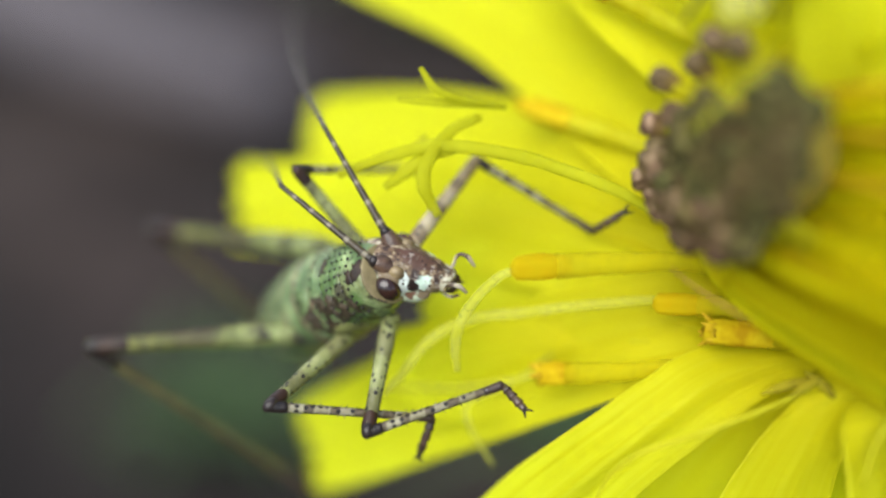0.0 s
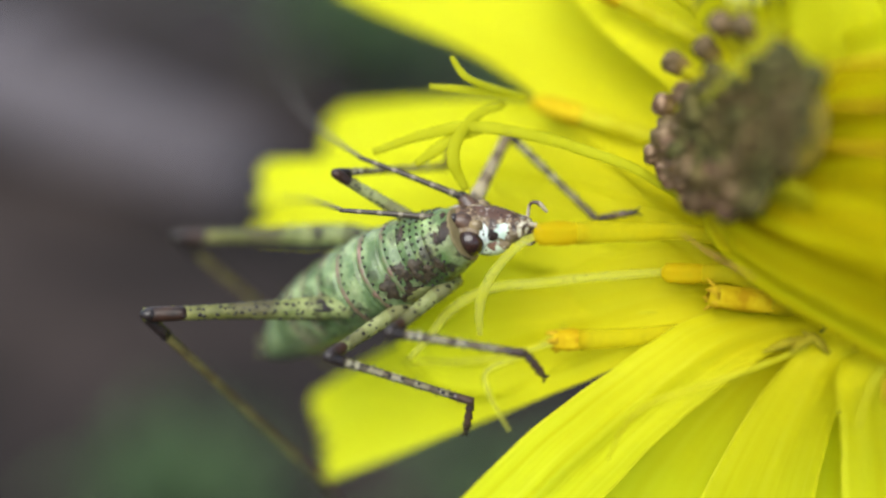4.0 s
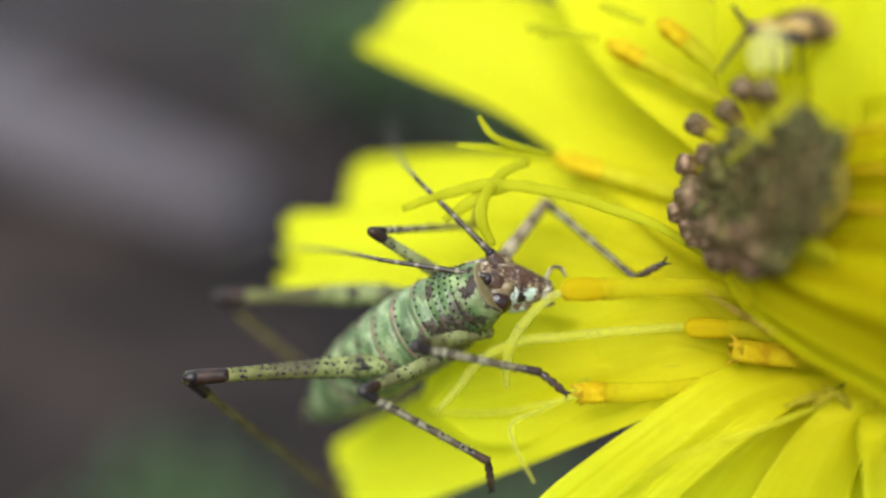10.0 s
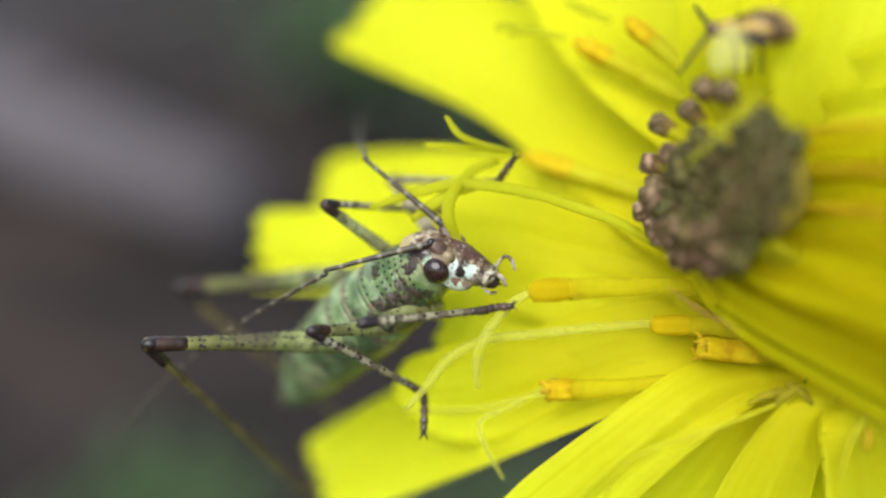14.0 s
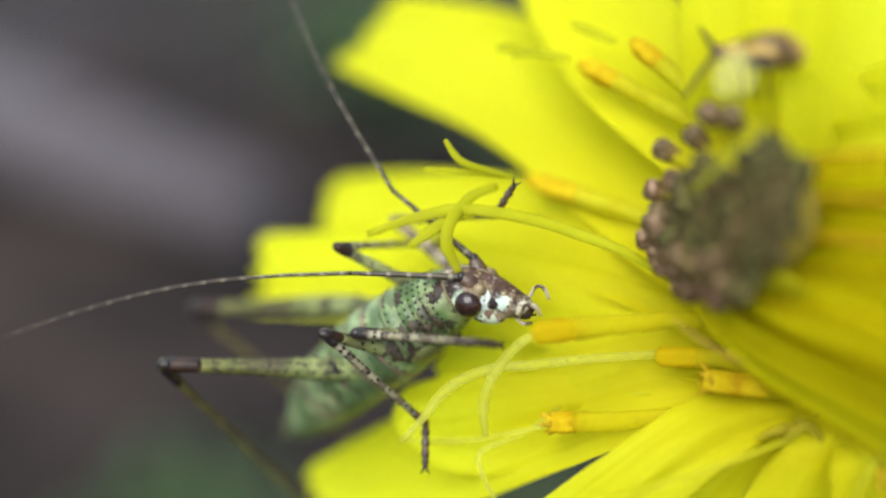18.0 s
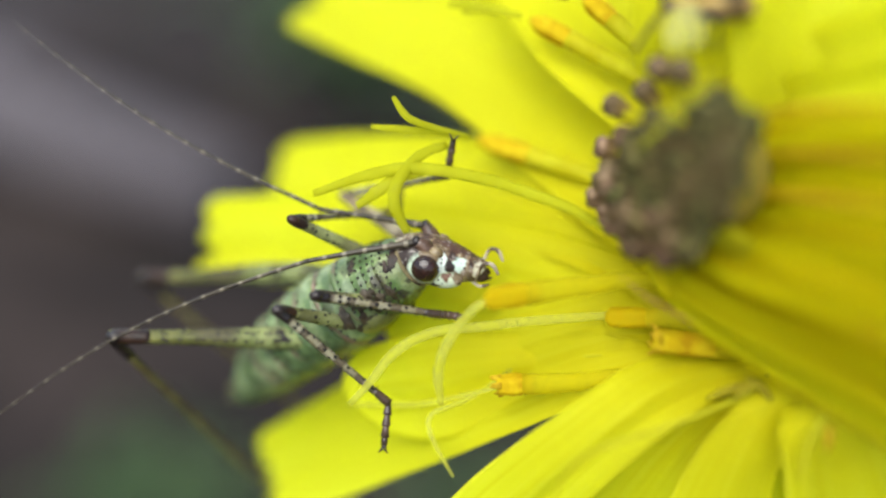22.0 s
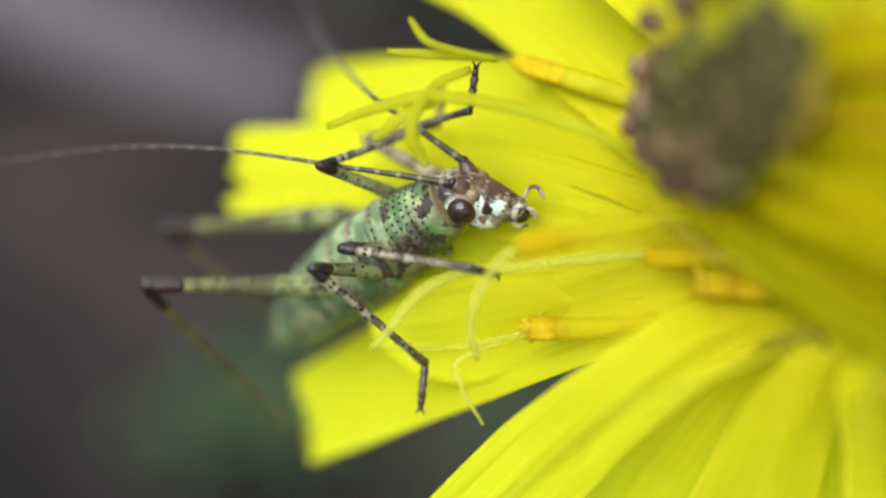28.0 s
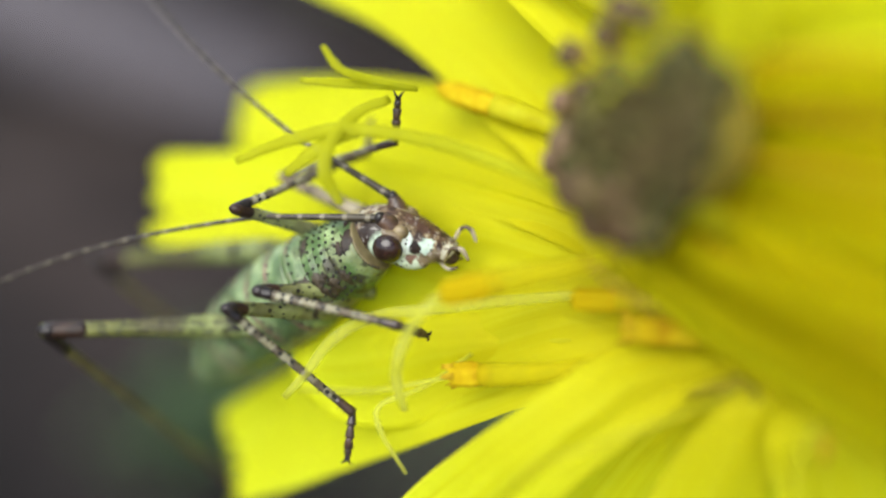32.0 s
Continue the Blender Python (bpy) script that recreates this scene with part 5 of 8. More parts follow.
for code, seed in (("MN", 3), ("MF", 4)):
    near = code == "MN"
    leg(code, "middle", 2.85 if near else 2.4, 3.5, 1.2 if near else 0.95, [0.19, 0.185, 0.17, 0.15, 0.14] if near else [0.18, 0.17, 0.15, 0.135, 0.125], [0.115, 0.095, 0.09, 0.085] if near else [0.10, 0.085, 0.08, 0.08], "femur", "tibia", seed)
leg("FN", "front", 2.7, 3.05, 0.95, [0.20, 0.19, 0.165, 0.15, 0.14], [0.115, 0.10, 0.09, 0.085], "femur", "tibia", 5)
leg("FF", "front", 2.6, 3.1, 1.15, [0.19, 0.18, 0.16, 0.145, 0.135], [0.11, 0.095, 0.085, 0.08], "femur_pale", "tibia", 6)

# ---- antennae: a stiff lower length and a long fine whip ----
for code in ("f", "n"):
    bm = bmesh.new()
    tube(bm, [vec((2.65 * k / 30, 0, 0.05 * math.sin(math.pi * k / 30))) for k in range(31)], [0.098, 0.082, 0.07, 0.062, 0.055], 10, 1.0, (0, 0, 1), 0.04)
    parts[code + "a1"] = part("antenna_base", bm, "antenna", katydid, "brown antenna with pale bands")
    bm = bmesh.new()
    bow = 0.45 if code == "n" else 0.35
    tube(bm, [vec((9.0 * k / 60, (-bow if code == "n" else bow) * math.sin(math.pi * min(1, k / 60)), 0)) for k in range(61)], [0.055, 0.045, 0.036, 0.03, 0.022, 0.012], 8, 1.0, (0, 0, 1), 0.05)
    parts[code + "a2"] = part("antenna_whip", bm, "antenna", katydid)

cam.data.dof.focus_object = parts["na1"]

def motions():
    def lean(turn, along):
        hinge = vec((7.0, -4.4, 0.0)) * MM
        return Matrix.Translation(hinge + vec((along, 0, 0)) * MM) @ pose(0, 0, 0, 0, turn, 0) @ Matrix.Translation(-hinge)
    walk(parts["leaning_floret"], [
        (0, lean(0, 0)), (9, lean(0, 0)), (13, lean(-0.3, 0.02)), (16, lean(-2.6, 0.08)), (18, lean(-4.4, 0.12)), (20, lean(-5.0, 0.15)), (24, lean(-7.4, 0.24)), (28, lean(-8.0, 0.32)), (32, lean(-8.8, 0.45))])
    walk(katydid, [
        (0, BASE @ pose(-0.00074, -0.00312, -0.00063, 2.9, 10.2, -21.2)), (1, BASE @ pose(-0.00077, -0.00326, -0.00042, 0.3, 6.7, -17.3)),
        (2, BASE @ pose(-0.00037, -0.00328, -0.00048, 0.5, 6.0, -13.3)), (3, BASE @ pose(0.00009, -0.00326, -0.00040, -0.4, 4.5, -3.9)),
        (3.5, BASE @ pose(0.00005, -0.00335, -0.00062, 1.1, 5.3, -1.7)), (5.5, BASE @ pose(0.00029, -0.00316, -0.00044, 2.6, 0.2, 2.7)),
        (6, BASE @ pose(0.00053, -0.00317, -0.00037, -2.2, -0.3, 1.4)), (7, BASE @ pose(0.00024, -0.00318, -0.00050, -2.1, -1.9, -0.0)),
        (8, BASE @ pose(0.00015, -0.00325, -0.00064, -1.6, -0.1, -2.4)), (9, BASE @ pose(0.00025, -0.00323, -0.00062, -1.1, -0.9, -2.9)),
        (10, BASE @ pose(0.00016, -0.00316, -0.00064, 0.5, 0.3, -3.7)), (11, BASE @ pose(0.00027, -0.00301, -0.00056, -0.8, 2.2, -5.4)),
        (12, BASE @ pose(0.00026, -0.00300, -0.00090, 2.5, -1.4, -7.2)), (12.5, BASE @ pose(0.00013, -0.00295, -0.00068, 2.2, -3.7, -4.1)),
        (13, BASE @ pose(0.00016, -0.00286, -0.00054, 2.8, -6.7, -1.2)), (13.5, BASE @ pose(-0.00031, -0.00286, -0.00021, 2.2, -5.1, -6.7)),
        (15.5, BASE @ pose(-0.00020, -0.00277, -0.00003, -1.6, -0.2, -7.0)), (16, BASE @ pose(-0.00020, -0.00273, -0.00003, -8.8, 1.4, -10.2)),
        (17, BASE @ pose(0.00018, -0.00270, -0.00008, -7.9, 1.9, -6.6)), (18, BASE @ pose(0.00024, -0.00258, -0.00017, -2.3, -1.6, -3.7)),
        (19, BASE @ pose(0.00030, -0.00253, -0.00026, -6.9, 0.9, -4.3)), (20, BASE @ pose(0.00030, -0.00252, -0.00028, -4.5, 1.4, -4.4)),
        (21, BASE @ pose(0.00029, -0.00245, -0.00031, -2.3, 1.1, -3.2)), (22, BASE @ pose(0.00032, -0.00232, -0.00033, -1.2, 0.2, -1.9)),
        (23, BASE @ pose(0.00073, -0.00228, -0.00031, -1.6, 0.5, 2.3)), (24, BASE @ pose(0.00061, -0.00219, -0.00035, -3.0, 0.4, 0.4)),
        (27, BASE @ pose(0.00040, -0.00192, -0.00045, -5.7, -0.3, 0.5)), (28, BASE @ pose(0.00058, -0.00184, -0.00049, 0.6, -2.9, 1.7)),
        (29, BASE @ pose(0.00098, -0.00183, -0.00044, -4.0, -1.9, 6.9)), (30, BASE @ pose(0.00083, -0.00185, -0.00050, -2.5, -0.7, 4.5)),
        (31, BASE @ pose(0.00074, -0.00186, -0.00051, -4.0, 1.2, -0.7)), (32, BASE @ pose(0.00063, -0.00188, -0.00050, -2.6, 1.2, -1.4))])
    walk(parts["head"], [
        (0, pose(0.00060, -0.00025, 0.00076, 41.3, -7.0, 4.7)), (1, pose(0.00066, -0.00008, 0.00079, 51.6, -1.9, -3.3)),
        (2, pose(0.00078, -0.00012, 0.00079, 51.7, -14.5, -10.5)), (3, pose(0.00093, -0.00005, 0.00079, 45.5, -11.6, -21.7)),
        (3.5, pose(0.00096, -0.00004, 0.00082, 41.4, -15.5, -25.3)), (5.5, pose(0.00085, -0.00033, 0.00076, 43.7, -4.6, -23.7)),
        (6, pose(0.00081, -0.00021, 0.00080, 57.8, 0.9, -7.0)), (7, pose(0.00090, -0.00025, 0.00080, 55.1, 1.1, -15.1)),
        (8, pose(0.00092, -0.00011, 0.00082, 51.9, 0.9, -25.2)), (9, pose(0.00086, -0.00004, 0.00084, 56.1, 2.2, -4.2)),
        (10, pose(0.00076, -0.00014, 0.00081, 51.2, -2.3, -1.0)), (11, pose(0.00078, -0.00020, 0.00074, 47.7, -8.1, -6.8)),
        (12, pose(0.00071, -0.00015, 0.00079, 42.1, -8.3, 8.5)), (12.5, pose(0.00077, -0.00016, 0.00081, 46.8, -3.3, 1.1)),
        (13, pose(0.00084, -0.00037, 0.00073, 43.1, -1.6, -10.5)), (13.5, pose(0.00084, -0.00056, 0.00081, 35.9, 7.1, -14.1)),
        (15.5, pose(0.00099, -0.00039, 0.00095, 27.4, 19.9, -10.7)), (16, pose(0.00099, -0.00041, 0.00093, 38.9, 12.8, -8.1)),
        (17, pose(0.00104, -0.00053, 0.00087, 38.3, 8.5, -13.3)), (18, pose(0.00106, -0.00060, 0.00078, 33.2, 7.8, -17.2)),
        (19, pose(0.00112, -0.00065, 0.00078, 40.4, 0.1, -16.6)), (20, pose(0.00110, -0.00053, 0.00085, 34.0, 0.5, -11.8)),
        (21, pose(0.00108, -0.00051, 0.00087, 29.5, 1.2, -11.6)), (22, pose(0.00105, -0.00056, 0.00082, 27.2, 0.9, -13.4)),
        (23, pose(0.00108, -0.00056, 0.00087, 31.4, 3.9, -16.9)), (24, pose(0.00110, -0.00062, 0.00086, 26.5, 2.9, -11.8)),
        (27, pose(0.00115, -0.00052, 0.00089, 40.0, 2.4, -18.5)), (28, pose(0.00109, -0.00032, 0.00091, 33.9, 6.5, -16.5)),
        (29, pose(0.00109, -0.00066, 0.00085, 40.1, 4.8, -25.2)), (30, pose(0.00109, -0.00057, 0.00091, 32.8, 4.6, -18.4)),
        (31, pose(0.00112, -0.00053, 0.00092, 32.6, 2.6, -12.6)), (32, pose(0.00112, -0.00041, 0.00095, 31.8, 5.0, -10.6))])
    walk(parts["HNfemur"], [
        (0, pose(-0.00077, 0.00030, -0.00113, -74.8, 12.3, -157.3)), (1, pose(-0.00077, 0.00030, -0.00113, -79.7, 7.8, -166.6)),
        (2, pose(-0.00077, 0.00030, -0.00113, -80.0, 6.4, -171.3)), (3, pose(-0.00077, 0.00030, -0.00113, -81.3, 6.7, -173.6)),
        (3.5, pose(-0.00077, 0.00030, -0.00113, -79.6, 8.2, -174.1)), (5.5, pose(-0.00077, 0.00030, -0.00113, -78.6, -0.2, -169.0)),
        (6, pose(-0.00077, 0.00030, -0.00113, -82.9, 2.6, -168.3)), (7, pose(-0.00077, 0.00030, -0.00113, -83.3, 0.9, -170.4)),
        (8, pose(-0.00077, 0.00030, -0.00113, -82.7, 2.3, -170.8)), (9, pose(-0.00077, 0.00030, -0.00113, -82.4, 2.2, -170.5)),
        (10, pose(-0.00077, 0.00030, -0.00113, -80.2, 4.2, -167.0)), (11, pose(-0.00077, 0.00030, -0.00113, -80.7, 6.0, -162.8)),
        (12, pose(-0.00077, 0.00030, -0.00113, -79.5, -3.3, -145.4)), (12.5, pose(-0.00077, 0.00030, -0.00113, -80.3, -4.0, -146.6)),
        (13, pose(-0.00077, 0.00030, -0.00113, -79.3, -3.2, -164.5)), (13.5, pose(-0.00077, 0.00030, -0.00113, -80.6, -4.0, -158.4)),
        (15.5, pose(-0.00077, 0.00030, -0.00113, -83.0, 0.2, -166.1)), (16, pose(-0.00077, 0.00030, -0.00113, -89.7, 4.5, -168.1)),
        (17, pose(-0.00077, 0.00030, -0.00113, -89.0, 3.5, -171.0)), (18, pose(-0.00077, 0.00030, -0.00113, -84.1, -2.4, -169.8)),
        (19, pose(-0.00077, 0.00030, -0.00113, -88.1, 1.9, -172.7)), (20, pose(-0.00077, 0.00030, -0.00113, -85.7, 3.1, -172.6)),
        (21, pose(-0.00077, 0.00030, -0.00113, -83.6, 1.7, -174.4)), (22, pose(-0.00077, 0.00030, -0.00113, -82.6, 0.2, -176.1)),
        (23, pose(-0.00077, 0.00030, -0.00113, -83.1, -0.5, -178.9)), (24, pose(-0.00077, 0.00030, -0.00113, -84.4, 0.7, -175.1)),
        (27, pose(-0.00077, 0.00030, -0.00113, -87.2, -1.0, -173.1)), (28, pose(-0.00077, 0.00030, -0.00113, -81.0, -3.3, -176.8)),
        (29, pose(-0.00077, 0.00030, -0.00113, -85.5, -2.3, -179.2)), (30, pose(-0.00077, 0.00030, -0.00113, -84.0, -1.1, -177.1)),
        (31, pose(-0.00077, 0.00030, -0.00113, -85.0, 2.4, -171.1)), (32, pose(-0.00077, 0.00030, -0.00113, -83.8, 2.1, -172.0))])
    walk(parts["HNtibia"], [
        (0, pose(-0.00581, -0.00181, -0.00232, 94.9, 34.8, 50.5)), (1, pose(-0.00616, -0.00099, -0.00189, 97.3, 37.9, 42.0)),
        (2, pose(-0.00627, -0.00055, -0.00175, 103.3, 39.1, 45.1)), (3, pose(-0.00629, -0.00032, -0.00178, 111.2, 39.2, 43.7)),
        (3.5, pose(-0.00628, -0.00027, -0.00193, 110.9, 38.9, 42.8)), (5.5, pose(-0.00626, -0.00077, -0.00111, 120.1, 40.8, 48.7)),
        (6, pose(-0.00624, -0.00083, -0.00138, 127.4, 37.9, 55.0)), (7, pose(-0.00629, -0.00064, -0.00121, 124.5, 37.1, 54.7)),
        (8, pose(-0.00629, -0.00060, -0.00136, 118.7, 34.9, 53.4)), (9, pose(-0.00629, -0.00062, -0.00134, 122.4, 35.7, 57.4)),
        (10, pose(-0.00621, -0.00096, -0.00154, 121.4, 32.1, 62.2)), (11, pose(-0.00608, -0.00135, -0.00171, 122.3, 28.8, 66.5)),
        (12, pose(-0.00537, -0.00287, -0.00081, 128.6, 31.9, 73.7)), (12.5, pose(-0.00543, -0.00278, -0.00073, 133.0, 32.0, 73.5)),
        (13, pose(-0.00615, -0.00119, -0.00082, 136.4, 36.3, 70.4)), (13.5, pose(-0.00596, -0.00175, -0.00073, 130.4, 39.8, 68.0)),
        (15.5, pose(-0.00620, -0.00104, -0.00115, 121.0, 42.1, 54.7)), (16, pose(-0.00623, -0.00085, -0.00157, 120.4, 35.5, 55.3)),
        (17, pose(-0.00629, -0.00057, -0.00147, 125.8, 32.6, 60.3)), (18, pose(-0.00627, -0.00069, -0.00090, 131.8, 35.2, 65.8)),
        (19, pose(-0.00632, -0.00041, -0.00131, 131.7, 30.7, 65.8)), (20, pose(-0.00631, -0.00042, -0.00144, 130.1, 32.7, 65.0)),
        (21, pose(-0.00634, -0.00025, -0.00130, 129.3, 35.9, 62.5)), (22, pose(-0.00635, -0.00008, -0.00115, 128.8, 37.4, 60.6)),
        (23, pose(-0.00636, 0.00019, -0.00108, 126.1, 42.7, 49.9)), (24, pose(-0.00634, -0.00017, -0.00120, 128.0, 42.0, 52.9)),
        (27, pose(-0.00632, -0.00037, -0.00103, 133.9, 40.1, 57.7)), (28, pose(-0.00635, -0.00001, -0.00081, 129.9, 46.7, 53.4)),
        (29, pose(-0.00636, 0.00022, -0.00090, 141.7, 39.9, 59.1)), (30, pose(-0.00636, 0.00001, -0.00102, 141.0, 37.8, 62.8)),
        (31, pose(-0.00629, -0.00056, -0.00136, 137.5, 33.5, 66.8)), (32, pose(-0.00631, -0.00048, -0.00133, 132.7, 37.5, 62.0))])
    walk(parts["HNtarsus"], [
        (0, pose(-0.00199, 0.00281, -0.00648, 117.3, 49.6, 64.6)), (1, pose(-0.00188, 0.00287, -0.00637, 125.2, 43.8, 69.8)),
        (2, pose(-0.00227, 0.00346, -0.00636, 122.5, 44.5, 62.5)), (3, pose(-0.00220, 0.00358, -0.00640, 124.9, 42.8, 55.4)),
        (3.5, pose(-0.00211, 0.00358, -0.00652, 124.5, 42.3, 54.2)), (5.5, pose(-0.00261, 0.00338, -0.00588, 126.6, 46.5, 50.4)),
        (6, pose(-0.00294, 0.00389, -0.00587, 131.8, 43.6, 55.1)), (7, pose(-0.00292, 0.00411, -0.00562, 131.2, 45.2, 55.3)),
        (8, pose(-0.00272, 0.00421, -0.00553, 130.1, 43.9, 57.6)), (9, pose(-0.00309, 0.00438, -0.00560, 126.0, 45.2, 53.9)),
        (10, pose(-0.00332, 0.00451, -0.00542, 119.8, 46.9, 48.5)), (11, pose(-0.00354, 0.00452, -0.00524, 120.1, 45.0, 50.5)),
        (12, pose(-0.00363, 0.00307, -0.00467, 128.8, 47.1, 61.9)), (12.5, pose(-0.00366, 0.00316, -0.00460, 132.5, 47.8, 61.8)),
        (13, pose(-0.00418, 0.00435, -0.00514, 124.0, 54.8, 47.9)), (13.5, pose(-0.00386, 0.00344, -0.00541, 131.3, 50.5, 61.8)),
        (15.5, pose(-0.00307, 0.00338, -0.00604, 129.9, 43.9, 62.0)), (16, pose(-0.00285, 0.00404, -0.00581, 132.1, 37.2, 66.2)),
        (17, pose(-0.00324, 0.00477, -0.00540, 126.6, 39.6, 56.2)), (18, pose(-0.00383, 0.00476, -0.00510, 122.5, 48.0, 48.6)),
        (19, pose(-0.00374, 0.00531, -0.00503, 121.7, 44.7, 46.7)), (20, pose(-0.00371, 0.00515, -0.00538, 119.2, 46.5, 45.0)),
        (21, pose(-0.00360, 0.00499, -0.00558, 115.3, 48.8, 39.9)), (22, pose(-0.00351, 0.00497, -0.00558, 112.6, 50.2, 35.7)),
        (23, pose(-0.00291, 0.00430, -0.00603, 127.2, 47.5, 47.8)), (24, pose(-0.00307, 0.00415, -0.00609, 130.4, 45.0, 53.3)),
        (27, pose(-0.00334, 0.00435, -0.00573, 135.3, 46.9, 55.3)), (28, pose(-0.00336, 0.00400, -0.00612, 127.1, 53.9, 46.8)),
        (29, pose(-0.00348, 0.00502, -0.00558, 125.7, 50.5, 39.2)), (30, pose(-0.00372, 0.00514, -0.00550, 118.2, 52.0, 33.9)),
        (31, pose(-0.00390, 0.00503, -0.00539, 119.4, 49.4, 40.3)), (32, pose(-0.00359, 0.00464, -0.00578, 128.4, 50.8, 50.3))])
    walk(parts["HFfemur"], [
        (0, pose(-0.00115, 0.00140, 0.00055, -76.3, 5.9, 179.6)), (1, pose(-0.00115, 0.00140, 0.00055, -77.6, -0.3, 167.4)),
        (2, pose(-0.00115, 0.00140, 0.00055, -79.3, 2.0, 164.7)), (3, pose(-0.00115, 0.00140, 0.00055, -82.3, 3.2, 161.4)),
        (3.5, pose(-0.00115, 0.00140, 0.00055, -81.8, 6.3, 162.5)), (5.5, pose(-0.00115, 0.00140, 0.00055, -78.5, 1.0, 156.4)),
        (6, pose(-0.00115, 0.00140, 0.00055, -83.6, 0.8, 160.7)), (7, pose(-0.00115, 0.00140, 0.00055, -83.3, 0.4, 159.7)),
        (8, pose(-0.00115, 0.00140, 0.00055, -83.0, 1.2, 160.9)), (9, pose(-0.00115, 0.00140, 0.00055, -82.1, -0.3, 163.6)),
        (10, pose(-0.00115, 0.00140, 0.00055, -81.0, 1.8, 162.2)), (11, pose(-0.00115, 0.00140, 0.00055, -82.7, 3.0, 164.9)),
        (12, pose(-0.00115, 0.00140, 0.00055, -78.1, -1.0, 166.6)), (12.5, pose(-0.00115, 0.00140, 0.00055, -77.4, -2.9, 160.6)),
        (13, pose(-0.00115, 0.00140, 0.00055, -77.4, -1.6, 160.4)), (13.5, pose(-0.00115, 0.00140, 0.00055, -78.9, -0.6, 165.6)),
        (15.5, pose(-0.00115, 0.00140, 0.00055, -83.4, 2.2, 163.4)), (16, pose(-0.00115, 0.00140, 0.00055, -90.4, 1.4, 167.5)),
        (17, pose(-0.00115, 0.00140, 0.00055, -89.6, 1.5, 166.4)), (18, pose(-0.00115, 0.00140, 0.00055, -83.3, -0.6, 163.5)),
        (19, pose(-0.00115, 0.00140, 0.00055, -88.5, 1.1, 168.7)), (20, pose(-0.00115, 0.00140, 0.00055, -87.0, 4.4, 166.9)),
        (21, pose(-0.00115, 0.00140, 0.00055, -84.6, 3.9, 164.9)), (22, pose(-0.00115, 0.00140, 0.00055, -82.9, 1.9, 161.7)),
        (23, pose(-0.00115, 0.00140, 0.00055, -83.6, 2.4, 156.8)), (24, pose(-0.00115, 0.00140, 0.00055, -84.7, 1.4, 162.4)),
        (27, pose(-0.00115, 0.00140, 0.00055, -86.9, -0.4, 163.0)), (28, pose(-0.00115, 0.00140, 0.00055, -80.8, 1.4, 162.7)),
        (29, pose(-0.00115, 0.00140, 0.00055, -85.1, 0.2, 155.6)), (30, pose(-0.00115, 0.00140, 0.00055, -84.1, 1.3, 159.6)),
        (31, pose(-0.00115, 0.00140, 0.00055, -86.3, 3.2, 160.4)), (32, pose(-0.00115, 0.00140, 0.00055, -85.2, 4.4, 162.1))])
    walk(parts["HFtibia"], [
        (0, pose(-0.00697, 0.00144, -0.00005, 92.2, 37.0, 44.0)), (1, pose(-0.00686, 0.00268, 0.00058, 91.8, 34.9, 35.2)),
        (2, pose(-0.00679, 0.00295, 0.00035, 92.2, 34.9, 31.4)), (3, pose(-0.00668, 0.00326, 0.00022, 97.4, 34.9, 28.0)),
        (3.5, pose(-0.00669, 0.00315, -0.00009, 97.7, 34.2, 28.8)), (5.5, pose(-0.00651, 0.00374, 0.00045, 94.8, 40.0, 18.1)),
        (6, pose(-0.00667, 0.00333, 0.00047, 103.4, 38.8, 26.9)), (7, pose(-0.00663, 0.00343, 0.00052, 103.4, 40.2, 27.7)),
        (8, pose(-0.00667, 0.00332, 0.00044, 103.3, 38.5, 31.4)), (9, pose(-0.00676, 0.00306, 0.00058, 101.0, 38.3, 29.4)),
        (10, pose(-0.00672, 0.00319, 0.00037, 95.6, 38.4, 24.1)), (11, pose(-0.00679, 0.00293, 0.00025, 97.5, 36.6, 28.0)),
        (12, pose(-0.00684, 0.00276, 0.00066, 94.8, 41.6, 26.9)), (12.5, pose(-0.00666, 0.00334, 0.00085, 93.3, 43.6, 20.5)),
        (13, pose(-0.00666, 0.00336, 0.00072, 96.6, 46.4, 21.9)), (13.5, pose(-0.00681, 0.00286, 0.00062, 96.6, 44.9, 26.9)),
        (15.5, pose(-0.00675, 0.00307, 0.00033, 95.1, 38.7, 23.7)), (16, pose(-0.00686, 0.00267, 0.00041, 103.9, 33.8, 34.1)),
        (17, pose(-0.00683, 0.00277, 0.00040, 104.3, 33.2, 32.3)), (18, pose(-0.00676, 0.00306, 0.00061, 100.7, 39.3, 27.6)),
        (19, pose(-0.00688, 0.00254, 0.00045, 108.4, 34.8, 36.5)), (20, pose(-0.00683, 0.00272, 0.00011, 105.6, 36.1, 34.7)),
        (21, pose(-0.00678, 0.00292, 0.00016, 102.9, 37.5, 31.5)), (22, pose(-0.00670, 0.00323, 0.00036, 100.5, 38.6, 27.4)),
        (23, pose(-0.00652, 0.00370, 0.00031, 104.5, 38.8, 28.1)), (24, pose(-0.00672, 0.00317, 0.00042, 107.7, 37.0, 34.0)),
        (27, pose(-0.00674, 0.00311, 0.00059, 112.0, 38.7, 35.5)), (28, pose(-0.00673, 0.00314, 0.00041, 108.7, 43.8, 33.6)),
        (29, pose(-0.00647, 0.00382, 0.00053, 109.5, 40.0, 27.3)), (30, pose(-0.00663, 0.00344, 0.00042, 109.8, 40.0, 31.2)),
        (31, pose(-0.00665, 0.00335, 0.00023, 109.2, 37.2, 35.7)), (32, pose(-0.00670, 0.00319, 0.00011, 112.9, 39.7, 40.6))])
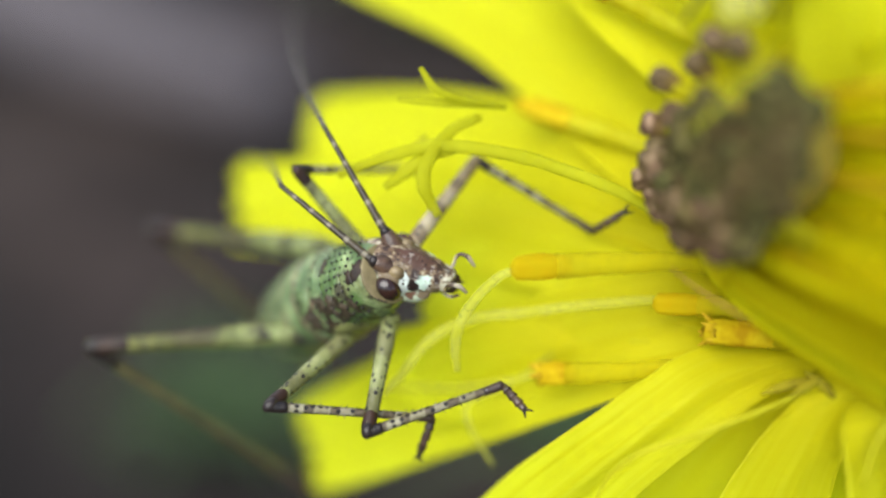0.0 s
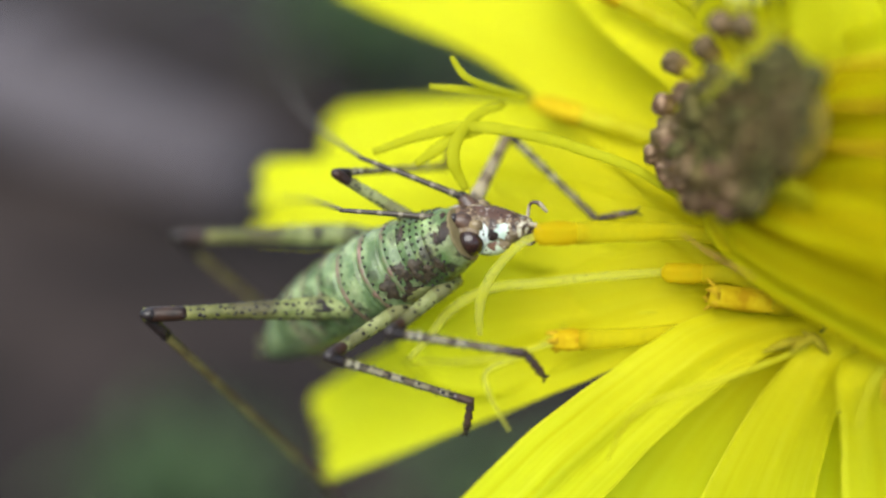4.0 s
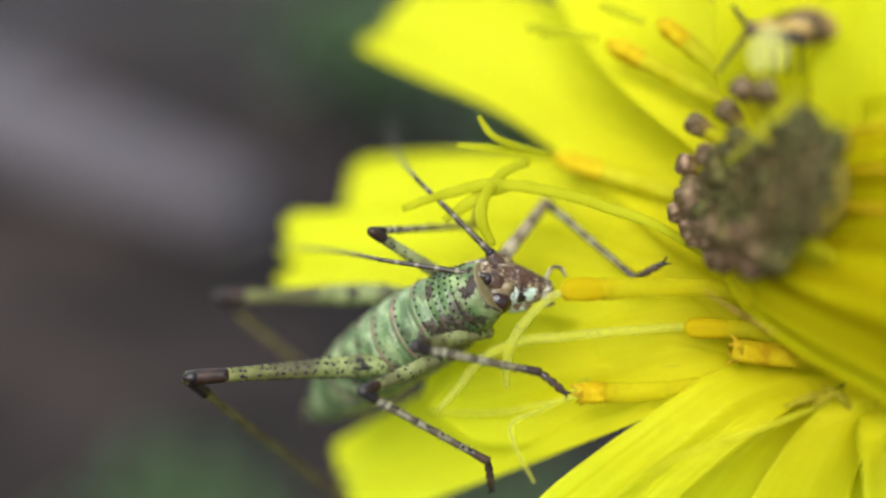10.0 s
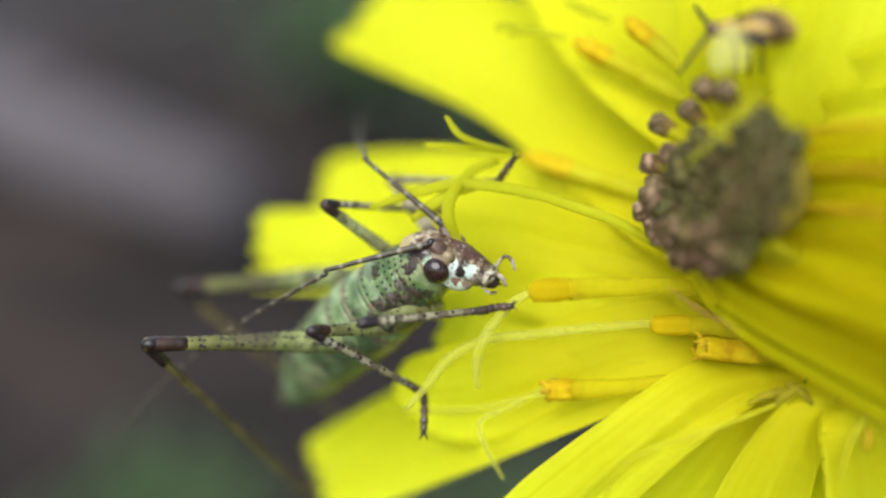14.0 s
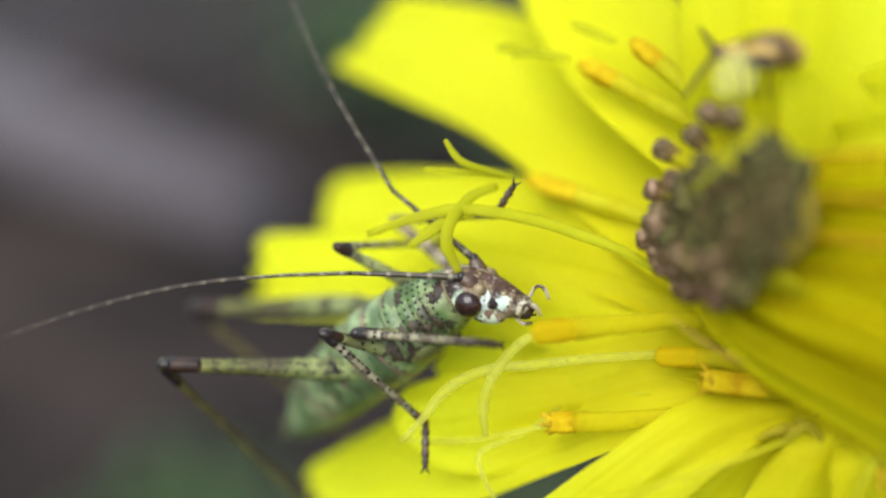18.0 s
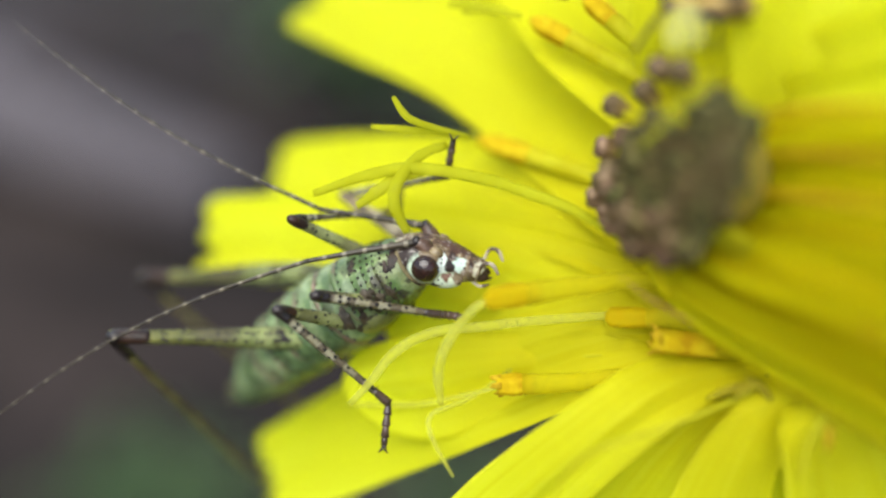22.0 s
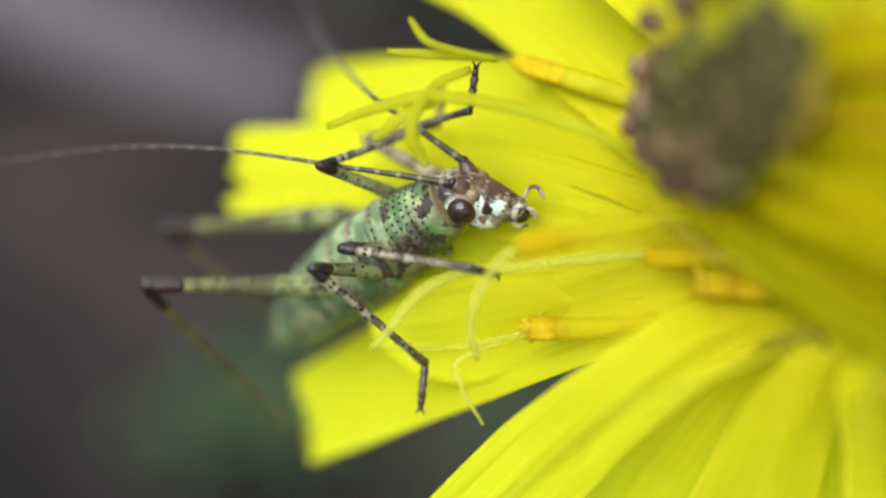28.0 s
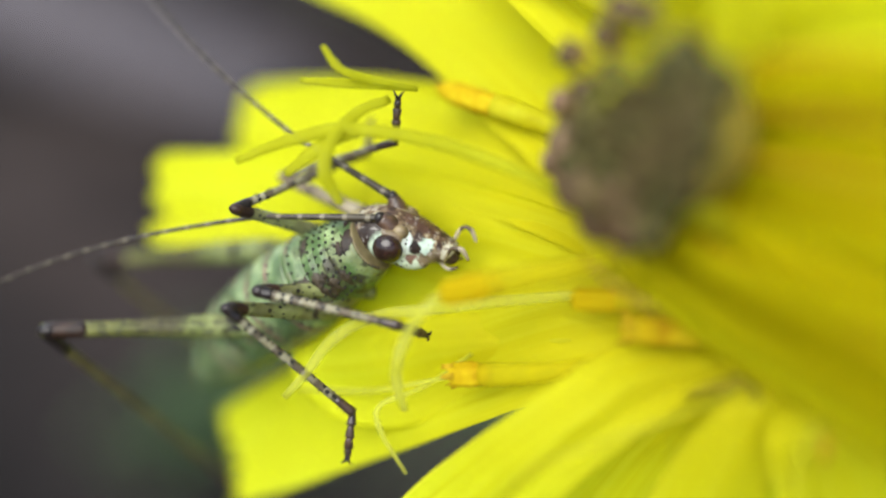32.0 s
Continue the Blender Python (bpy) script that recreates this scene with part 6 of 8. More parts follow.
    walk(parts["HFtarsus"], [
        (0, pose(-0.00277, 0.00549, -0.00444, 57.1, 25.2, -18.8)), (1, pose(-0.00196, 0.00613, -0.00359, 56.7, 33.3, -23.2)),
        (2, pose(-0.00168, 0.00606, -0.00383, 58.5, 34.7, -24.4)), (3, pose(-0.00140, 0.00607, -0.00395, 67.7, 41.5, -20.4)),
        (3.5, pose(-0.00140, 0.00606, -0.00419, 64.9, 38.4, -26.1)), (5.5, pose(-0.00119, 0.00548, -0.00424, 101.9, 50.9, 21.4)),
        (6, pose(-0.00159, 0.00591, -0.00410, 109.2, 49.7, 28.1)), (7, pose(-0.00170, 0.00602, -0.00420, 106.7, 51.9, 26.0)),
        (8, pose(-0.00180, 0.00629, -0.00411, 60.1, 42.8, -32.1)), (9, pose(-0.00177, 0.00587, -0.00394, 103.9, 50.1, 26.8)),
        (10, pose(-0.00150, 0.00553, -0.00417, 104.0, 49.1, 29.5)), (11, pose(-0.00161, 0.00568, -0.00410, 104.4, 47.5, 31.2)),
        (12, pose(-0.00197, 0.00523, -0.00418, 103.5, 52.3, 32.5)), (12.5, pose(-0.00171, 0.00519, -0.00418, 109.3, 53.6, 35.4)),
        (13, pose(-0.00199, 0.00524, -0.00456, 110.5, 56.3, 33.2)), (13.5, pose(-0.00220, 0.00520, -0.00453, 107.6, 55.4, 35.2)),
        (15.5, pose(-0.00153, 0.00536, -0.00423, 110.7, 48.3, 39.4)), (16, pose(-0.00183, 0.00607, -0.00365, 114.4, 43.7, 43.3)),
        (17, pose(-0.00167, 0.00603, -0.00360, 113.2, 43.5, 38.8)), (18, pose(-0.00175, 0.00568, -0.00401, 112.2, 49.1, 37.0)),
        (19, pose(-0.00207, 0.00611, -0.00372, 113.2, 45.9, 36.3)), (20, pose(-0.00198, 0.00608, -0.00419, 107.5, 47.8, 30.7)),
        (21, pose(-0.00184, 0.00595, -0.00428, 104.6, 49.2, 27.3)), (22, pose(-0.00163, 0.00586, -0.00419, 103.6, 50.1, 25.3)),
        (23, pose(-0.00150, 0.00638, -0.00427, 65.3, 44.5, -29.7)), (24, pose(-0.00189, 0.00643, -0.00398, 67.2, 44.5, -26.6)),
        (27, pose(-0.00210, 0.00642, -0.00397, 108.6, 51.1, 25.0)), (28, pose(-0.00234, 0.00605, -0.00464, 96.1, 55.7, 12.5)),
        (29, pose(-0.00150, 0.00638, -0.00416, 110.1, 51.9, 21.7)), (30, pose(-0.00184, 0.00634, -0.00427, 103.3, 52.1, 16.8)),
        (31, pose(-0.00193, 0.00675, -0.00419, 64.8, 37.0, -32.7)), (32, pose(-0.00244, 0.00685, -0.00455, 61.7, 34.3, -36.2))])
    walk(parts["MNfemur"], [
        (0, pose(0.00010, 0.00010, -0.00084, -40.7, 27.3, -102.7)), (1, pose(0.00010, 0.00010, -0.00084, -50.8, 32.1, -116.4)),
        (2, pose(0.00010, 0.00010, -0.00084, -54.5, 23.7, -118.9)), (3, pose(0.00010, 0.00010, -0.00084, -65.4, 22.5, -139.8)),
        (3.5, pose(0.00010, 0.00010, -0.00084, -57.0, 30.0, -137.2)), (5.5, pose(0.00010, 0.00010, -0.00084, -62.2, 23.9, -145.9)),
        (6, pose(0.00010, 0.00010, -0.00084, -67.6, 30.0, -150.4)), (7, pose(0.00010, 0.00010, -0.00084, -63.1, 37.0, -146.1)),
        (8, pose(0.00010, 0.00010, -0.00084, -59.7, 35.0, -139.0)), (9, pose(0.00010, 0.00010, -0.00084, -57.4, 35.5, -136.2)),
        (10, pose(0.00010, 0.00010, -0.00084, -65.9, 17.2, -136.3)), (11, pose(0.00010, 0.00010, -0.00084, -90.7, -12.2, -132.1)),
        (11.5, pose(0.00010, 0.00010, -0.00084, -86.0, -9.4, -130.3)), (12, pose(0.00010, 0.00010, -0.00084, -59.2, 17.7, -125.4)),
        (12.5, pose(0.00010, 0.00010, -0.00084, -49.0, 47.7, -131.8)), (12.75, pose(0.00010, 0.00010, -0.00084, -76.3, 11.2, -140.6)),
        (13, pose(0.00010, 0.00010, -0.00084, -100.2, -25.1, -132.0)), (13.5, pose(0.00010, 0.00010, -0.00084, -80.3, -4.1, -132.6)),
        (15.5, pose(0.00010, 0.00010, -0.00084, -83.4, -2.8, -134.8)), (16, pose(0.00010, 0.00010, -0.00084, -84.9, 4.7, -123.6)),
        (17, pose(0.00010, 0.00010, -0.00084, -88.0, 0.8, -129.2)), (18, pose(0.00010, 0.00010, -0.00084, -91.4, -12.9, -142.1)),
        (19, pose(0.00010, 0.00010, -0.00084, -90.1, -3.4, -142.6)), (20, pose(0.00010, 0.00010, -0.00084, -87.3, -3.3, -137.9)),
        (21, pose(0.00010, 0.00010, -0.00084, -85.2, -4.2, -137.2)), (22, pose(0.00010, 0.00010, -0.00084, -87.5, -8.5, -138.8)),
        (23, pose(0.00010, 0.00010, -0.00084, -85.1, -4.9, -143.4)), (24, pose(0.00010, 0.00010, -0.00084, -83.0, -0.0, -142.4)),
        (27, pose(0.00010, 0.00010, -0.00084, -88.2, -2.3, -137.7)), (28, pose(0.00010, 0.00010, -0.00084, -84.5, -7.6, -137.7)),
        (29, pose(0.00010, 0.00010, -0.00084, -91.1, -8.9, -147.8)), (30, pose(0.00010, 0.00010, -0.00084, -87.8, -6.8, -144.3)),
        (31, pose(0.00010, 0.00010, -0.00084, -86.4, -2.8, -136.0)), (32, pose(0.00010, 0.00010, -0.00084, -86.5, -4.8, -130.0))])
    walk(parts["MNtibia"], [
        (0, pose(-0.00046, -0.00237, -0.00214, 74.8, 0.7, 34.2)), (1, pose(-0.00097, -0.00206, -0.00235, 80.9, 7.1, 32.8)),
        (2, pose(-0.00116, -0.00218, -0.00198, 84.1, 14.5, 30.9)), (3, pose(-0.00191, -0.00160, -0.00193, 85.0, 20.0, 12.1)),
        (3.5, pose(-0.00171, -0.00158, -0.00226, 82.7, 12.1, 12.9)), (5.5, pose(-0.00206, -0.00136, -0.00199, 82.9, 23.3, 5.5)),
        (6, pose(-0.00205, -0.00112, -0.00226, 86.7, 21.8, 5.9)), (7, pose(-0.00179, -0.00117, -0.00255, 85.8, 14.0, 9.3)),
        (8, pose(-0.00166, -0.00143, -0.00247, 85.9, 13.3, 14.4)), (9, pose(-0.00158, -0.00151, -0.00249, 85.2, 14.2, 13.1)),
        (10, pose(-0.00187, -0.00178, -0.00168, 89.8, 28.5, 20.4)), (11, pose(-0.00177, -0.00197, -0.00023, 95.8, 48.8, 19.6)),
        (11.5, pose(-0.00172, -0.00205, -0.00037, 91.7, 48.0, 17.1)), (12, pose(-0.00147, -0.00211, -0.00170, 84.5, 16.9, 25.7)),
        (12.5, pose(-0.00118, -0.00133, -0.00294, 79.7, 5.0, 5.5)), (13, pose(-0.00163, -0.00182, 0.00037, 105.3, 51.8, 29.8)),
        (13.5, pose(-0.00183, -0.00199, -0.00063, 98.7, 32.2, 39.3)), (15.5, pose(-0.00191, -0.00192, -0.00070, 100.2, 29.6, 38.5)),
        (16, pose(-0.00147, -0.00227, -0.00107, 107.9, 25.8, 46.8)), (17, pose(-0.00170, -0.00211, -0.00087, 111.4, 31.3, 44.3)),
        (18, pose(-0.00209, -0.00161, -0.00020, 105.8, 39.0, 34.9)), (19, pose(-0.00216, -0.00163, -0.00067, 103.1, 33.6, 29.4)),
        (20, pose(-0.00201, -0.00181, -0.00067, 101.5, 33.6, 30.2)), (21, pose(-0.00199, -0.00183, -0.00063, 99.5, 34.3, 28.5)),
        (22, pose(-0.00202, -0.00176, -0.00041, 97.8, 38.4, 23.4)), (23, pose(-0.00218, -0.00159, -0.00059, 102.1, 38.9, 24.6)),
        (24, pose(-0.00216, -0.00164, -0.00084, 102.0, 37.3, 25.7)), (27, pose(-0.00201, -0.00182, -0.00072, 103.4, 36.5, 24.9)),
        (28, pose(-0.00199, -0.00180, -0.00046, 102.7, 43.4, 26.3)), (29, pose(-0.00228, -0.00140, -0.00039, 107.8, 48.5, 20.5)),
        (30, pose(-0.00220, -0.00155, -0.00050, 102.2, 44.2, 18.9)), (31, pose(-0.00195, -0.00188, -0.00070, 104.5, 40.0, 27.5)),
        (32, pose(-0.00173, -0.00208, -0.00060, 100.8, 39.9, 24.6))])
    walk(parts["MNtarsus"], [
        (0, pose(0.00244, -0.00040, -0.00219, -137.3, 73.2, 148.2)), (1, pose(0.00195, -0.00018, -0.00278, -137.5, 68.2, 143.8)),
        (2, pose(0.00175, -0.00045, -0.00286, -132.1, 66.3, 144.5)), (3, pose(0.00130, -0.00091, -0.00312, -133.1, 61.0, 133.1)),
        (3.5, pose(0.00162, -0.00081, -0.00300, -157.0, 61.9, 109.6)), (5.5, pose(0.00114, -0.00105, -0.00338, 167.7, 48.0, 79.7)),
        (6, pose(0.00119, -0.00079, -0.00356, 154.4, 42.3, 73.0)), (7, pose(0.00156, -0.00062, -0.00340, 142.9, 36.9, 69.5)),
        (8, pose(0.00164, -0.00058, -0.00327, 137.8, 34.0, 70.2)), (9, pose(0.00173, -0.00074, -0.00335, 131.7, 30.8, 69.3)),
        (10, pose(0.00101, -0.00071, -0.00335, 161.1, 49.0, 81.2)), (11, pose(0.00040, -0.00119, -0.00287, -161.6, 55.1, 108.9)),
        (11.5, pose(0.00052, -0.00136, -0.00297, 156.6, 43.5, 82.5)), (12, pose(0.00154, -0.00066, -0.00272, 167.8, 55.5, 88.7)),
        (12.5, pose(0.00229, -0.00100, -0.00325, 91.2, 17.2, 45.3)), (12.75, pose(0.00127, -0.00087, -0.00282, 149.3, 48.9, 69.8)),
        (13, pose(0.00025, -0.00074, -0.00238, -129.4, 39.4, 121.4)), (13.25, pose(0.00036, -0.00043, -0.00244, -99.8, 70.4, 165.0)),
        (13.5, pose(0.00047, -0.00012, -0.00250, -11.3, 60.4, -93.4)), (15.5, pose(0.00047, -0.00002, -0.00243, 20.6, 71.5, -62.5)),
        (16, pose(0.00068, 0.00003, -0.00259, 118.9, 76.4, 39.5)), (17, pose(0.00043, -0.00002, -0.00269, 76.4, 87.1, -7.3)),
        (18, pose(0.00014, -0.00005, -0.00240, -5.0, 77.1, -91.1)), (19, pose(0.00038, -0.00020, -0.00261, -158.4, 81.1, 115.4)),
        (20, pose(0.00051, -0.00035, -0.00261, -133.5, 84.9, 140.3)), (21, pose(0.00055, -0.00045, -0.00260, -142.3, 82.5, 130.0)),
        (22, pose(0.00050, -0.00067, -0.00259, -117.9, 84.1, 153.2)), (23, pose(0.00029, -0.00046, -0.00279, -66.3, 79.2, -159.5)),
        (24, pose(0.00035, -0.00043, -0.00296, -88.4, 83.1, -179.5)), (27, pose(0.00055, -0.00063, -0.00280, -148.4, 78.1, 120.3)),
        (28, pose(0.00029, -0.00067, -0.00286, -65.6, 80.3, -158.0)), (29, pose(-0.00011, -0.00059, -0.00301, -105.3, 77.9, 156.8)),
        (30, pose(0.00017, -0.00073, -0.00294, -126.3, 82.4, 138.5)), (31, pose(0.00043, -0.00064, -0.00295, -158.9, 80.9, 111.2)),
        (32, pose(0.00072, -0.00096, -0.00284, -142.2, 77.9, 127.6))])
    walk(parts["MFfemur"], [
        (0, pose(0.00001, 0.00030, 0.00090, -83.9, -43.6, -153.1)), (1, pose(0.00001, 0.00030, 0.00090, -97.2, -35.5, -136.4)),
        (2, pose(0.00001, 0.00030, 0.00090, -89.9, -28.2, -147.8)), (3, pose(0.00001, 0.00030, 0.00090, -87.5, -23.5, -163.3)),
        (3.5, pose(0.00001, 0.00030, 0.00090, -86.2, -25.6, -167.0)), (5.5, pose(0.00001, 0.00030, 0.00090, -86.7, -23.7, -164.7)),
        (6, pose(0.00001, 0.00030, 0.00090, -89.1, -20.9, -166.9)), (7, pose(0.00001, 0.00030, 0.00090, -92.1, -24.6, -160.5)),
        (8, pose(0.00001, 0.00030, 0.00090, -93.9, -25.5, -154.0)), (9, pose(0.00001, 0.00030, 0.00090, -92.7, -24.4, -154.1)),
        (10, pose(0.00001, 0.00030, 0.00090, -92.6, -28.7, -154.1)), (11, pose(0.00001, 0.00030, 0.00090, -94.6, -24.1, -146.1)),
        (12, pose(0.00001, 0.00030, 0.00090, -93.9, -32.9, -148.4)), (12.5, pose(0.00001, 0.00030, 0.00090, -99.8, -31.8, -140.8)),
        (13, pose(0.00001, 0.00030, 0.00090, -97.8, -38.5, -151.4)), (13.5, pose(0.00001, 0.00030, 0.00090, -98.6, -38.4, -146.2)),
        (15.5, pose(0.00001, 0.00030, 0.00090, -96.0, -22.2, -140.7)), (16, pose(0.00001, 0.00030, 0.00090, -98.3, -11.4, -133.2)),
        (17, pose(0.00001, 0.00030, 0.00090, -96.4, -14.9, -147.3)), (18, pose(0.00001, 0.00030, 0.00090, -94.2, -25.1, -153.4)),
        (19, pose(0.00001, 0.00030, 0.00090, -95.4, -20.2, -156.1)), (20, pose(0.00001, 0.00030, 0.00090, -94.6, -19.5, -150.7)),
        (21, pose(0.00001, 0.00030, 0.00090, -94.2, -20.9, -148.9)), (22, pose(0.00001, 0.00030, 0.00090, -94.2, -19.8, -145.2)),
        (23, pose(0.00001, 0.00030, 0.00090, -90.4, -15.9, -156.0)), (24, pose(0.00001, 0.00030, 0.00090, -92.2, -15.2, -151.7)),
        (27, pose(0.00001, 0.00030, 0.00090, -98.4, -19.0, -148.4)), (28, pose(0.00001, 0.00030, 0.00090, -95.0, -21.3, -143.8)),
        (29, pose(0.00001, 0.00030, 0.00090, -92.5, -15.9, -160.6)), (30, pose(0.00001, 0.00030, 0.00090, -91.3, -15.6, -157.4)),
        (31, pose(0.00001, 0.00030, 0.00090, -92.9, -13.7, -148.7)), (32, pose(0.00001, 0.00030, 0.00090, -92.2, -12.6, -141.8))])
    walk(parts["MFtibia"], [
        (0, pose(-0.00154, -0.00049, 0.00256, 68.6, -2.1, 62.0)), (1, pose(-0.00141, -0.00105, 0.00230, 73.1, -5.2, 52.8)),
        (2, pose(-0.00178, -0.00083, 0.00204, 73.3, -6.2, 47.6)), (3, pose(-0.00210, -0.00033, 0.00186, 71.8, -8.6, 45.0)),
        (3.5, pose(-0.00210, -0.00019, 0.00194, 69.2, -10.4, 41.8)), (5.5, pose(-0.00211, -0.00028, 0.00187, 71.5, -4.5, 39.4)),
        (6, pose(-0.00218, -0.00021, 0.00176, 74.2, -8.1, 41.9)), (7, pose(-0.00205, -0.00043, 0.00190, 75.7, -7.8, 39.6)),
        (8, pose(-0.00194, -0.00065, 0.00194, 75.0, -7.8, 42.0)), (9, pose(-0.00196, -0.00065, 0.00190, 74.3, -7.0, 44.8)),
        (10, pose(-0.00189, -0.00062, 0.00206, 73.5, -5.7, 44.4)), (11, pose(-0.00181, -0.00092, 0.00189, 68.8, -8.5, 54.9)),
        (12, pose(-0.00171, -0.00076, 0.00221, 71.9, -5.3, 47.5)), (12.5, pose(-0.00157, -0.00099, 0.00217, 72.8, -4.2, 46.1)),
        (13, pose(-0.00164, -0.00060, 0.00240, 74.7, -1.9, 39.6)), (13.5, pose(-0.00156, -0.00075, 0.00239, 81.6, 5.6, 36.5)),
        (15.5, pose(-0.00172, -0.00111, 0.00181, 76.1, -5.1, 50.0)), (16, pose(-0.00161, -0.00141, 0.00138, 77.6, -13.6, 52.7)),
        (17, pose(-0.00195, -0.00095, 0.00152, 77.5, -13.7, 46.9)), (18, pose(-0.00194, -0.00067, 0.00192, 77.7, -5.0, 45.4)),
        (19, pose(-0.00205, -0.00061, 0.00173, 76.8, -11.0, 49.3)), (20, pose(-0.00197, -0.00081, 0.00171, 74.6, -10.8, 47.7)),
        (21, pose(-0.00191, -0.00086, 0.00176, 73.8, -8.0, 47.6)), (22, pose(-0.00185, -0.00099, 0.00172, 73.0, -7.2, 46.6)),
        (23, pose(-0.00210, -0.00064, 0.00156, 66.2, -18.1, 40.3)), (24, pose(-0.00203, -0.00080, 0.00153, 65.7, -23.1, 40.1)),
        (27, pose(-0.00193, -0.00089, 0.00168, 74.0, -19.8, 33.6)), (28, pose(-0.00180, -0.00102, 0.00177, 67.2, -15.1, 38.5)),
        (29, pose(-0.00217, -0.00047, 0.00156, 71.2, -20.8, 28.2)), (30, pose(-0.00213, -0.00059, 0.00155, 66.9, -21.3, 35.0)),
        (31, pose(-0.00199, -0.00091, 0.00147, 68.0, -24.4, 37.7)), (32, pose(-0.00184, -0.00115, 0.00143, 67.4, -23.1, 38.3))])
    walk(parts["MFtarsus"], [
        (0, pose(0.00010, 0.00260, 0.00269, -179.2, -60.6, -70.9)), (1, pose(0.00070, 0.00173, 0.00262, -179.0, -56.2, -74.5)),
        (2, pose(0.00056, 0.00174, 0.00242, -179.1, -56.6, -78.4)), (3, pose(0.00034, 0.00212, 0.00239, -179.8, -53.5, -86.9)),
        (3.5, pose(0.00046, 0.00211, 0.00258, -177.9, -55.0, -90.6)), (5.5, pose(0.00058, 0.00193, 0.00214, 173.0, -61.5, -87.2)),
        (6, pose(0.00040, 0.00211, 0.00225, 172.8, -52.0, -86.2)), (7, pose(0.00062, 0.00178, 0.00238, 170.7, -52.7, -82.9)),
        (8, pose(0.00064, 0.00167, 0.00241, 172.7, -52.2, -82.4)), (9, pose(0.00051, 0.00179, 0.00232, 173.9, -54.2, -82.5)),
        (10, pose(0.00060, 0.00182, 0.00241, 175.2, -59.9, -82.6)), (11, pose(0.00018, 0.00191, 0.00240, 177.0, -55.6, -82.7)),
        (12, pose(0.00064, 0.00181, 0.00253, 167.9, -63.5, -72.7)), (12.5, pose(0.00085, 0.00152, 0.00243, 158.4, -67.2, -66.8)),
        (13, pose(0.00105, 0.00163, 0.00251, 155.7, -63.8, -67.9)), (13.5, pose(0.00124, 0.00133, 0.00205, 120.2, -79.0, -24.8)),
        (15.5, pose(0.00053, 0.00156, 0.00212, 170.7, -60.7, -75.4)), (16, pose(0.00046, 0.00129, 0.00220, 176.1, -53.4, -77.0)),
        (17, pose(0.00038, 0.00153, 0.00235, 178.0, -50.6, -82.2)), (18, pose(0.00051, 0.00181, 0.00222, 169.6, -56.5, -78.0)),
        (19, pose(0.00019, 0.00199, 0.00240, 173.9, -48.6, -81.4)), (20, pose(0.00035, 0.00174, 0.00236, 173.7, -53.4, -81.0)),
        (21, pose(0.00042, 0.00170, 0.00225, 172.3, -56.5, -81.0)), (22, pose(0.00053, 0.00154, 0.00215, 170.7, -60.0, -80.7)),
        (23, pose(0.00044, 0.00151, 0.00265, 169.0, -52.6, -84.3)), (24, pose(0.00043, 0.00128, 0.00290, 170.5, -52.2, -83.5)),
        (27, pose(0.00081, 0.00093, 0.00287, 164.2, -56.2, -77.7)), (28, pose(0.00085, 0.00108, 0.00269, 19.2, -70.3, 69.5)),
        (29, pose(0.00071, 0.00108, 0.00280, 164.9, -54.2, -85.0)), (30, pose(0.00054, 0.00128, 0.00282, 163.6, -55.2, -81.7)),
        (31, pose(0.00054, 0.00104, 0.00292, 167.6, -53.8, -79.9)), (32, pose(0.00069, 0.00085, 0.00280, 0.6, -63.8, 90.6))])
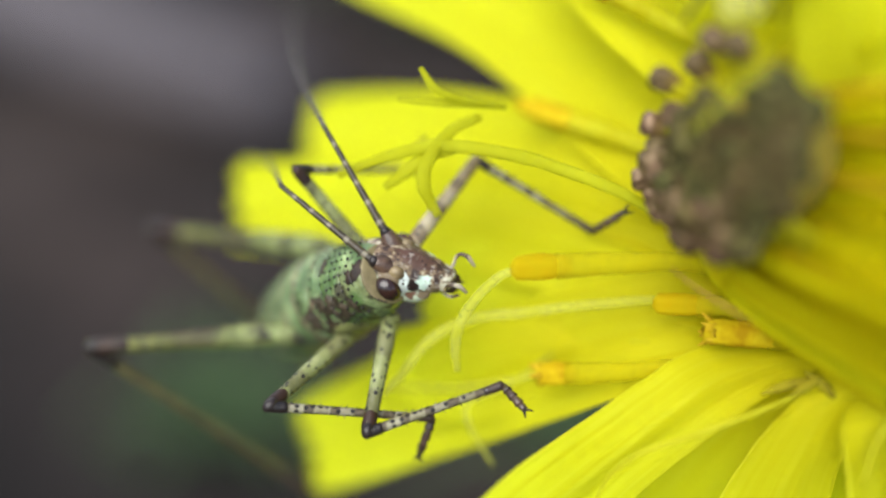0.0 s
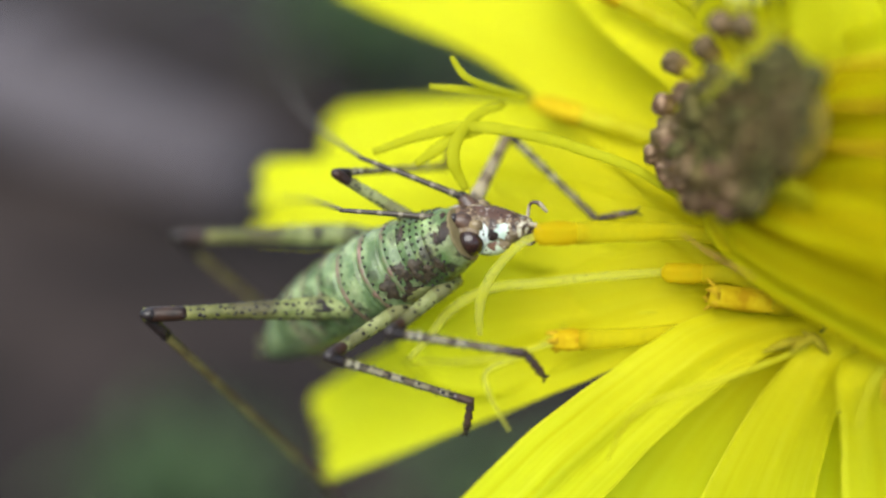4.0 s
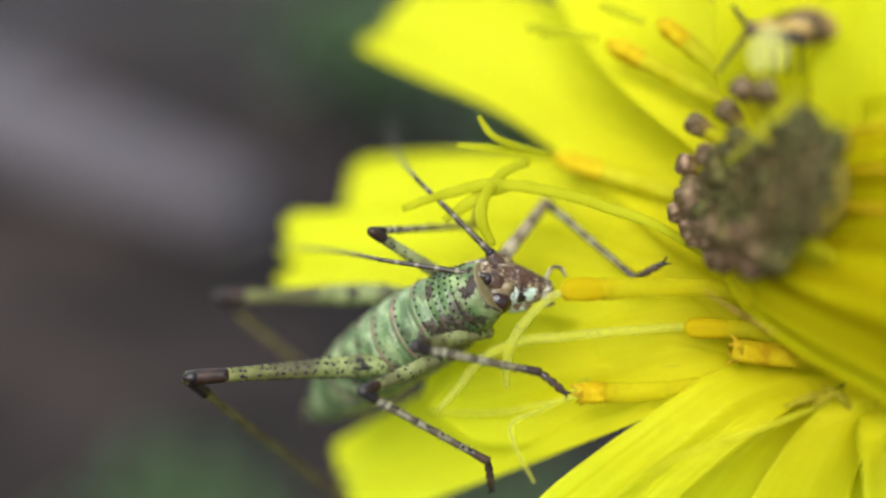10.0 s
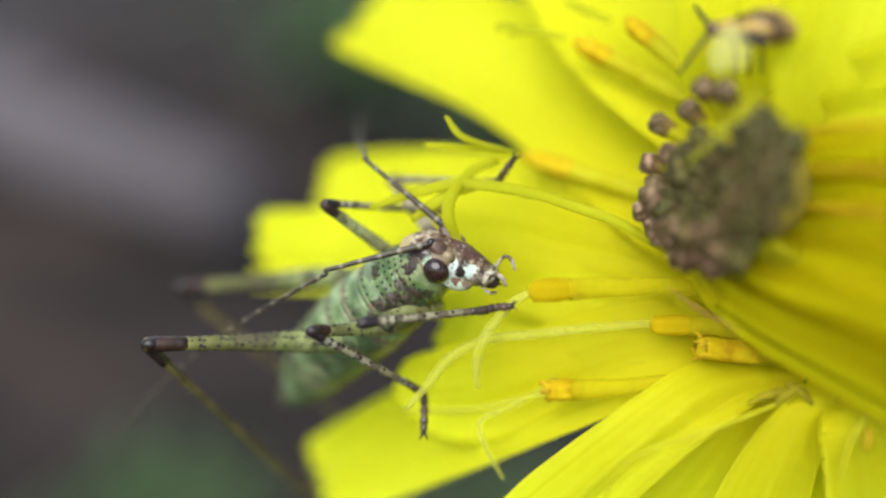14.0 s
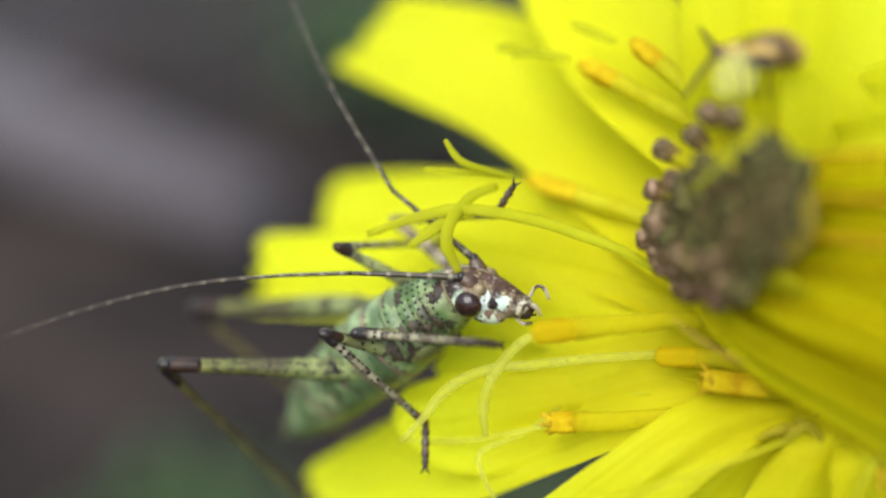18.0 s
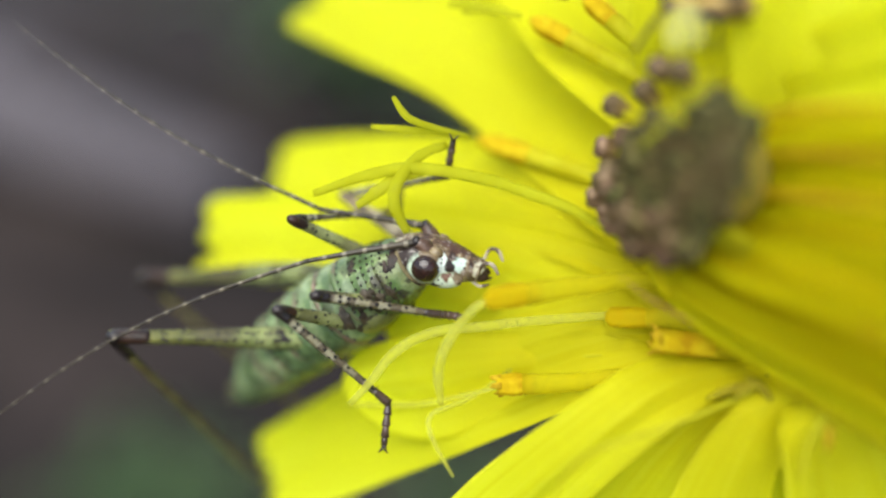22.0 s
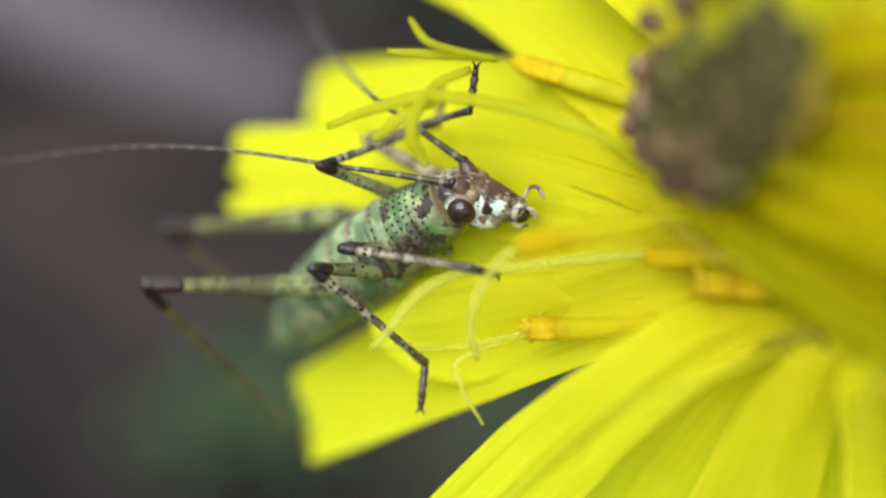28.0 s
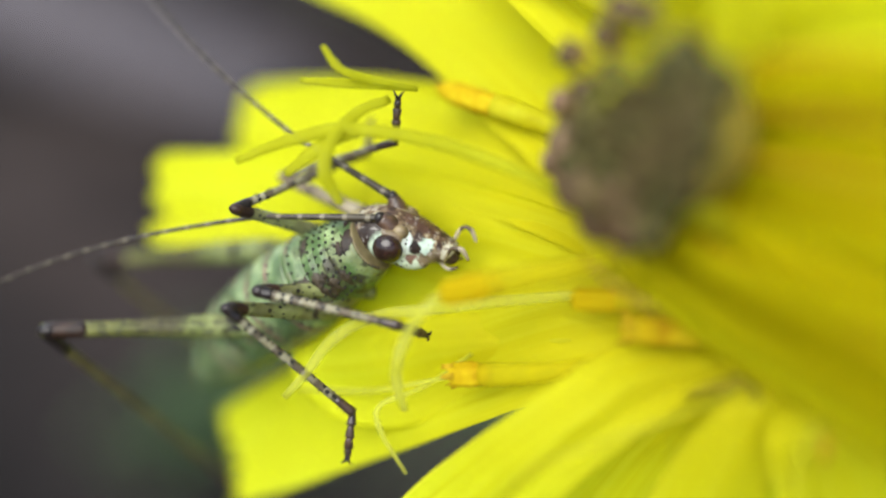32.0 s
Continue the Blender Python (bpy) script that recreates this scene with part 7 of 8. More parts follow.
    walk(parts["FNfemur"], [
        (0, pose(0.00097, 0.00000, -0.00030, -1.4, 51.2, -71.6)), (1, pose(0.00097, -0.00000, -0.00030, -18.0, 55.2, -90.6)),
        (2, pose(0.00097, -0.00000, -0.00030, -32.7, 36.0, -103.4)), (3, pose(0.00097, -0.00000, -0.00030, -52.0, 30.5, -127.7)),
        (3.5, pose(0.00097, 0.00000, -0.00030, -49.7, 29.3, -127.9)), (5.5, pose(0.00097, 0.00000, -0.00030, -34.3, 17.7, -111.6)),
        (6, pose(0.00097, 0.00000, -0.00030, -31.4, 22.1, -107.7)), (7, pose(0.00097, -0.00000, -0.00030, -86.8, -6.3, -140.7)),
        (8, pose(0.00097, -0.00000, -0.00030, -85.6, -5.7, -140.6)), (9, pose(0.00097, 0.00000, -0.00030, -82.9, -2.6, -142.1)),
        (10, pose(0.00097, 0.00000, -0.00030, -69.7, 6.6, -127.7)), (11, pose(0.00097, 0.00000, -0.00030, -86.9, -9.8, -142.9)),
        (12, pose(0.00097, -0.00000, -0.00030, -67.5, 3.1, -117.2)), (12.5, pose(0.00097, -0.00000, -0.00030, -83.7, -10.9, -150.1)),
        (13, pose(0.00097, -0.00000, -0.00030, -65.3, 6.3, -125.7)), (13.5, pose(0.00097, 0.00000, -0.00030, -69.9, 5.2, -124.3)),
        (15.5, pose(0.00097, -0.00000, -0.00030, -75.8, 4.9, -128.4)), (16, pose(0.00097, 0.00000, -0.00030, -75.8, 14.7, -125.6)),
        (17, pose(0.00097, -0.00000, -0.00030, -83.9, 8.2, -141.9)), (18, pose(0.00097, -0.00000, -0.00030, -84.3, -2.3, -151.0)),
        (19, pose(0.00097, -0.00000, -0.00030, -88.7, -1.2, -146.0)), (20, pose(0.00097, 0.00000, -0.00030, -85.7, -1.0, -143.2)),
        (21, pose(0.00097, 0.00000, -0.00030, -83.5, -1.7, -142.3)), (22, pose(0.00097, 0.00000, -0.00030, -84.4, -4.8, -142.6)),
        (23, pose(0.00097, -0.00000, -0.00030, -83.9, -3.2, -153.2)), (24, pose(0.00097, 0.00000, -0.00030, -84.5, -1.6, -149.8)),
        (27, pose(0.00097, 0.00000, -0.00030, -85.9, 1.0, -147.6)), (28, pose(0.00097, 0.00000, -0.00030, -82.0, -4.5, -149.9)),
        (29, pose(0.00097, 0.00000, -0.00030, -87.1, -4.9, -161.2)), (30, pose(0.00097, 0.00000, -0.00030, -84.2, -2.1, -154.6)),
        (31, pose(0.00097, 0.00000, -0.00030, -85.0, -0.3, -150.6)), (32, pose(0.00097, 0.00000, -0.00030, -83.2, -0.6, -143.3))])
    walk(parts["FNtibia"], [
        (0, pose(0.00150, -0.00161, -0.00241, 68.6, -22.2, 39.0)), (1, pose(0.00095, -0.00154, -0.00252, 75.7, -11.8, 32.8)),
        (2, pose(0.00046, -0.00213, -0.00189, 79.6, -0.1, 18.0)), (3, pose(-0.00045, -0.00184, -0.00168, 81.4, 9.1, 1.4)),
        (3.5, pose(-0.00048, -0.00186, -0.00163, 80.2, 4.9, 0.8)), (5.5, pose(0.00002, -0.00239, -0.00113, 81.9, 8.4, 25.0)),
        (6, pose(0.00021, -0.00238, -0.00132, 86.3, 6.2, 28.8)), (7, pose(-0.00111, -0.00170, -0.00001, 84.6, 3.7, 23.4)),
        (8, pose(-0.00111, -0.00170, -0.00004, 84.5, 5.9, 18.6)), (9, pose(-0.00116, -0.00166, -0.00018, 83.0, 2.4, 19.9)),
        (10, pose(-0.00067, -0.00212, -0.00062, 83.6, 10.6, 18.7)), (11, pose(-0.00115, -0.00160, 0.00016, 90.4, 15.4, 36.8)),
        (12, pose(-0.00027, -0.00240, -0.00045, 79.7, 4.8, 13.9)), (12.5, pose(-0.00133, -0.00132, 0.00021, 71.2, 3.9, -42.2)),
        (13, pose(-0.00060, -0.00218, -0.00060, 79.6, 4.2, 19.2)), (13.5, pose(-0.00055, -0.00222, -0.00055, 79.0, -1.9, 22.7)),
        (15.5, pose(-0.00070, -0.00211, -0.00054, 82.5, 0.0, 30.5)), (16, pose(-0.00055, -0.00212, -0.00099, 84.9, -9.7, 37.1)),
        (17, pose(-0.00113, -0.00165, -0.00069, 88.3, -3.2, 21.0)), (18, pose(-0.00139, -0.00131, -0.00020, 81.0, 4.3, -23.1)),
        (19, pose(-0.00127, -0.00151, -0.00025, 86.0, 7.4, -12.4)), (20, pose(-0.00119, -0.00162, -0.00026, 87.2, 5.2, 20.7)),
        (21, pose(-0.00117, -0.00165, -0.00022, 84.8, 4.8, 19.3)), (22, pose(-0.00117, -0.00163, -0.00008, 84.6, 7.6, 18.1)),
        (23, pose(-0.00144, -0.00122, -0.00015, 80.2, 9.0, -19.5)), (24, pose(-0.00136, -0.00136, -0.00023, 81.5, 10.4, -16.4)),
        (27, pose(-0.00131, -0.00145, -0.00035, 86.5, 7.0, -6.0)), (28, pose(-0.00136, -0.00135, -0.00009, 77.7, 9.7, -18.0)),
        (29, pose(-0.00158, -0.00087, -0.00007, 79.9, 16.1, -25.1)), (30, pose(-0.00147, -0.00116, -0.00021, 78.9, 14.6, -23.6)),
        (31, pose(-0.00138, -0.00133, -0.00029, 83.4, 13.1, -8.7)), (32, pose(-0.00120, -0.00161, -0.00027, 82.9, 11.7, -5.1))])
    walk(parts["FNtarsus"], [
        (0, pose(0.00370, 0.00017, -0.00125, 53.5, 19.6, -28.0)), (1, pose(0.00346, 0.00008, -0.00190, 49.5, 33.3, -31.9)),
        (2, pose(0.00336, -0.00118, -0.00189, 117.1, 42.9, 58.3)), (3, pose(0.00256, -0.00177, -0.00216, 114.8, 39.9, 47.2)),
        (3.5, pose(0.00256, -0.00182, -0.00189, 113.0, 40.1, 44.2)), (5.5, pose(0.00276, -0.00112, -0.00157, 68.7, 22.3, -28.9)),
        (6, pose(0.00286, -0.00092, -0.00165, 70.1, 15.7, -41.0)), (7, pose(0.00168, -0.00049, -0.00021, 78.6, 3.2, -41.6)),
        (8, pose(0.00177, -0.00074, -0.00035, 74.5, 7.4, -39.4)), (9, pose(0.00171, -0.00062, -0.00031, 78.7, 5.3, -26.7)),
        (10, pose(0.00217, -0.00116, -0.00118, 91.2, 36.7, 18.0)), (10.5, pose(0.00168, -0.00050, -0.00092, 55.9, 33.6, -33.2)),
        (11, pose(0.00120, 0.00016, -0.00066, 36.2, 11.0, -71.3)), (11.5, pose(0.00194, -0.00076, -0.00068, 59.1, 37.3, -22.6)),
        (12, pose(0.00269, -0.00167, -0.00071, 100.3, 34.0, 41.1)), (12.5, pose(0.00092, -0.00337, 0.00000, 81.2, 6.5, 58.6)),
        (12.75, pose(0.00160, -0.00227, -0.00041, 74.5, 2.6, -2.4)), (13, pose(0.00227, -0.00118, -0.00082, 74.6, -5.1, -62.9)),
        (13.5, pose(0.00226, -0.00104, -0.00045, 79.5, -4.5, -43.8)), (15.5, pose(0.00193, -0.00056, -0.00054, 84.6, -4.3, -36.7)),
        (16, pose(0.00185, -0.00031, -0.00047, 91.8, -2.3, -30.1)), (17, pose(0.00171, -0.00056, -0.00052, 85.2, 2.2, -49.6)),
        (17.5, pose(0.00156, -0.00153, -0.00048, 85.2, 4.0, -2.5)), (18, pose(0.00141, -0.00250, -0.00043, 86.5, 5.2, 44.8)),
        (19, pose(0.00169, -0.00216, -0.00064, 83.6, -2.5, 58.1)), (19.5, pose(0.00167, -0.00135, -0.00059, 83.2, 0.3, 3.5)),
        (20, pose(0.00165, -0.00054, -0.00053, 80.6, 1.5, -51.2)), (21, pose(0.00170, -0.00064, -0.00048, 78.5, 0.3, -52.6)),
        (22, pose(0.00170, -0.00069, -0.00048, 74.2, 3.0, -51.2)), (22.5, pose(0.00155, -0.00146, -0.00056, 78.8, 6.1, 1.3)),
        (23, pose(0.00140, -0.00222, -0.00063, 84.1, 4.4, 54.0)), (24, pose(0.00151, -0.00221, -0.00078, 87.1, 4.7, 55.3)),
        (27, pose(0.00170, -0.00176, -0.00072, 95.3, 8.0, 50.4)), (28, pose(0.00150, -0.00228, -0.00061, 96.0, 16.2, 50.7)),
        (29, pose(0.00107, -0.00211, -0.00092, 106.1, 14.5, 54.7)), (30, pose(0.00124, -0.00234, -0.00097, 96.7, 14.4, 42.9)),
        (31, pose(0.00155, -0.00178, -0.00098, 96.7, 11.1, 52.2)), (32, pose(0.00178, -0.00188, -0.00089, 100.8, 17.0, 50.8))])
    walk(parts["FFfemur"], [
        (0, pose(0.00109, 0.00020, 0.00122, 45.3, -51.2, 63.9)), (1, pose(0.00109, 0.00020, 0.00122, 52.5, -48.6, 55.1)),
        (2, pose(0.00109, 0.00020, 0.00122, 46.3, -53.8, 57.3)), (3, pose(0.00109, 0.00020, 0.00122, 47.6, -58.2, 46.7)),
        (3.5, pose(0.00109, 0.00020, 0.00122, 40.1, -59.0, 51.6)), (5.5, pose(0.00109, 0.00020, 0.00122, 42.9, -48.0, 46.9)),
        (6, pose(0.00109, 0.00020, 0.00122, 39.8, -52.3, 52.6)), (7, pose(0.00109, 0.00020, 0.00122, 49.0, -45.4, 47.0)),
        (8, pose(0.00109, 0.00020, 0.00122, 49.8, -49.4, 46.4)), (9, pose(0.00109, 0.00020, 0.00122, 46.1, -45.4, 52.2)),
        (10, pose(0.00109, 0.00020, 0.00122, 53.3, -44.0, 44.2)), (11, pose(0.00109, 0.00020, 0.00122, 57.1, -46.8, 41.0)),
        (11.5, pose(0.00109, 0.00020, 0.00122, -37.9, -45.0, 129.6)), (12, pose(0.00109, 0.00020, 0.00122, -71.7, -33.2, 170.8)),
        (12.5, pose(0.00109, 0.00020, 0.00122, -63.6, -37.5, 156.2)), (13, pose(0.00109, 0.00020, 0.00122, -57.3, -40.2, 146.9)),
        (13.5, pose(0.00109, 0.00020, 0.00122, -42.5, -46.2, 136.4)), (15.5, pose(0.00109, 0.00020, 0.00122, -50.8, -38.2, 139.5)),
        (16, pose(0.00109, 0.00020, 0.00122, -63.1, -38.1, 150.6)), (17, pose(0.00109, 0.00020, 0.00122, -70.0, -39.7, 157.4)),
        (18, pose(0.00109, 0.00020, 0.00122, -64.0, -36.8, 151.2)), (19, pose(0.00109, 0.00020, 0.00122, -75.5, -36.4, 162.8)),
        (20, pose(0.00109, 0.00020, 0.00122, -71.8, -31.4, 157.6)), (21, pose(0.00109, 0.00020, 0.00122, -68.1, -31.9, 153.9)),
        (22, pose(0.00109, 0.00020, 0.00122, -66.8, -30.4, 151.2)), (23, pose(0.00109, 0.00020, 0.00122, -77.2, -27.9, 163.6)),
        (24, pose(0.00109, 0.00020, 0.00122, -77.2, -25.9, 162.1)), (27, pose(0.00109, 0.00020, 0.00122, -78.3, -33.1, 162.9)),
        (28, pose(0.00109, 0.00020, 0.00122, -69.2, -27.2, 153.0)), (29, pose(0.00109, 0.00020, 0.00122, -84.7, -21.2, 171.1)),
        (30, pose(0.00109, 0.00020, 0.00122, -81.2, -22.9, 167.6)), (31, pose(0.00109, 0.00020, 0.00122, -81.0, -21.3, 167.9)),
        (32, pose(0.00109, 0.00020, 0.00122, -79.0, -22.2, 167.1))])
    walk(parts["FFtibia"], [
        (0, pose(0.00181, 0.00166, 0.00325, 75.1, 23.0, 16.6)), (1, pose(0.00208, 0.00161, 0.00317, 76.9, 30.3, 8.8)),
        (2, pose(0.00192, 0.00149, 0.00332, 76.4, 33.7, 3.3)), (3, pose(0.00203, 0.00120, 0.00343, 75.9, 42.3, -8.5)),
        (3.5, pose(0.00192, 0.00125, 0.00345, 74.9, 38.2, -11.2)), (5.5, pose(0.00228, 0.00147, 0.00316, 66.3, 46.0, -24.7)),
        (6, pose(0.00206, 0.00146, 0.00328, 71.4, 49.0, -20.3)), (7, pose(0.00234, 0.00154, 0.00307, 68.6, 45.6, -22.9)),
        (8, pose(0.00226, 0.00143, 0.00320, 73.0, 41.7, -15.1)), (9, pose(0.00221, 0.00164, 0.00307, 68.3, 41.1, -20.9)),
        (10, pose(0.00243, 0.00150, 0.00303, 64.8, 39.4, -23.9)), (11, pose(0.00243, 0.00137, 0.00312, 65.3, 39.5, -22.9)),
        (11.5, pose(-0.00008, 0.00162, 0.00306, 83.1, -9.2, -11.4)), (12, pose(-0.00106, 0.00055, 0.00265, 83.6, -13.0, -14.0)),
        (12.5, pose(-0.00080, 0.00103, 0.00281, 80.7, -4.7, -18.8)), (13, pose(-0.00057, 0.00129, 0.00290, 76.9, 1.7, -23.1)),
        (13.5, pose(-0.00021, 0.00144, 0.00310, 74.5, 7.8, -21.4)), (15.5, pose(-0.00046, 0.00153, 0.00283, 79.0, 4.3, -26.7)),
        (16, pose(-0.00069, 0.00120, 0.00283, 87.9, 3.0, -23.2)), (17, pose(-0.00076, 0.00097, 0.00288, 85.5, 4.7, -30.3)),
        (18, pose(-0.00073, 0.00120, 0.00278, 81.3, 2.1, -30.5)), (19, pose(-0.00091, 0.00082, 0.00277, 87.9, -0.0, -29.2)),
        (20, pose(-0.00096, 0.00104, 0.00258, 88.8, -5.8, -28.2)), (21, pose(-0.00089, 0.00117, 0.00260, 86.6, -6.5, -28.4)),
        (22, pose(-0.00087, 0.00128, 0.00254, 85.5, -6.8, -29.3)), (23, pose(-0.00111, 0.00085, 0.00244, 87.3, -8.8, -33.5)),
        (24, pose(-0.00113, 0.00092, 0.00236, 88.8, -9.0, -29.9)), (27, pose(-0.00099, 0.00084, 0.00264, 89.3, -4.6, -29.8)),
        (28, pose(-0.00097, 0.00125, 0.00241, 84.2, -8.2, -32.4)), (29, pose(-0.00130, 0.00058, 0.00216, 91.3, -12.0, -35.7)),
        (30, pose(-0.00125, 0.00072, 0.00224, 90.1, -11.1, -37.4)), (31, pose(-0.00128, 0.00071, 0.00217, 93.8, -14.3, -32.1)),
        (32, pose(-0.00125, 0.00074, 0.00221, 90.2, -13.6, -25.2))])
    walk(parts["FFtarsus"], [
        (0, pose(0.00454, 0.00248, 0.00204, 106.7, -38.3, -23.7)), (1, pose(0.00472, 0.00202, 0.00161, 97.5, -27.8, -19.8)),
        (2, pose(0.00450, 0.00164, 0.00160, 96.1, -22.3, -29.0)), (3, pose(0.00430, 0.00086, 0.00135, 89.0, -12.6, -33.2)),
        (3.5, pose(0.00431, 0.00078, 0.00154, 87.2, -13.7, -31.2)), (5.5, pose(0.00424, 0.00057, 0.00092, 82.4, -10.4, -25.4)),
        (6, pose(0.00396, 0.00076, 0.00094, 84.2, -2.5, -23.6)), (7, pose(0.00434, 0.00069, 0.00086, 84.9, -4.5, -22.7)),
        (8, pose(0.00449, 0.00083, 0.00113, 85.6, -6.3, -27.0)), (9, pose(0.00439, 0.00081, 0.00103, 85.1, -6.7, -22.7)),
        (10, pose(0.00462, 0.00053, 0.00106, 105.8, -22.5, -50.9)), (10.5, pose(0.00463, 0.00048, 0.00111, 89.7, -30.2, -11.8)),
        (11, pose(0.00464, 0.00043, 0.00115, 71.5, -26.7, 28.9)), (11.5, pose(0.00292, 0.00101, 0.00356, 138.0, -50.2, -53.6)),
        (12, pose(0.00188, -0.00018, 0.00334, -151.0, -47.7, -101.1)), (12.5, pose(0.00213, 0.00004, 0.00306, 161.8, -48.7, -73.6)),
        (13, pose(0.00228, 0.00007, 0.00281, 135.4, -60.0, -51.6)), (13.5, pose(0.00265, 0.00032, 0.00268, 123.4, -32.0, -54.1)),
        (15.5, pose(0.00230, 0.00014, 0.00260, 128.3, -32.8, -54.6)), (16, pose(0.00215, -0.00002, 0.00267, 129.5, -26.9, -51.5)),
        (17, pose(0.00191, -0.00059, 0.00263, 147.4, -30.5, -66.3)), (18, pose(0.00194, -0.00037, 0.00267, 130.6, -38.8, -54.4)),
        (19, pose(0.00180, -0.00069, 0.00277, 151.3, -41.5, -66.6)), (20, pose(0.00176, -0.00041, 0.00289, 156.9, -41.5, -71.3)),
        (21, pose(0.00182, -0.00029, 0.00295, 155.7, -43.6, -71.7)), (22, pose(0.00181, -0.00023, 0.00291, 165.5, -49.6, -78.2)),
        (23, pose(0.00144, -0.00084, 0.00291, -177.9, -53.0, -93.9)), (24, pose(0.00152, -0.00061, 0.00284, 173.5, -63.8, -84.9)),
        (27, pose(0.00169, -0.00070, 0.00289, 157.8, -56.7, -72.2)), (28, pose(0.00162, -0.00040, 0.00286, 147.6, -67.1, -62.9)),
        (29, pose(0.00116, -0.00119, 0.00281, 174.5, -62.4, -91.9)), (30, pose(0.00117, -0.00113, 0.00283, 137.8, -81.0, -53.1)),
        (31, pose(0.00127, -0.00089, 0.00293, 158.9, -69.8, -70.1)), (32, pose(0.00147, -0.00054, 0.00293, 167.3, -61.0, -78.3))])
    walk(parts["fa1"], [
        (0, pose(0.00077, -0.00041, 0.00159, -67.3, -49.0, -177.7)), (0.5, pose(0.00082, -0.00041, 0.00158, -47.8, -67.7, 157.4)),
        (1, pose(0.00088, -0.00041, 0.00156, -72.0, -38.9, -179.1)), (1.5, pose(0.00083, -0.00043, 0.00158, -69.4, -47.4, 176.0)),
        (2, pose(0.00079, -0.00044, 0.00159, -76.2, -24.6, -178.0)), (2.5, pose(0.00085, -0.00037, 0.00161, -74.9, -50.4, 175.8)),
        (3, pose(0.00093, -0.00030, 0.00162, -72.0, -60.7, 167.2)), (3.5, pose(0.00091, -0.00021, 0.00166, -78.4, -15.5, 172.8)),
        (5.5, pose(0.00097, -0.00053, 0.00162, -72.8, -39.0, 163.7)), (6, pose(0.00105, -0.00049, 0.00164, -73.1, -65.3, 162.9)),
        (6.5, pose(0.00108, -0.00053, 0.00164, -77.4, -53.8, 168.6)), (7, pose(0.00110, -0.00056, 0.00163, -80.6, -37.9, 173.2)),
        (7.5, pose(0.00109, -0.00049, 0.00165, -78.6, -47.1, 172.0)), (8, pose(0.00108, -0.00041, 0.00166, -67.3, -59.5, 160.2)),
        (8.5, pose(0.00110, -0.00038, 0.00165, -80.3, -32.2, 175.8)), (9, pose(0.00112, -0.00034, 0.00164, -74.1, -63.4, 168.9)),
        (9.5, pose(0.00105, -0.00037, 0.00163, -78.5, -40.0, 175.3)), (10, pose(0.00098, -0.00040, 0.00162, -74.0, -43.6, 170.0)),
        (10.5, pose(0.00094, -0.00044, 0.00159, -72.3, -55.4, 168.7)), (11, pose(0.00090, -0.00048, 0.00155, -79.5, -47.8, 178.0)),
        (11.5, pose(0.00089, -0.00039, 0.00159, -76.9, -27.0, 175.8)), (12, pose(0.00088, -0.00031, 0.00162, -76.4, -26.2, 178.6)),
        (12.5, pose(0.00099, -0.00041, 0.00161, -75.5, -32.9, 174.2)), (13, pose(0.00104, -0.00061, 0.00154, -73.9, -33.0, 169.8)),
        (13.5, pose(0.00117, -0.00074, 0.00159, -72.3, -39.9, 172.0)), (15.5, pose(0.00151, -0.00047, 0.00164, -74.9, -47.2, 172.9)),
        (16, pose(0.00140, -0.00062, 0.00166, -85.6, -38.8, -176.9)), (16.5, pose(0.00139, -0.00068, 0.00165, -87.2, -40.7, -175.7)),
        (17, pose(0.00138, -0.00074, 0.00164, -89.0, -54.8, -174.4)), (17.5, pose(0.00139, -0.00076, 0.00160, -83.2, -45.4, 178.9)),
        (18, pose(0.00139, -0.00077, 0.00156, -79.7, -41.2, 175.2)), (18.5, pose(0.00136, -0.00082, 0.00158, -84.5, -25.2, 179.4)),
        (19, pose(0.00133, -0.00088, 0.00159, -86.7, -24.7, 180.0)), (19.5, pose(0.00134, -0.00076, 0.00163, -85.5, -24.0, 179.7)),
        (20, pose(0.00134, -0.00065, 0.00167, -84.5, -14.9, 178.3)), (20.5, pose(0.00135, -0.00061, 0.00168, -83.1, -21.7, 178.2)),
        (21, pose(0.00135, -0.00057, 0.00169, -82.0, -16.5, 176.4)), (21.5, pose(0.00134, -0.00058, 0.00166, -81.1, -20.9, 175.5)),
        (22, pose(0.00132, -0.00059, 0.00164, -81.7, -8.3, 175.3)), (22.5, pose(0.00135, -0.00064, 0.00166, -80.5, -30.1, 173.1)),
        (23, pose(0.00137, -0.00069, 0.00167, -80.9, -22.7, 170.6)), (23.5, pose(0.00139, -0.00067, 0.00167, -82.0, -23.9, 172.9)),
        (24, pose(0.00140, -0.00065, 0.00167, -82.8, -23.1, 174.1)), (24.5, pose(0.00140, -0.00067, 0.00168, -82.8, -34.0, 174.1)),
        (26.5, pose(0.00139, -0.00074, 0.00169, -84.7, -20.2, 173.2)), (27, pose(0.00138, -0.00076, 0.00168, -82.7, -42.5, 172.0)),
        (27.5, pose(0.00139, -0.00062, 0.00170, -76.1, -52.8, 166.2)), (28, pose(0.00141, -0.00048, 0.00170, -75.4, -37.7, 166.7)),
        (28.5, pose(0.00137, -0.00072, 0.00167, -81.0, -21.7, 169.3)), (29, pose(0.00131, -0.00095, 0.00163, -82.3, -32.2, 166.5)),
        (29.5, pose(0.00135, -0.00083, 0.00167, -82.6, -19.4, 167.8)), (30, pose(0.00138, -0.00072, 0.00170, -81.6, -22.8, 168.5)),
        (30.5, pose(0.00139, -0.00068, 0.00172, -82.2, -28.3, 171.5)), (31, pose(0.00140, -0.00064, 0.00173, -83.2, -25.4, 174.4)),
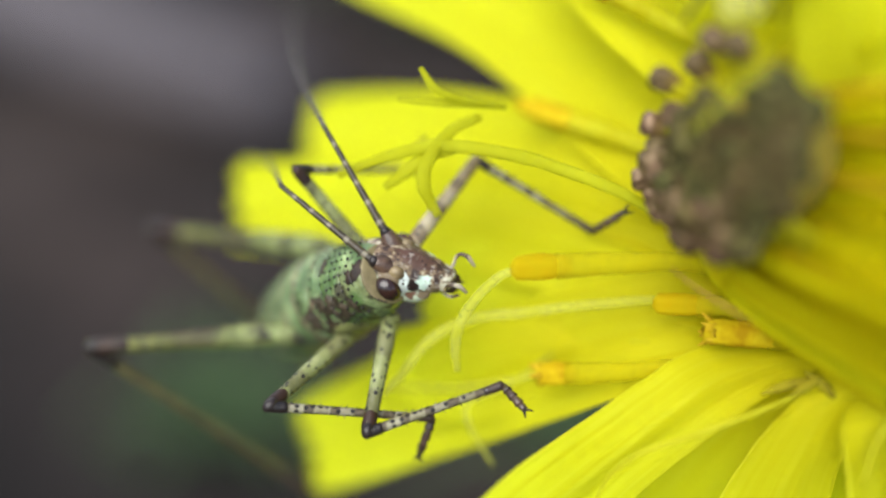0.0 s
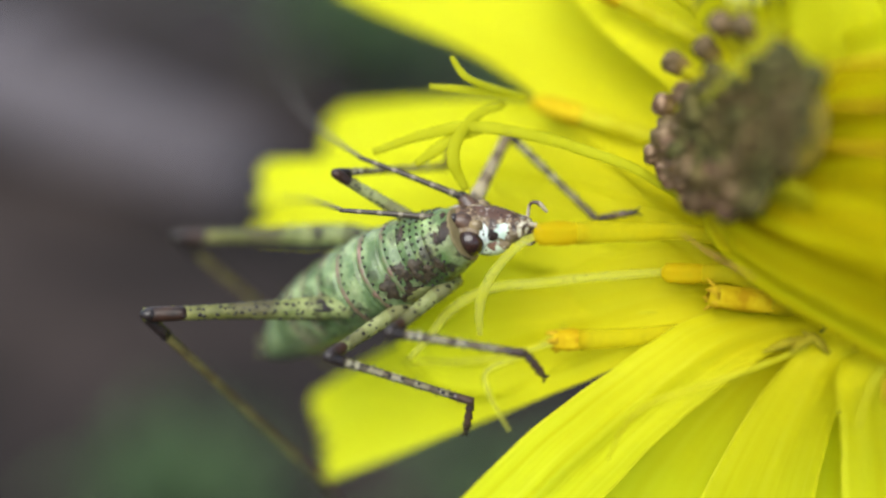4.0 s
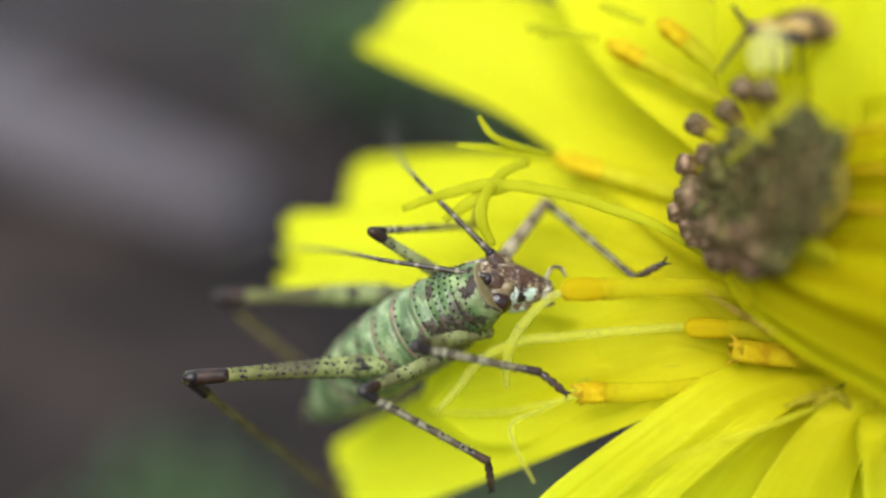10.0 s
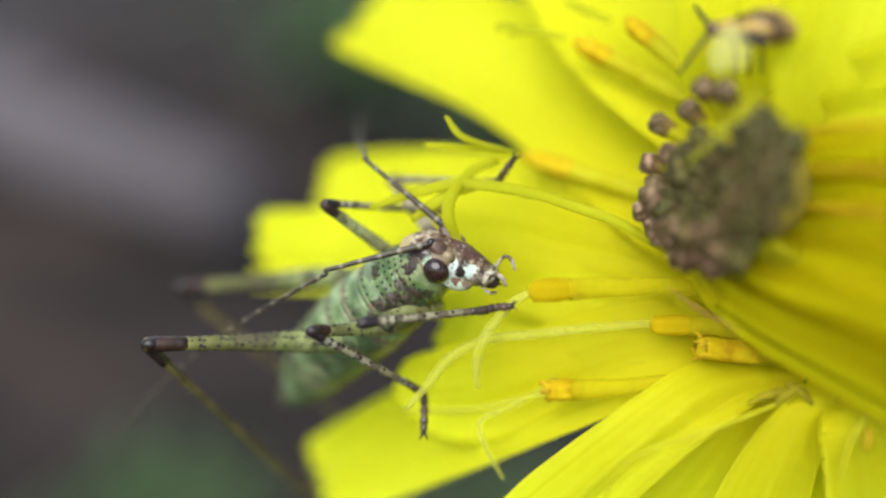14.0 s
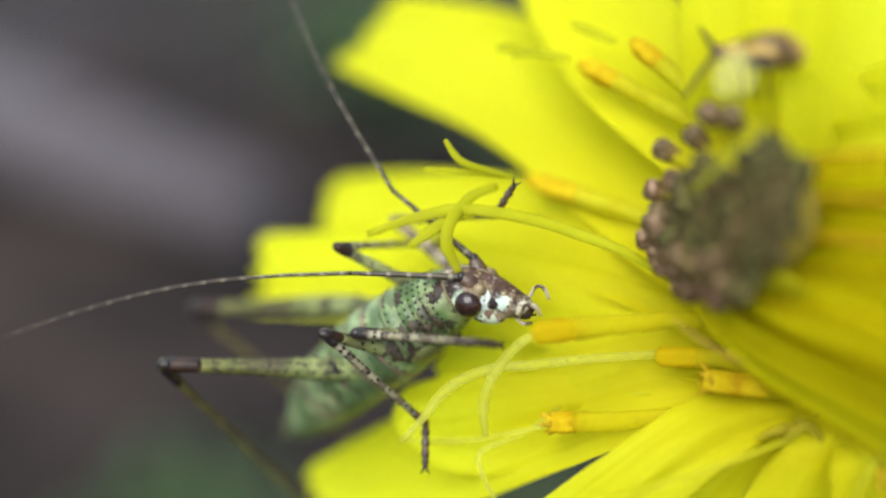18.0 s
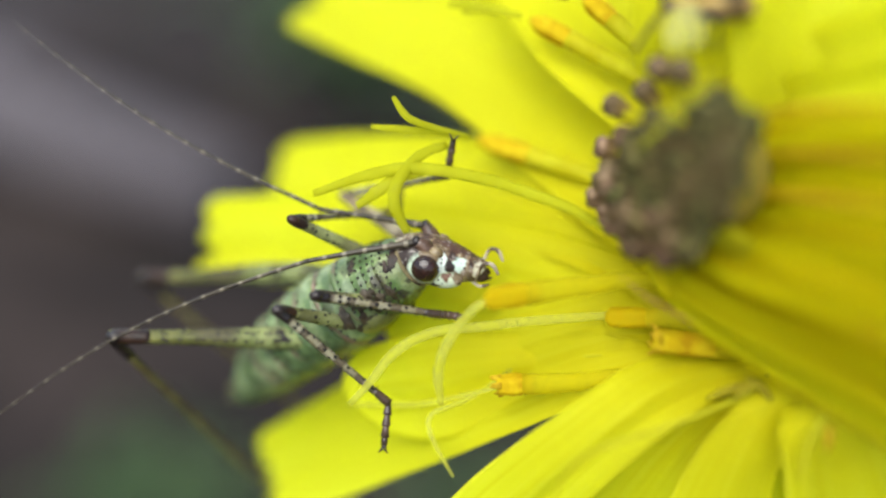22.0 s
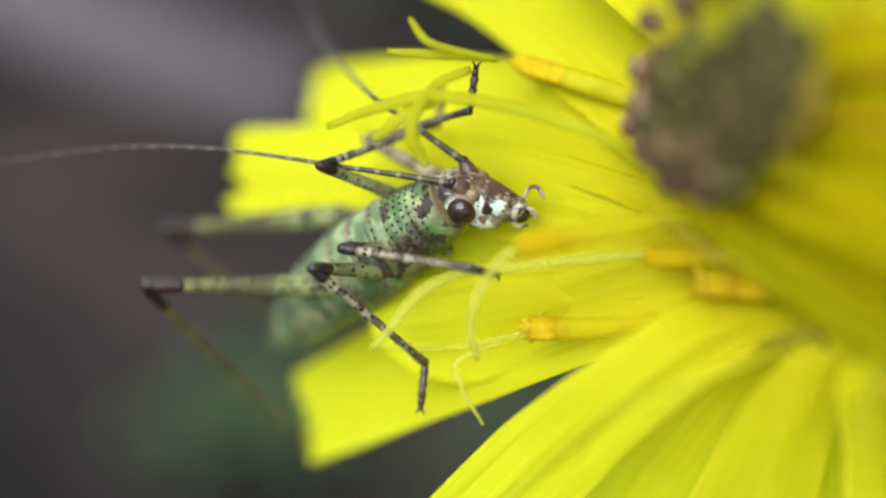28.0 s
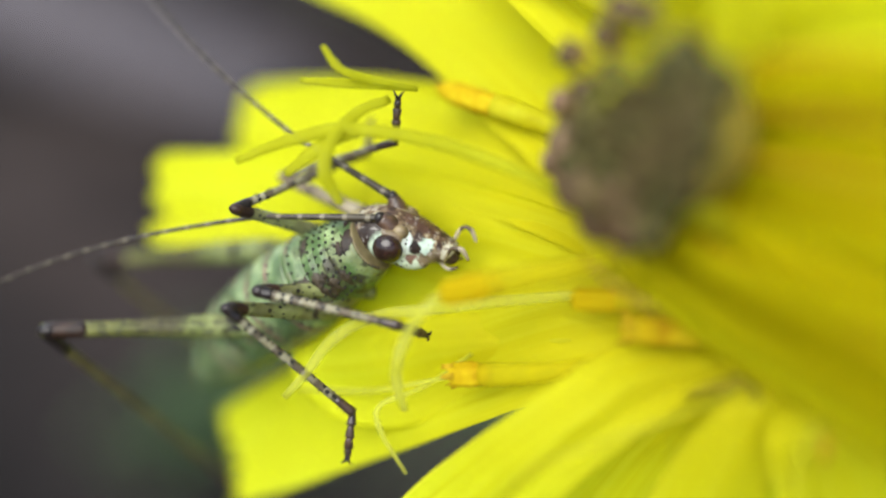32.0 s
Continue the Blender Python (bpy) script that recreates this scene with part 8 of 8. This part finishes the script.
        (31.5, pose(0.00142, -0.00057, 0.00174, -82.0, -31.0, 174.2)), (32, pose(0.00144, -0.00051, 0.00175, -81.5, -30.2, 174.5))])
    walk(parts["fa2"], [
        (0, pose(-0.00093, -0.00048, 0.00355, -29.0, -20.9, 128.7)), (0.5, pose(-0.00009, -0.00003, 0.00398, -23.8, -47.9, 129.8)),
        (1, pose(-0.00115, -0.00045, 0.00319, -19.2, -15.2, 115.1)), (1.5, pose(-0.00092, -0.00031, 0.00350, -32.8, -13.3, 119.4)),
        (2, pose(-0.00158, -0.00052, 0.00268, -30.4, -14.6, 116.7)), (2.5, pose(-0.00080, -0.00025, 0.00361, -50.3, -40.6, 142.7)),
        (3, pose(-0.00031, -0.00002, 0.00389, -11.6, -37.0, 101.7)), (3.5, pose(-0.00157, 0.00010, 0.00236, -41.5, -20.5, 116.0)),
        (5.5, pose(-0.00097, 0.00004, 0.00325, -18.3, -19.3, 97.0)), (6, pose(0.00001, -0.00018, 0.00400, 2.3, -34.3, 87.2)),
        (6.5, pose(-0.00043, -0.00022, 0.00373, -14.0, -31.0, 98.2)), (7, pose(-0.00093, -0.00031, 0.00323, -43.5, -49.0, 129.2)),
        (7.5, pose(-0.00066, -0.00024, 0.00355, -46.6, -38.4, 129.3)), (8, pose(-0.00016, 0.00003, 0.00390, 0.5, -20.5, 92.2)),
        (8.5, pose(-0.00109, -0.00022, 0.00304, -61.3, -46.1, 151.0)), (9, pose(-0.00002, -0.00012, 0.00397, -10.5, -53.7, 102.3)),
        (9.5, pose(-0.00093, -0.00021, 0.00331, -58.0, -53.5, 150.4)), (10, pose(-0.00087, -0.00008, 0.00342, -11.9, -20.9, 99.7)),
        (10.5, pose(-0.00051, -0.00015, 0.00373, -18.1, -55.1, 110.9)), (11, pose(-0.00085, -0.00042, 0.00347, -47.9, -57.5, 141.5)),
        (11.5, pose(-0.00142, -0.00022, 0.00277, -57.1, -35.9, 147.3)), (12, pose(-0.00145, -0.00025, 0.00277, -74.2, -52.5, 175.7)),
        (12.5, pose(-0.00118, -0.00019, 0.00302, -69.9, -59.7, 167.4)), (13, pose(-0.00111, -0.00023, 0.00296, -29.2, -21.4, 109.5)),
        (13.5, pose(-0.00081, -0.00046, 0.00326, -0.2, -14.8, 97.6)), (15.5, pose(-0.00024, -0.00025, 0.00355, -9.3, -29.7, 102.6)),
        (16, pose(-0.00062, -0.00073, 0.00329, -14.7, -38.2, 109.1)), (16.5, pose(-0.00057, -0.00083, 0.00335, -35.5, -48.4, 126.3)),
        (17, pose(-0.00011, -0.00089, 0.00376, -38.8, -59.7, 131.3)), (17.5, pose(-0.00044, -0.00072, 0.00345, -52.1, -57.1, 143.8)),
        (18, pose(-0.00056, -0.00061, 0.00327, -67.9, -64.4, 162.3)), (18.5, pose(-0.00099, -0.00080, 0.00268, -85.2, -42.9, -178.9)),
        (19, pose(-0.00104, -0.00088, 0.00267, -88.2, -43.5, -176.6)), (19.5, pose(-0.00104, -0.00075, 0.00269, -86.4, -40.5, -177.9)),
        (20, pose(-0.00117, -0.00058, 0.00234, -85.2, -34.5, -178.2)), (20.5, pose(-0.00107, -0.00054, 0.00264, -83.9, -34.7, -179.6)),
        (21, pose(-0.00114, -0.00042, 0.00242, -82.7, -34.1, 179.4)), (21.5, pose(-0.00108, -0.00039, 0.00259, -81.7, -31.2, 177.7)),
        (22, pose(-0.00124, -0.00038, 0.00202, -81.8, -30.6, 178.1)), (22.5, pose(-0.00089, -0.00037, 0.00296, -71.5, -42.3, 160.4)),
        (23, pose(-0.00100, -0.00029, 0.00267, -67.0, -35.8, 149.4)), (23.5, pose(-0.00097, -0.00037, 0.00273, -77.2, -37.1, 165.7)),
        (24, pose(-0.00098, -0.00040, 0.00269, -77.9, -35.4, 166.4)), (24.5, pose(-0.00075, -0.00045, 0.00313, -78.6, -35.8, 167.1)),
        (26.5, pose(-0.00104, -0.00045, 0.00258, -85.7, -35.5, 176.9)), (27, pose(-0.00052, -0.00049, 0.00344, -42.6, -25.0, 113.0)),
        (27.5, pose(-0.00013, -0.00025, 0.00377, -25.5, -28.9, 104.6)), (28, pose(-0.00060, -0.00001, 0.00329, -32.3, -30.0, 111.1)),
        (28.5, pose(-0.00101, -0.00027, 0.00263, -72.7, -42.7, 158.3)), (29, pose(-0.00082, -0.00043, 0.00302, -62.2, -48.8, 141.8)),
        (29.5, pose(-0.00104, -0.00031, 0.00253, -82.6, -37.9, 169.5)), (30, pose(-0.00097, -0.00024, 0.00271, -81.8, -43.3, 170.1)),
        (30.5, pose(-0.00087, -0.00034, 0.00295, -73.3, -40.4, 158.9)), (31, pose(-0.00094, -0.00041, 0.00284, -70.5, -42.3, 157.2)),
        (31.5, pose(-0.00079, -0.00035, 0.00308, -72.9, -42.4, 161.7)), (32, pose(-0.00079, -0.00029, 0.00306, -66.6, -41.5, 153.7))])
    walk(parts["na1"], [
        (0, pose(0.00082, -0.00090, 0.00102, -71.0, -28.4, -172.8)), (1, pose(0.00081, -0.00079, 0.00092, -78.8, -18.4, -166.8)),
        (1.5, pose(0.00082, -0.00081, 0.00094, -79.0, -5.3, -170.4)), (2, pose(0.00082, -0.00083, 0.00096, -79.6, -0.1, -173.0)),
        (2.5, pose(0.00081, -0.00078, 0.00099, -80.1, -7.0, -176.9)), (3, pose(0.00082, -0.00074, 0.00102, -80.9, -9.2, 178.1)),
        (3.5, pose(0.00079, -0.00069, 0.00110, -80.3, 0.9, 176.2)), (5.5, pose(0.00075, -0.00099, 0.00107, -77.9, -7.6, 169.2)),
        (6, pose(0.00093, -0.00092, 0.00103, -81.1, -14.5, 168.0)), (6.5, pose(0.00092, -0.00094, 0.00103, -82.9, -6.1, 172.4)),
        (7, pose(0.00092, -0.00096, 0.00103, -82.8, -5.6, 172.9)), (7.5, pose(0.00087, -0.00089, 0.00105, -83.7, 2.9, 172.8)),
        (8, pose(0.00082, -0.00080, 0.00108, -82.0, -13.2, 177.0)), (8.5, pose(0.00092, -0.00079, 0.00105, -81.9, -8.8, 176.4)),
        (9, pose(0.00101, -0.00074, 0.00102, -81.6, -16.6, 178.2)), (9.5, pose(0.00097, -0.00079, 0.00102, -81.3, -4.4, 176.7)),
        (10, pose(0.00094, -0.00083, 0.00101, -80.1, -7.9, 177.1)), (10.5, pose(0.00090, -0.00087, 0.00097, -80.9, -5.7, 178.0)),
        (11, pose(0.00087, -0.00090, 0.00093, -80.9, -10.0, 177.8)), (11.5, pose(0.00092, -0.00085, 0.00099, -81.0, 3.8, 179.4)),
        (12, pose(0.00097, -0.00078, 0.00105, -78.9, -1.1, 179.9)), (12.5, pose(0.00097, -0.00084, 0.00100, -78.4, -9.7, 177.3)),
        (13, pose(0.00091, -0.00107, 0.00096, -79.1, 2.9, 174.4)), (13.5, pose(0.00092, -0.00123, 0.00109, -81.6, 11.2, 179.2)),
        (15.5, pose(0.00120, -0.00103, 0.00126, -83.6, 5.2, -178.5)), (16, pose(0.00115, -0.00110, 0.00114, -90.9, 7.8, -177.9)),
        (16.5, pose(0.00114, -0.00116, 0.00113, -89.6, 0.5, -178.4)), (17, pose(0.00112, -0.00121, 0.00112, -88.9, -2.2, -179.4)),
        (17.5, pose(0.00112, -0.00124, 0.00110, -86.0, -4.9, 179.1)), (18, pose(0.00111, -0.00127, 0.00108, -83.5, -3.3, 177.0)),
        (18.5, pose(0.00111, -0.00131, 0.00106, -86.6, 4.3, 177.4)), (19, pose(0.00113, -0.00134, 0.00103, -88.8, 4.7, 177.4)),
        (19.5, pose(0.00115, -0.00126, 0.00110, -87.4, 3.4, 177.9)), (20, pose(0.00117, -0.00118, 0.00117, -86.9, 8.7, 177.2)),
        (20.5, pose(0.00116, -0.00116, 0.00120, -85.8, 9.3, 177.3)), (21, pose(0.00116, -0.00114, 0.00124, -84.7, 8.5, 176.2)),
        (21.5, pose(0.00114, -0.00116, 0.00123, -84.0, 6.8, 175.7)), (22, pose(0.00112, -0.00117, 0.00121, -84.0, 10.3, 174.9)),
        (22.5, pose(0.00112, -0.00119, 0.00121, -83.2, 3.3, 173.0)), (23, pose(0.00111, -0.00122, 0.00120, -83.3, 1.7, 170.7)),
        (23.5, pose(0.00115, -0.00123, 0.00123, -83.6, -1.6, 171.9)), (24, pose(0.00119, -0.00124, 0.00126, -85.2, 5.8, 172.8)),
        (24.5, pose(0.00119, -0.00124, 0.00124, -84.9, 0.2, 172.7)), (26.5, pose(0.00115, -0.00122, 0.00116, -88.4, 11.2, 170.8)),
        (27, pose(0.00114, -0.00121, 0.00113, -88.8, 10.5, 170.3)), (27.5, pose(0.00114, -0.00110, 0.00118, -82.5, -12.0, 171.4)),
        (28, pose(0.00114, -0.00099, 0.00121, -79.8, -11.6, 172.9)), (28.5, pose(0.00108, -0.00117, 0.00115, -82.1, -7.9, 169.3)),
        (29, pose(0.00100, -0.00135, 0.00108, -83.7, -10.9, 164.9)), (29.5, pose(0.00106, -0.00129, 0.00116, -84.0, -5.8, 168.2)),
        (30, pose(0.00111, -0.00123, 0.00123, -84.3, 2.9, 168.2)), (30.5, pose(0.00115, -0.00120, 0.00124, -86.0, 9.5, 170.5)),
        (31, pose(0.00120, -0.00118, 0.00125, -85.6, 1.9, 173.1)), (31.5, pose(0.00122, -0.00112, 0.00127, -84.5, -1.7, 173.2)),
        (32, pose(0.00124, -0.00105, 0.00128, -84.0, -0.0, 173.7))])
    walk(parts["na2"], [
        (0, pose(-0.00145, -0.00118, 0.00226, -65.2, 5.4, 132.2)), (1, pose(-0.00159, -0.00135, 0.00174, -72.5, -18.2, 175.0)),
        (1.5, pose(-0.00173, -0.00124, 0.00118, -77.0, -4.7, 173.1)), (2, pose(-0.00176, -0.00115, 0.00096, -81.7, 6.4, 148.1)),
        (2.5, pose(-0.00177, -0.00093, 0.00131, -80.8, 2.0, 167.6)), (3, pose(-0.00174, -0.00065, 0.00143, -79.7, -2.9, 160.3)),
        (3.5, pose(-0.00181, -0.00052, 0.00106, -80.5, 5.3, 125.5)), (5.5, pose(-0.00178, -0.00051, 0.00141, -66.9, 1.6, 110.8)),
        (6, pose(-0.00153, -0.00039, 0.00168, -73.6, -13.0, 143.2)), (6.5, pose(-0.00164, -0.00060, 0.00131, -54.1, -6.8, 107.6)),
        (7, pose(-0.00165, -0.00064, 0.00128, -81.2, 1.5, 126.4)), (7.5, pose(-0.00171, -0.00056, 0.00092, -79.0, -3.0, 142.0)),
        (8, pose(-0.00171, -0.00067, 0.00167, -81.2, -4.1, 162.3)), (8.5, pose(-0.00165, -0.00062, 0.00145, -81.2, -1.4, 154.5)),
        (9, pose(-0.00148, -0.00067, 0.00176, -79.6, -8.4, 164.7)), (9.5, pose(-0.00161, -0.00064, 0.00122, -79.2, -1.8, 150.9)),
        (10, pose(-0.00163, -0.00070, 0.00137, -76.9, 1.1, 132.4)), (10.5, pose(-0.00168, -0.00078, 0.00123, -76.1, -1.5, 137.2)),
        (11, pose(-0.00169, -0.00081, 0.00138, -75.8, -1.4, 133.5)), (11.5, pose(-0.00167, -0.00082, 0.00082, -82.9, 6.2, 151.9)),
        (12, pose(-0.00162, -0.00078, 0.00110, -82.8, 8.2, 142.5)), (12.5, pose(-0.00159, -0.00072, 0.00143, -77.0, 1.7, 139.4)),
        (13, pose(-0.00167, -0.00081, 0.00082, -90.1, 19.5, 148.1)), (13.5, pose(-0.00163, -0.00120, 0.00058, -98.2, 28.5, 152.5)),
        (15.5, pose(-0.00139, -0.00110, 0.00102, -86.4, 18.7, 177.7)), (16, pose(-0.00142, -0.00119, 0.00079, -99.4, 10.5, 146.9)),
        (16.5, pose(-0.00146, -0.00123, 0.00111, -91.9, 16.2, 179.4)), (17, pose(-0.00147, -0.00124, 0.00121, -90.4, 8.4, 177.6)),
        (17.5, pose(-0.00147, -0.00120, 0.00132, -90.5, 9.3, 160.2)), (18, pose(-0.00149, -0.00114, 0.00123, -85.2, 9.1, 175.9)),
        (18.5, pose(-0.00148, -0.00119, 0.00086, -89.2, 20.5, 175.6)), (19, pose(-0.00146, -0.00122, 0.00082, -91.8, 19.6, 174.0)),
        (19.5, pose(-0.00145, -0.00117, 0.00095, -89.6, 17.4, 176.2)), (20, pose(-0.00140, -0.00106, 0.00078, -89.8, 22.0, 174.5)),
        (20.5, pose(-0.00140, -0.00104, 0.00078, -88.6, 22.6, 174.6)), (21, pose(-0.00140, -0.00097, 0.00085, -87.5, 22.7, 174.1)),
        (21.5, pose(-0.00143, -0.00096, 0.00092, -88.0, 26.0, 172.8)), (22, pose(-0.00143, -0.00095, 0.00075, -87.6, 26.9, 172.4)),
        (22.5, pose(-0.00146, -0.00088, 0.00106, -84.6, 13.7, 173.1)), (23, pose(-0.00145, -0.00080, 0.00113, -86.2, 19.2, 169.3)),
        (23.5, pose(-0.00142, -0.00086, 0.00130, -85.7, 14.9, 171.9)), (24, pose(-0.00137, -0.00092, 0.00099, -88.1, 21.6, 170.5)),
        (24.5, pose(-0.00139, -0.00091, 0.00123, -87.9, 19.9, 171.7)), (26.5, pose(-0.00137, -0.00081, 0.00065, -92.0, 26.8, 168.5)),
        (27, pose(-0.00138, -0.00078, 0.00066, -93.2, 30.6, 168.4)), (27.25, pose(-0.00138, -0.00075, 0.00119, -81.9, 8.1, 142.5)),
        (27.5, pose(-0.00138, -0.00072, 0.00172, -62.1, -6.9, 113.0)), (28, pose(-0.00139, -0.00067, 0.00173, -80.2, -3.6, 170.6)),
        (28.5, pose(-0.00145, -0.00070, 0.00151, -83.9, 7.2, 168.8)), (29, pose(-0.00146, -0.00069, 0.00158, -86.0, 3.5, 159.5)),
        (29.5, pose(-0.00147, -0.00076, 0.00142, -85.7, 10.9, 169.3)), (30, pose(-0.00143, -0.00070, 0.00110, -86.6, 17.5, 167.6)),
        (30.5, pose(-0.00138, -0.00078, 0.00081, -89.3, 17.2, 163.1)), (31, pose(-0.00138, -0.00087, 0.00116, -88.3, 17.4, 171.5)),
        (31.5, pose(-0.00136, -0.00081, 0.00134, -87.6, 17.8, 172.3)), (32, pose(-0.00135, -0.00077, 0.00128, -86.6, 17.5, 173.5))])


motions()
